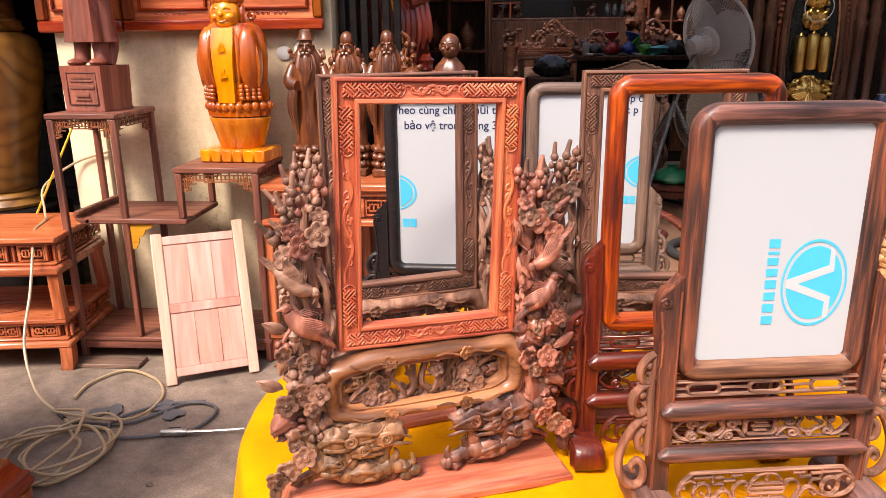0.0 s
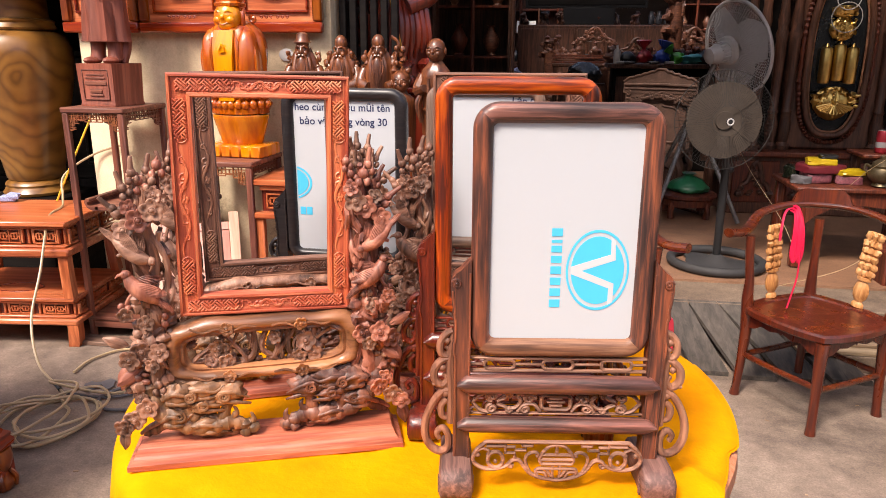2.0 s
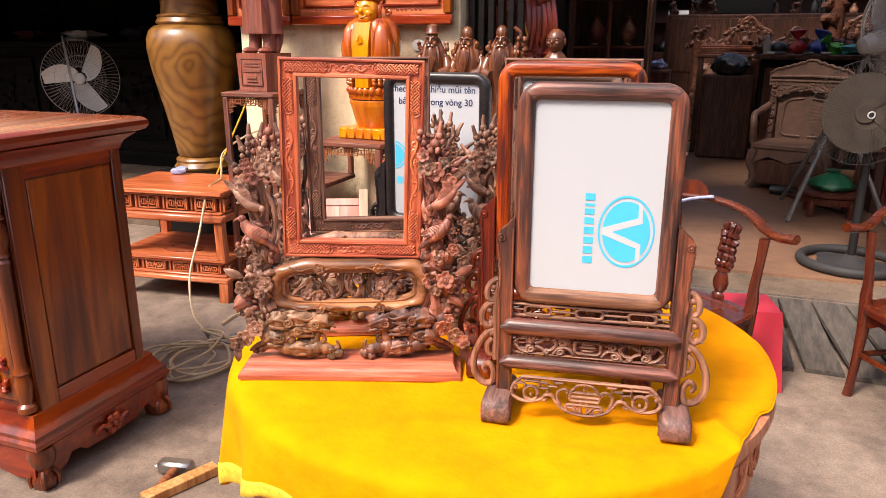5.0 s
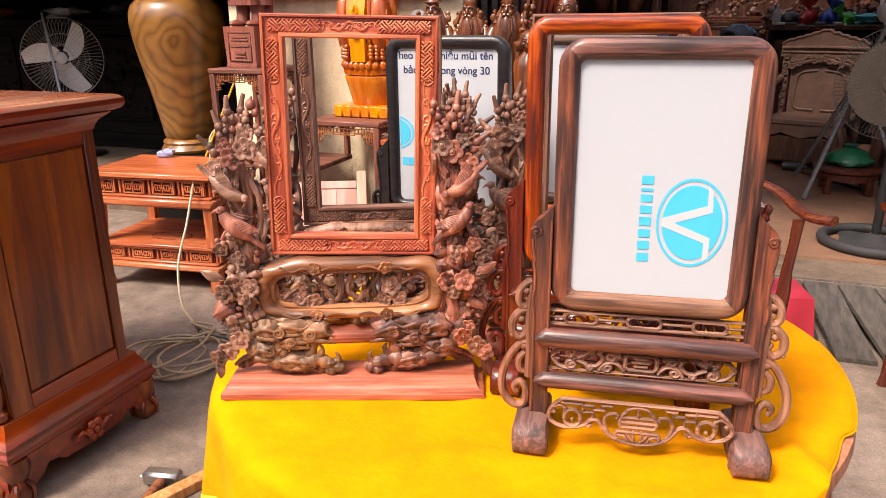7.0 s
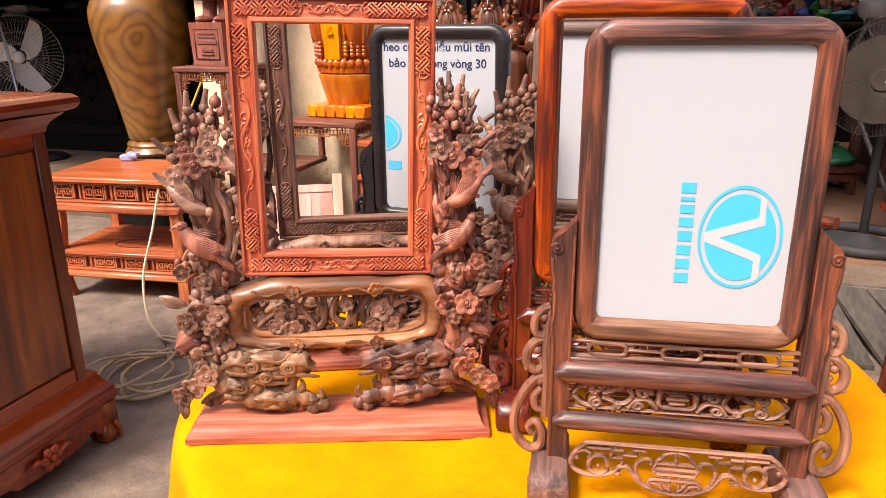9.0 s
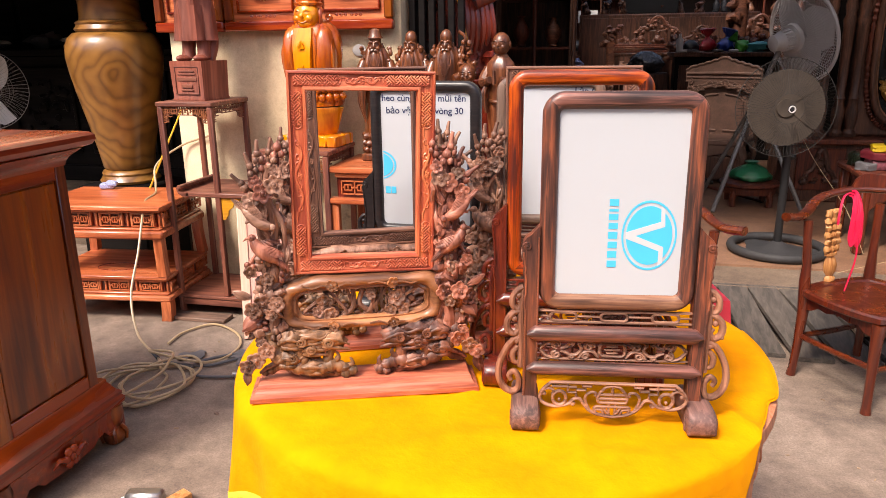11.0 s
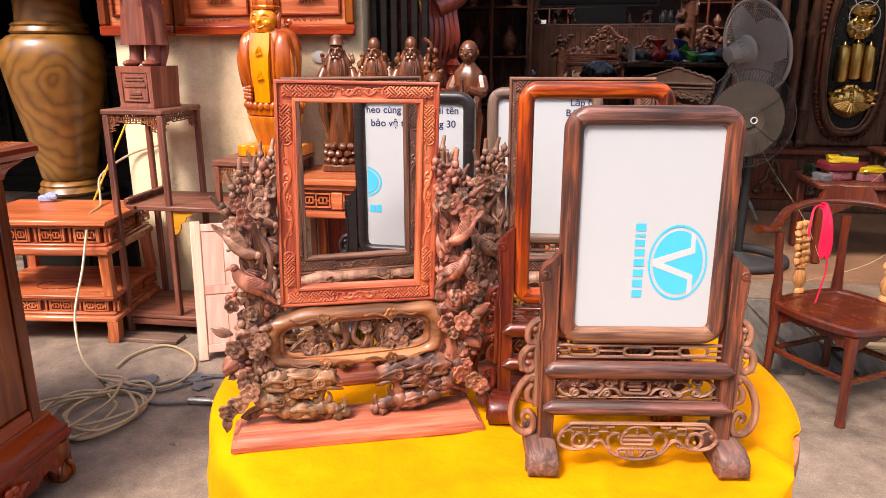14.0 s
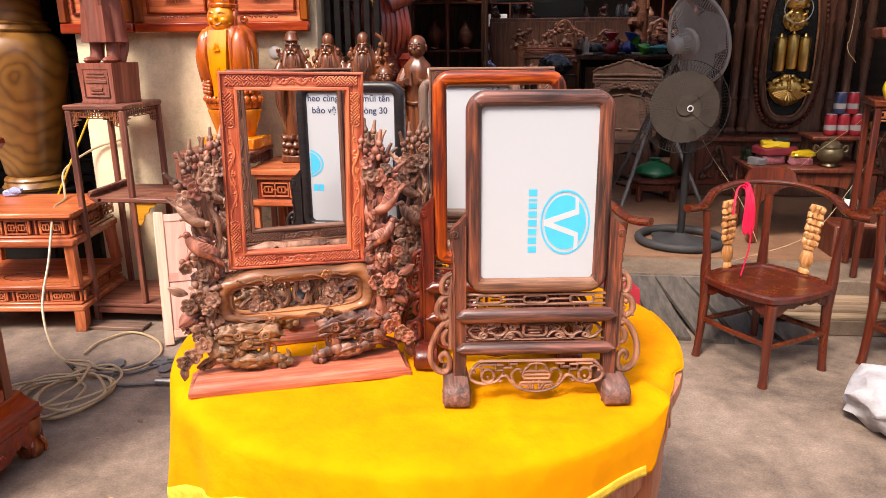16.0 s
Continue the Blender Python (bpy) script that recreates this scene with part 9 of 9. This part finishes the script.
solid("blue_bundle", Shape().ball((0, 0, 0.06), (0.13, 0.1, 0.062), 14, 8, lump=0.8), ROPE_M, pose(-0.08, 10.35, 1.0915), "pale blue bundle of cloth on a bench", "cloth")
# small carvings and odds and ends heaped on the tops
def small_carving(x, y, z, k, mt):
    q = Shape()
    n = rn2.randint(5, 9)
    for i in range(n):
        a = rn2.uniform(0, 2 * math.pi)
        q.ball((0.06 * k * math.cos(a) * rn2.random(), 0.04 * k * math.sin(a), k * (0.035 + 0.11 * i / n)), (k * rn2.uniform(0.02, 0.05), k * 0.035, k * rn2.uniform(0.02, 0.045)), 8, 6, lump=0.8)
    q.lathe([(0.05 * k, 0.0), (0.055 * k, 0.006), (0.035 * k, 0.04 * k), (0.02 * k, 0.11 * k)], 12)
    solid("small_carving", q, mt, pose(x, y, z, 0, 0, rn2.uniform(0, 360)), "small lumpy wooden carving standing in the dim hall", "carving", "small carvings", "", 80)


for i in range(13):
    small_carving(1.14 + 0.125 * i, 8.50 + 0.05 * (i % 3), CZ + 0.0005, rn2.uniform(0.7, 1.25), rn2.choice((SALON, GLOOM, GLOOM, GLOOM_RED)))
for i in range(5):
    small_carving(0.52 + 0.12 * i, 9.32, 1.3205, rn2.uniform(0.7, 1.2), rn2.choice((GLOOM, SALON, SHINY_BAG)))
for i in range(9):
    small_carving(0.0 + 0.29 * i, 12.05 + 0.1 * (i % 2), 1.8605, rn2.uniform(1.0, 1.7), rn2.choice((GLOOM, GLOOM_RED, SALON)))
# television and tall cupboards at the back
tv = thing("television", pose(1.0, 12.0, 0.17), "large black television above the carved furniture", "television")
part("screen", Shape().slab((-0.95, -0.03, 1.98), (0.85, 0.02, 2.95), 0.01), SHADE_JET, tv)
part("screen_bezel", Shape().slab((-0.99, -0.02, 1.94), (0.89, 0.03, 2.99), 0.01), BLACK_PLASTIC, tv)
part("foot", Shape().slab((-0.4, -0.02, 1.693), (0.4, 0.12, 1.95), 0.01), BLACK_PLASTIC, tv)
tsb = thing("tv_sideboard", pose(0, 0, 0), "long dark sideboard under the television", "sideboard")
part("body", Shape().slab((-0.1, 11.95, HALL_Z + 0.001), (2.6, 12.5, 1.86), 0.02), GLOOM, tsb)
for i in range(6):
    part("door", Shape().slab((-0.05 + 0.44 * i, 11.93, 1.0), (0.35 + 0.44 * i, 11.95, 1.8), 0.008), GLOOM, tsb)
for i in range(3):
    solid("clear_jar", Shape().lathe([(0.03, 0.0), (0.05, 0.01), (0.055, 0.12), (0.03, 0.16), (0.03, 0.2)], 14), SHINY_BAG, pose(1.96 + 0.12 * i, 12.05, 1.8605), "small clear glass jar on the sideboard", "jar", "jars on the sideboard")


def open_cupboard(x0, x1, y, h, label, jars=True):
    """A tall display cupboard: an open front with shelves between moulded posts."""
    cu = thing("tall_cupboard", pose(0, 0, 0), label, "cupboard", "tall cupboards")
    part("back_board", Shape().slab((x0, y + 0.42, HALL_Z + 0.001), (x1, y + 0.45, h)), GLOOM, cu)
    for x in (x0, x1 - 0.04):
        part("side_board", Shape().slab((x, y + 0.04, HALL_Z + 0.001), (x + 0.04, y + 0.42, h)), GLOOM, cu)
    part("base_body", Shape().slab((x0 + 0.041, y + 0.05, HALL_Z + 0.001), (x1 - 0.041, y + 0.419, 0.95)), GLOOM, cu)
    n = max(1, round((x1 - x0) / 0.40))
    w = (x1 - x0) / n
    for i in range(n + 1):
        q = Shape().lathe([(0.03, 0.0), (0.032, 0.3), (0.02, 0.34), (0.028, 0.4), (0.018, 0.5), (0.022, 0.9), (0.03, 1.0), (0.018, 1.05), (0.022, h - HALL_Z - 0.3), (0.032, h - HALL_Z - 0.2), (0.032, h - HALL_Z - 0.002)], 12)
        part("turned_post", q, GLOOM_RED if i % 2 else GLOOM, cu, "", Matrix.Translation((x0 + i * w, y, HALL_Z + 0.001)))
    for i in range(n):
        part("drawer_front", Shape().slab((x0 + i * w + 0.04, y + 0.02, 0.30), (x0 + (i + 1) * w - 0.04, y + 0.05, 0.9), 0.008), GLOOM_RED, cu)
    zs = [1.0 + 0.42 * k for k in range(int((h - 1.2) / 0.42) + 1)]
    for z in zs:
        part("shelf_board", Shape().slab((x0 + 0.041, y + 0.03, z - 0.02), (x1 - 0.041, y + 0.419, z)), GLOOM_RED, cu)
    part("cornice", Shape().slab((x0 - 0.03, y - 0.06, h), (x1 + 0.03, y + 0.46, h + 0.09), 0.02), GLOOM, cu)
    if jars:
        for z in zs[:-1]:
            for i in range(n):
                k = rn2.uniform(0.8, 1.25)
                q = Shape().lathe([(0.03, 0.0), (0.04, 0.005), (0.03, 0.02), (0.06, 0.08), (0.065, 0.12), (0.03, 0.18), (0.02, 0.21), (0.032, 0.225)], 16)
                solid("display_vase", q, rn2.choice((SALON, GLOOM_RED, GLOOM_TAN, GLOOM_RED)), pose(x0 + (i + 0.5) * w + rn2.uniform(-0.04, 0.04), y + 0.2, z + 0.0005) @ Matrix.Scale(k, 4), "small turned vase on a cupboard shelf", "vase", "vases in the cupboards")
    return cu


open_cupboard(-0.55, 0.14, 6.4, 2.7, "dark display cupboard with turned posts and vases")
open_cupboard(-0.60, 0.90, 15.2, 2.7, "dark cupboard at the far end with a paper sheet", False)
open_cupboard(2.5, 3.7, 13.5, 2.6, "dark display cupboard at the hall's end")
open_cupboard(2.9, 4.9, 9.3, 2.5, "dark display cupboard along the back wall")

# ---- longcase wall clock and the altar sideboard ----
sb = thing("altar_sideboard", pose(0, 0, 0), "dark carved sideboard below the clock", "sideboard")
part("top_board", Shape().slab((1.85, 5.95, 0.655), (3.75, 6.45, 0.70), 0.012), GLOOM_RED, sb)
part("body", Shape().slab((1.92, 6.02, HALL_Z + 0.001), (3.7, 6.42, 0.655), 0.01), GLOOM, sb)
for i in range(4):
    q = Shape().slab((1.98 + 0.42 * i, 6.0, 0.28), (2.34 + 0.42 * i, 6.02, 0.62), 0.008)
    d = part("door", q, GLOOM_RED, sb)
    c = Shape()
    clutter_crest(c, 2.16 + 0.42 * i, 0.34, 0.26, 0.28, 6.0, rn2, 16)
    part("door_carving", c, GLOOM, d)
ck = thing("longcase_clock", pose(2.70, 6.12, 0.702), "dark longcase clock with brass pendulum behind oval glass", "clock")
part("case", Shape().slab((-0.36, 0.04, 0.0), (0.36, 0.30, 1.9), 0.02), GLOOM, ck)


def oval(hw, hh, cz, n=96, e=0.72):
    """A straight-sided oval in the upright plane."""
    out = []
    for i in range(n):
        a = 2 * math.pi * i / n
        c, d = math.cos(a), math.sin(a)
        out.append((hw * math.copysign(abs(c) ** e, c), cz + hh * math.copysign(abs(d) ** e, d)))
    return out


def ring_of(pts, y):
    return [(x, y, z) for x, z in pts] + [(pts[0][0], y, pts[0][1])]


part("oval_moulding", Shape().tube(ring_of(oval(0.222, 0.60, 0.72), 0.0), 0.026, 10), GLOOM, ck)
part("bead_ring", Shape().tube(ring_of(oval(0.262, 0.655, 0.72, 180), 0.02), [0.022 if k % 2 else 0.011 for k in range(181)], 8), GLOOM_RED, ck)
part("inner_lip", Shape().tube(ring_of(oval(0.195, 0.572, 0.72), 0.008), 0.010, 8), GLOOM_TAN, ck)
# Pale tubes drawn as the reflection on the clock glass.
for r_, z_ in ((0.085, 1.16), (0.11, 1.02)):
    part("glass_ring", Shape().tube([(r_ * math.cos(a), -0.055, z_ + r_ * math.sin(a)) for a in [2 * math.pi * i / 36 for i in range(37)]], 0.004, 6), PALE_GREY, ck, "pale ring on the clock glass")
part("dark_back", Shape().plate(oval(0.222, 0.595, 0.72), 0.026, 0.036), GLASS_DARK, ck)
for x in (-0.095, 0.0, 0.095):
    part("weight", Shape().lathe([(0.01, 0.0), (0.040, 0.008), (0.045, 0.03), (0.045, 0.255), (0.040, 0.275), (0.018, 0.285), (0.006, 0.31)], 18), GOLD, ck, "polished brass weight", Matrix.Translation((x, -0.012, 0.52 + 0.02 * (x == 0))))
pd = Shape().lathe([(0.03, 0.24), (0.09, 0.27), (0.14, 0.33), (0.16, 0.40), (0.11, 0.47), (0.06, 0.50)], 28, fold=lambda a, z: (1 + 0.07 * math.sin(15 * a)) * (1 - 0.65 * abs(math.sin(a))))
for k in range(13):
    a = radians(205 + 10.8 * k)
    pd.tube([(0.03 * math.cos(a), -0.055, 0.38 + 0.02 * math.sin(a)), (0.15 * math.cos(a), -0.06, 0.38 + 0.09 * math.sin(a))], [0.008, 0.014], 7)
for k in range(60):
    u = rn2.uniform(-1, 1)
    pd.ball((u * 0.17, -0.045, rn2.uniform(0.38, 0.49) - 0.05 * abs(u)), (rn2.uniform(0.01, 0.024), 0.016, rn2.uniform(0.01, 0.02)), 7, 5, lump=0.6)
part("brass_ornament", pd, GOLD, ck, "brass shell-shaped pendulum ornament")
up = Shape().lathe([(0.03, 0.85), (0.07, 0.87), (0.10, 0.92), (0.095, 0.97), (0.06, 1.0), (0.045, 1.02), (0.09, 1.04), (0.10, 1.09), (0.05, 1.11)], 24, fold=lambda a, z: (1 + 0.08 * math.sin(12 * a)) * (1 - 0.7 * abs(math.sin(a))))
for k in range(44):
    up.ball((rn2.uniform(-0.085, 0.085), -0.035, rn2.uniform(0.86, 1.1)), (rn2.uniform(0.008, 0.02), 0.014, rn2.uniform(0.008, 0.02)), 7, 5, lump=0.6)
part("brass_urn", up, GOLD, ck, "brass urn-shaped ornament")
for x in (2.04, 2.14, 2.27, 2.37, 3.06, 3.17, 3.30):
    q = Shape().lathe([(0.05, 0.0), (0.055, 0.03), (0.035, 0.06), (0.045, 0.12), (0.05, 0.2), (0.035, 0.28), (0.045, 0.3), (0.033, 0.33), (0.038, 0.6), (0.042, 0.85), (0.05, 0.9), (0.035, 0.94), (0.045, 1.0), (0.033, 1.1), (0.036, 1.7), (0.055, 1.75), (0.055, 1.9)], 16)
    solid("turned_column", q, GLOOM, pose(x, 6.14, 0.702), "dark turned column beside the clock", "column", "turned columns")
# Near-black slab stands in for the darkness behind the clock.
solid("screen_wall", Shape().slab((2.02, 6.46, HALL_Z + 0.001), (3.9, 6.55, 3.0), 0.01), SHADE_JET, pose(0, 0, 0), "dark panelled back behind the clock", "panel")
for x in (1.97,):
    q = Shape().lathe([(0.06, 0.001), (0.07, 0.03), (0.06, 0.3), (0.04, 0.36), (0.05, 0.45), (0.04, 0.9), (0.05, 1.2), (0.04, 1.3), (0.05, 2.2), (0.06, 2.6)], 16)
    solid("turned_column", q, GLOOM, pose(x, 6.75, HALL_Z), "dark turned column beside the clock", "column", "turned columns")

# ---- small table with packs, cans and a censer ----
pt = thing("low_tea_table", pose(0, 0, 0), "dark red low table crowded with packs and cans", "table")
part("tabletop", Shape().slab((1.98, 4.42, 0.655), (2.78, 4.95, 0.69), 0.01), GLOOM_RED, pt)
part("apron", Shape().plate([(2.02, 0.655), (2.02, 0.42), (2.10, 0.50), (2.2, 0.56), (2.38, 0.58), (2.56, 0.56), (2.66, 0.50), (2.74, 0.42), (2.74, 0.655)], 4.45, 4.475), GLOOM_RED, pt)
for x in (2.03, 2.73):
    for y in (4.47, 4.90):
        part("leg", Shape().box(x, y, 0.418, 0.06, 0.06, 0.474, 0.012), CHAIR_M, pt)
tz = 0.6905


def soft_pack(sx, sy, sz, seed):
    """A slightly crushed packet with rounded corners."""
    rings = []
    for t, q in ((0.0, 0.90), (0.06, 0.985), (0.3, 1.0), (0.55, 0.985), (0.8, 1.0), (0.95, 0.97), (1.0, 0.88)):
        row = []
        for i in range(28):
            c, d = math.cos(2 * math.pi * i / 28), math.sin(2 * math.pi * i / 28)
            e = (abs(c) ** 7 + abs(d) ** 7) ** (-1 / 7)
            x, y = q * e * c * sx / 2, q * e * d * sy / 2
            w = 0.012 * noise.noise(Vector((x * 22, y * 22, t * 3 + seed)))
            row.append((x + w, y + w * 0.7, max(0.0, t * sz + (0.016 * noise.noise(Vector((x * 14, y * 14, seed))) * t))))
        rings.append(row)
    return Shape().loft(rings)


for x, y, z, sx, sy, sz, rz, mt, lab in ((2.14, 4.62, tz, 0.15, 0.14, 0.06, 10, PINK_BOX, "pink patterned paper box on the table"), (2.32, 4.60, tz, 0.15, 0.12, 0.05, -8, PINK_BOX, "pink patterned paper box on the table"), (2.17, 4.64, tz + 0.061, 0.25, 0.19, 0.045, 14, CRIMSON, "folded crimson cloth pack on the boxes"), (2.33, 4.60, tz + 0.051, 0.17, 0.09, 0.035, 22, YELLOW_PACK, "yellow packet on the boxes"), (2.16, 4.62, tz + 0.107, 0.17, 0.10, 0.038, -6, YELLOW_PACK, "yellow packet on the crimson cloth"), (2.20, 4.62, tz + 0.146, 0.10, 0.07, 0.022, 0, BLACK_PLASTIC, "small black case on the yellow packet"), (2.04, 4.56, tz, 0.09, 0.10, 0.045, 30, GREY_SCRAP, "small dark packet on the table"), (2.05, 4.74, tz, 0.10, 0.12, 0.08, 12, BOTTLE, "dark green wrapped packet on the table")):
    q = soft_pack(sx, sy, sz, x * 9)
    solid("packet", q, mt, pose(x, y, z, 0, 0, rz), lab, "packet", "packets on the table")
cs = thing("censer", pose(2.47, 4.50, tz) @ Matrix.Scale(0.85, 4), "squat old bronze censer with a lid on the table", "censer")
part("bowl", Shape().lathe([(0.04, 0.0), (0.06, 0.01), (0.05, 0.03), (0.085, 0.06), (0.095, 0.10), (0.08, 0.135), (0.07, 0.14), (0.075, 0.15)], 24), BRONZE, cs)
part("lid", Shape().lathe([(0.074, 0.15), (0.07, 0.17), (0.045, 0.19), (0.03, 0.195), (0.03, 0.215), (0.012, 0.225)], 24), BRONZE, cs)
for sx in (-1, 1):
    part("ear", Shape().tube(curve([(sx * 0.085, 0, 0.11), (sx * 0.12, 0, 0.12), (sx * 0.115, 0, 0.16), (sx * 0.08, 0, 0.14)], 4), 0.008, 7), BRONZE, cs)
bt = thing("bottle", pose(2.55, 4.30, 0.382), "dark bottle with a pale label on a stool", "bottle")
part("glass", Shape().lathe([(0.02, 0.0), (0.036, 0.003), (0.037, 0.17), (0.03, 0.20), (0.014, 0.235), (0.013, 0.29), (0.015, 0.295), (0.008, 0.297)], 18), BOTTLE, bt)
part("label", Shape().lathe([(0.0375, 0.05), (0.0378, 0.052), (0.0378, 0.14), (0.0375, 0.142)], 18), PAPER, bt)
q = Shape().box(0, 0, 0.19, 0.26, 0.26, 0.378, 0.012)
solid("stool_box", q, GLOOM_RED, pose(2.55, 4.28, 0.001), "dark red box stool", "stool")
# stand with stacked cans
cn = thing("can_shelf", pose(0, 0, 0), "dark narrow shelf stand holding stacked drink cans", "shelf")
part("shelf_board", Shape().slab((2.36, 4.52, 0.855), (2.78, 4.80, 0.88), 0.006), GLOOM_RED, cn)
for x in (2.40, 2.74):
    for y in (4.70, 4.78):
        part("post", Shape().box(x, y, 0.773, 0.03, 0.03, 0.164, 0.005), GLOOM, cn)
k = 0
for row, n, z in ((0, 3, 0.8805), (1, 2, 1.018)):
    for i in range(n):
        c_ = thing("drink_can", pose(2.485 + 0.078 * i + 0.042 * row, 4.60, z) @ Matrix.Scale(1.13, 4), "red and silver drink can in a stack", "can", "stacked cans")
        dark = (row == 1 and i == 0)
        part("can_body", Shape().lathe([(0.026, 0.0), (0.031, 0.006), (0.0325, 0.012), (0.0325, 0.104), (0.028, 0.118)], 18), CAN_NAVY if dark else CAN_RED, c_)
        part("can_rim", Shape().lathe([(0.02, 0.117), (0.0285, 0.118), (0.0285, 0.121), (0.02, 0.1212)], 18), CAN_SILVER, c_)
        part("can_band", Shape().lathe([(0.0327, 0.03), (0.0329, 0.032), (0.0329, 0.058), (0.0327, 0.06)], 18), CAN_SILVER, c_)
solid("brass_cup", Shape().lathe([(0.02, 0.0), (0.025, 0.003), (0.01, 0.02), (0.01, 0.03), (0.03, 0.05), (0.034, 0.08), (0.03, 0.085)], 18), GOLD, pose(2.750, 4.60, 0.8805), "small brass cup on the can shelf", "cup")
# tall flower stand at the right
fs = thing("flower_stand", pose(2.555, 3.88, HALL_Z - 0.011, 0, 0, -14), "brown square flower stand with fret apron", "stand")
part("stand_top", Shape().slab((-0.16, -0.16, 0.96), (0.2, 0.2, 1.00), 0.008), CHAIR_TOP, fs)
a = Shape()
fretwork(a, -0.135, 0.175, 0.885, 0.955, -0.14, 0.008, 0.012, 4)
part("fret_apron", a, FRET_M, fs)
for x in (-0.13, 0.17):
    for y in (-0.13, 0.17):
        part("post", Shape().box(x, y, 0.481, 0.035, 0.035, 0.958, 0.006), CHAIR_M, fs)
part("low_board", Shape().slab((-0.145, -0.145, 0.30), (0.185, 0.185, 0.32), 0.005), ETA_X, fs)
bc = Shape().lathe([(0.05, 0.0), (0.075, 0.005), (0.08, 0.04), (0.06, 0.06), (0.075, 0.085), (0.055, 0.11), (0.062, 0.14), (0.06, 0.22), (0.07, 0.24), (0.055, 0.26), (0.075, 0.30), (0.085, 0.34), (0.02, 0.345)], 22)
solid("turned_pillar", bc, GLOOM_RED, pose(2.545, 3.88, HALL_Z + 0.9895, 0, 0, -14) @ Matrix.Diagonal((1, 1, 0.9, 1)), "red-brown turned pillar on the flower stand", "pillar")
solid("square_cap", Shape().slab((-0.16, -0.14, 0.0), (0.22, 0.2, 0.06), 0.01), GLOOM_RED, pose(2.545, 3.88, HALL_Z + 1.3005, 0, 0, -14), "dark square board on the turned pillar", "board")
fw = Shape()
for dx, t in ((0.0, 12), (0.035, -8), (-0.03, 24)):
    fw.tube(curve([(dx, -0.1, 0.0), (dx - 0.02, -0.11, 0.06), (dx - 0.035 + t * 0.001, -0.12, 0.12)], 5), [0.008, 0.012, 0.015, 0.016, 0.016, 0.015, 0.013, 0.011, 0.008, 0.005, 0.002], 7, 0.6)
solid("paper_flower", fw, YELLOW_PACK, pose(2.465, 3.90, HALL_Z + 0.9895), "pale yellow paper flower on the stand", "flower")
for pts in (((2.45, 4.3, 3.6), (2.38, 4.2, 1.7), (2.36, 4.2, 1.45), (2.42, 4.2, 1.35)), ((2.56, 4.02, 1.20), (2.48, 4.2, 1.0), (2.36, 4.42, 0.80), (2.30, 4.5, 0.693)), ((2.72, 4.3, 1.0), (2.5, 4.2, 0.62), (2.2, 4.0, 0.35), (1.8, 4.0, 0.19)), ((1.62, 4.7, 1.0), (1.75, 4.6, 0.75), (1.95, 4.5, 0.45), (2.05, 4.4, 0.2))):
    solid("loose_wire", Shape().tube(curve(pts, 7), 0.0016, 6), HOSE, pose(0, 0, 0), "pale loose wire hanging in the hall", "wire", "loose wires")
solid("red_lantern", Shape().lathe([(0.01, 0.0), (0.03, 0.01), (0.04, 0.05), (0.03, 0.09), (0.01, 0.1)], 12), RED_BAG, pose(2.275, 6.080, 1.93), "small red lantern hanging by the clock", "lantern")
# shutter channel beside the plaster wall
for i in range(6):
    solid("shutter_bar", Shape().slab((-0.60 + 0.055 * i, 3.70, 0.001), (-0.565 + 0.055 * i, 3.74, 2.7), 0.004), SHADE_JET, pose(0, 0, 0), "black folded steel shutter bar at the opening", "shutter", "folded shutter bars")
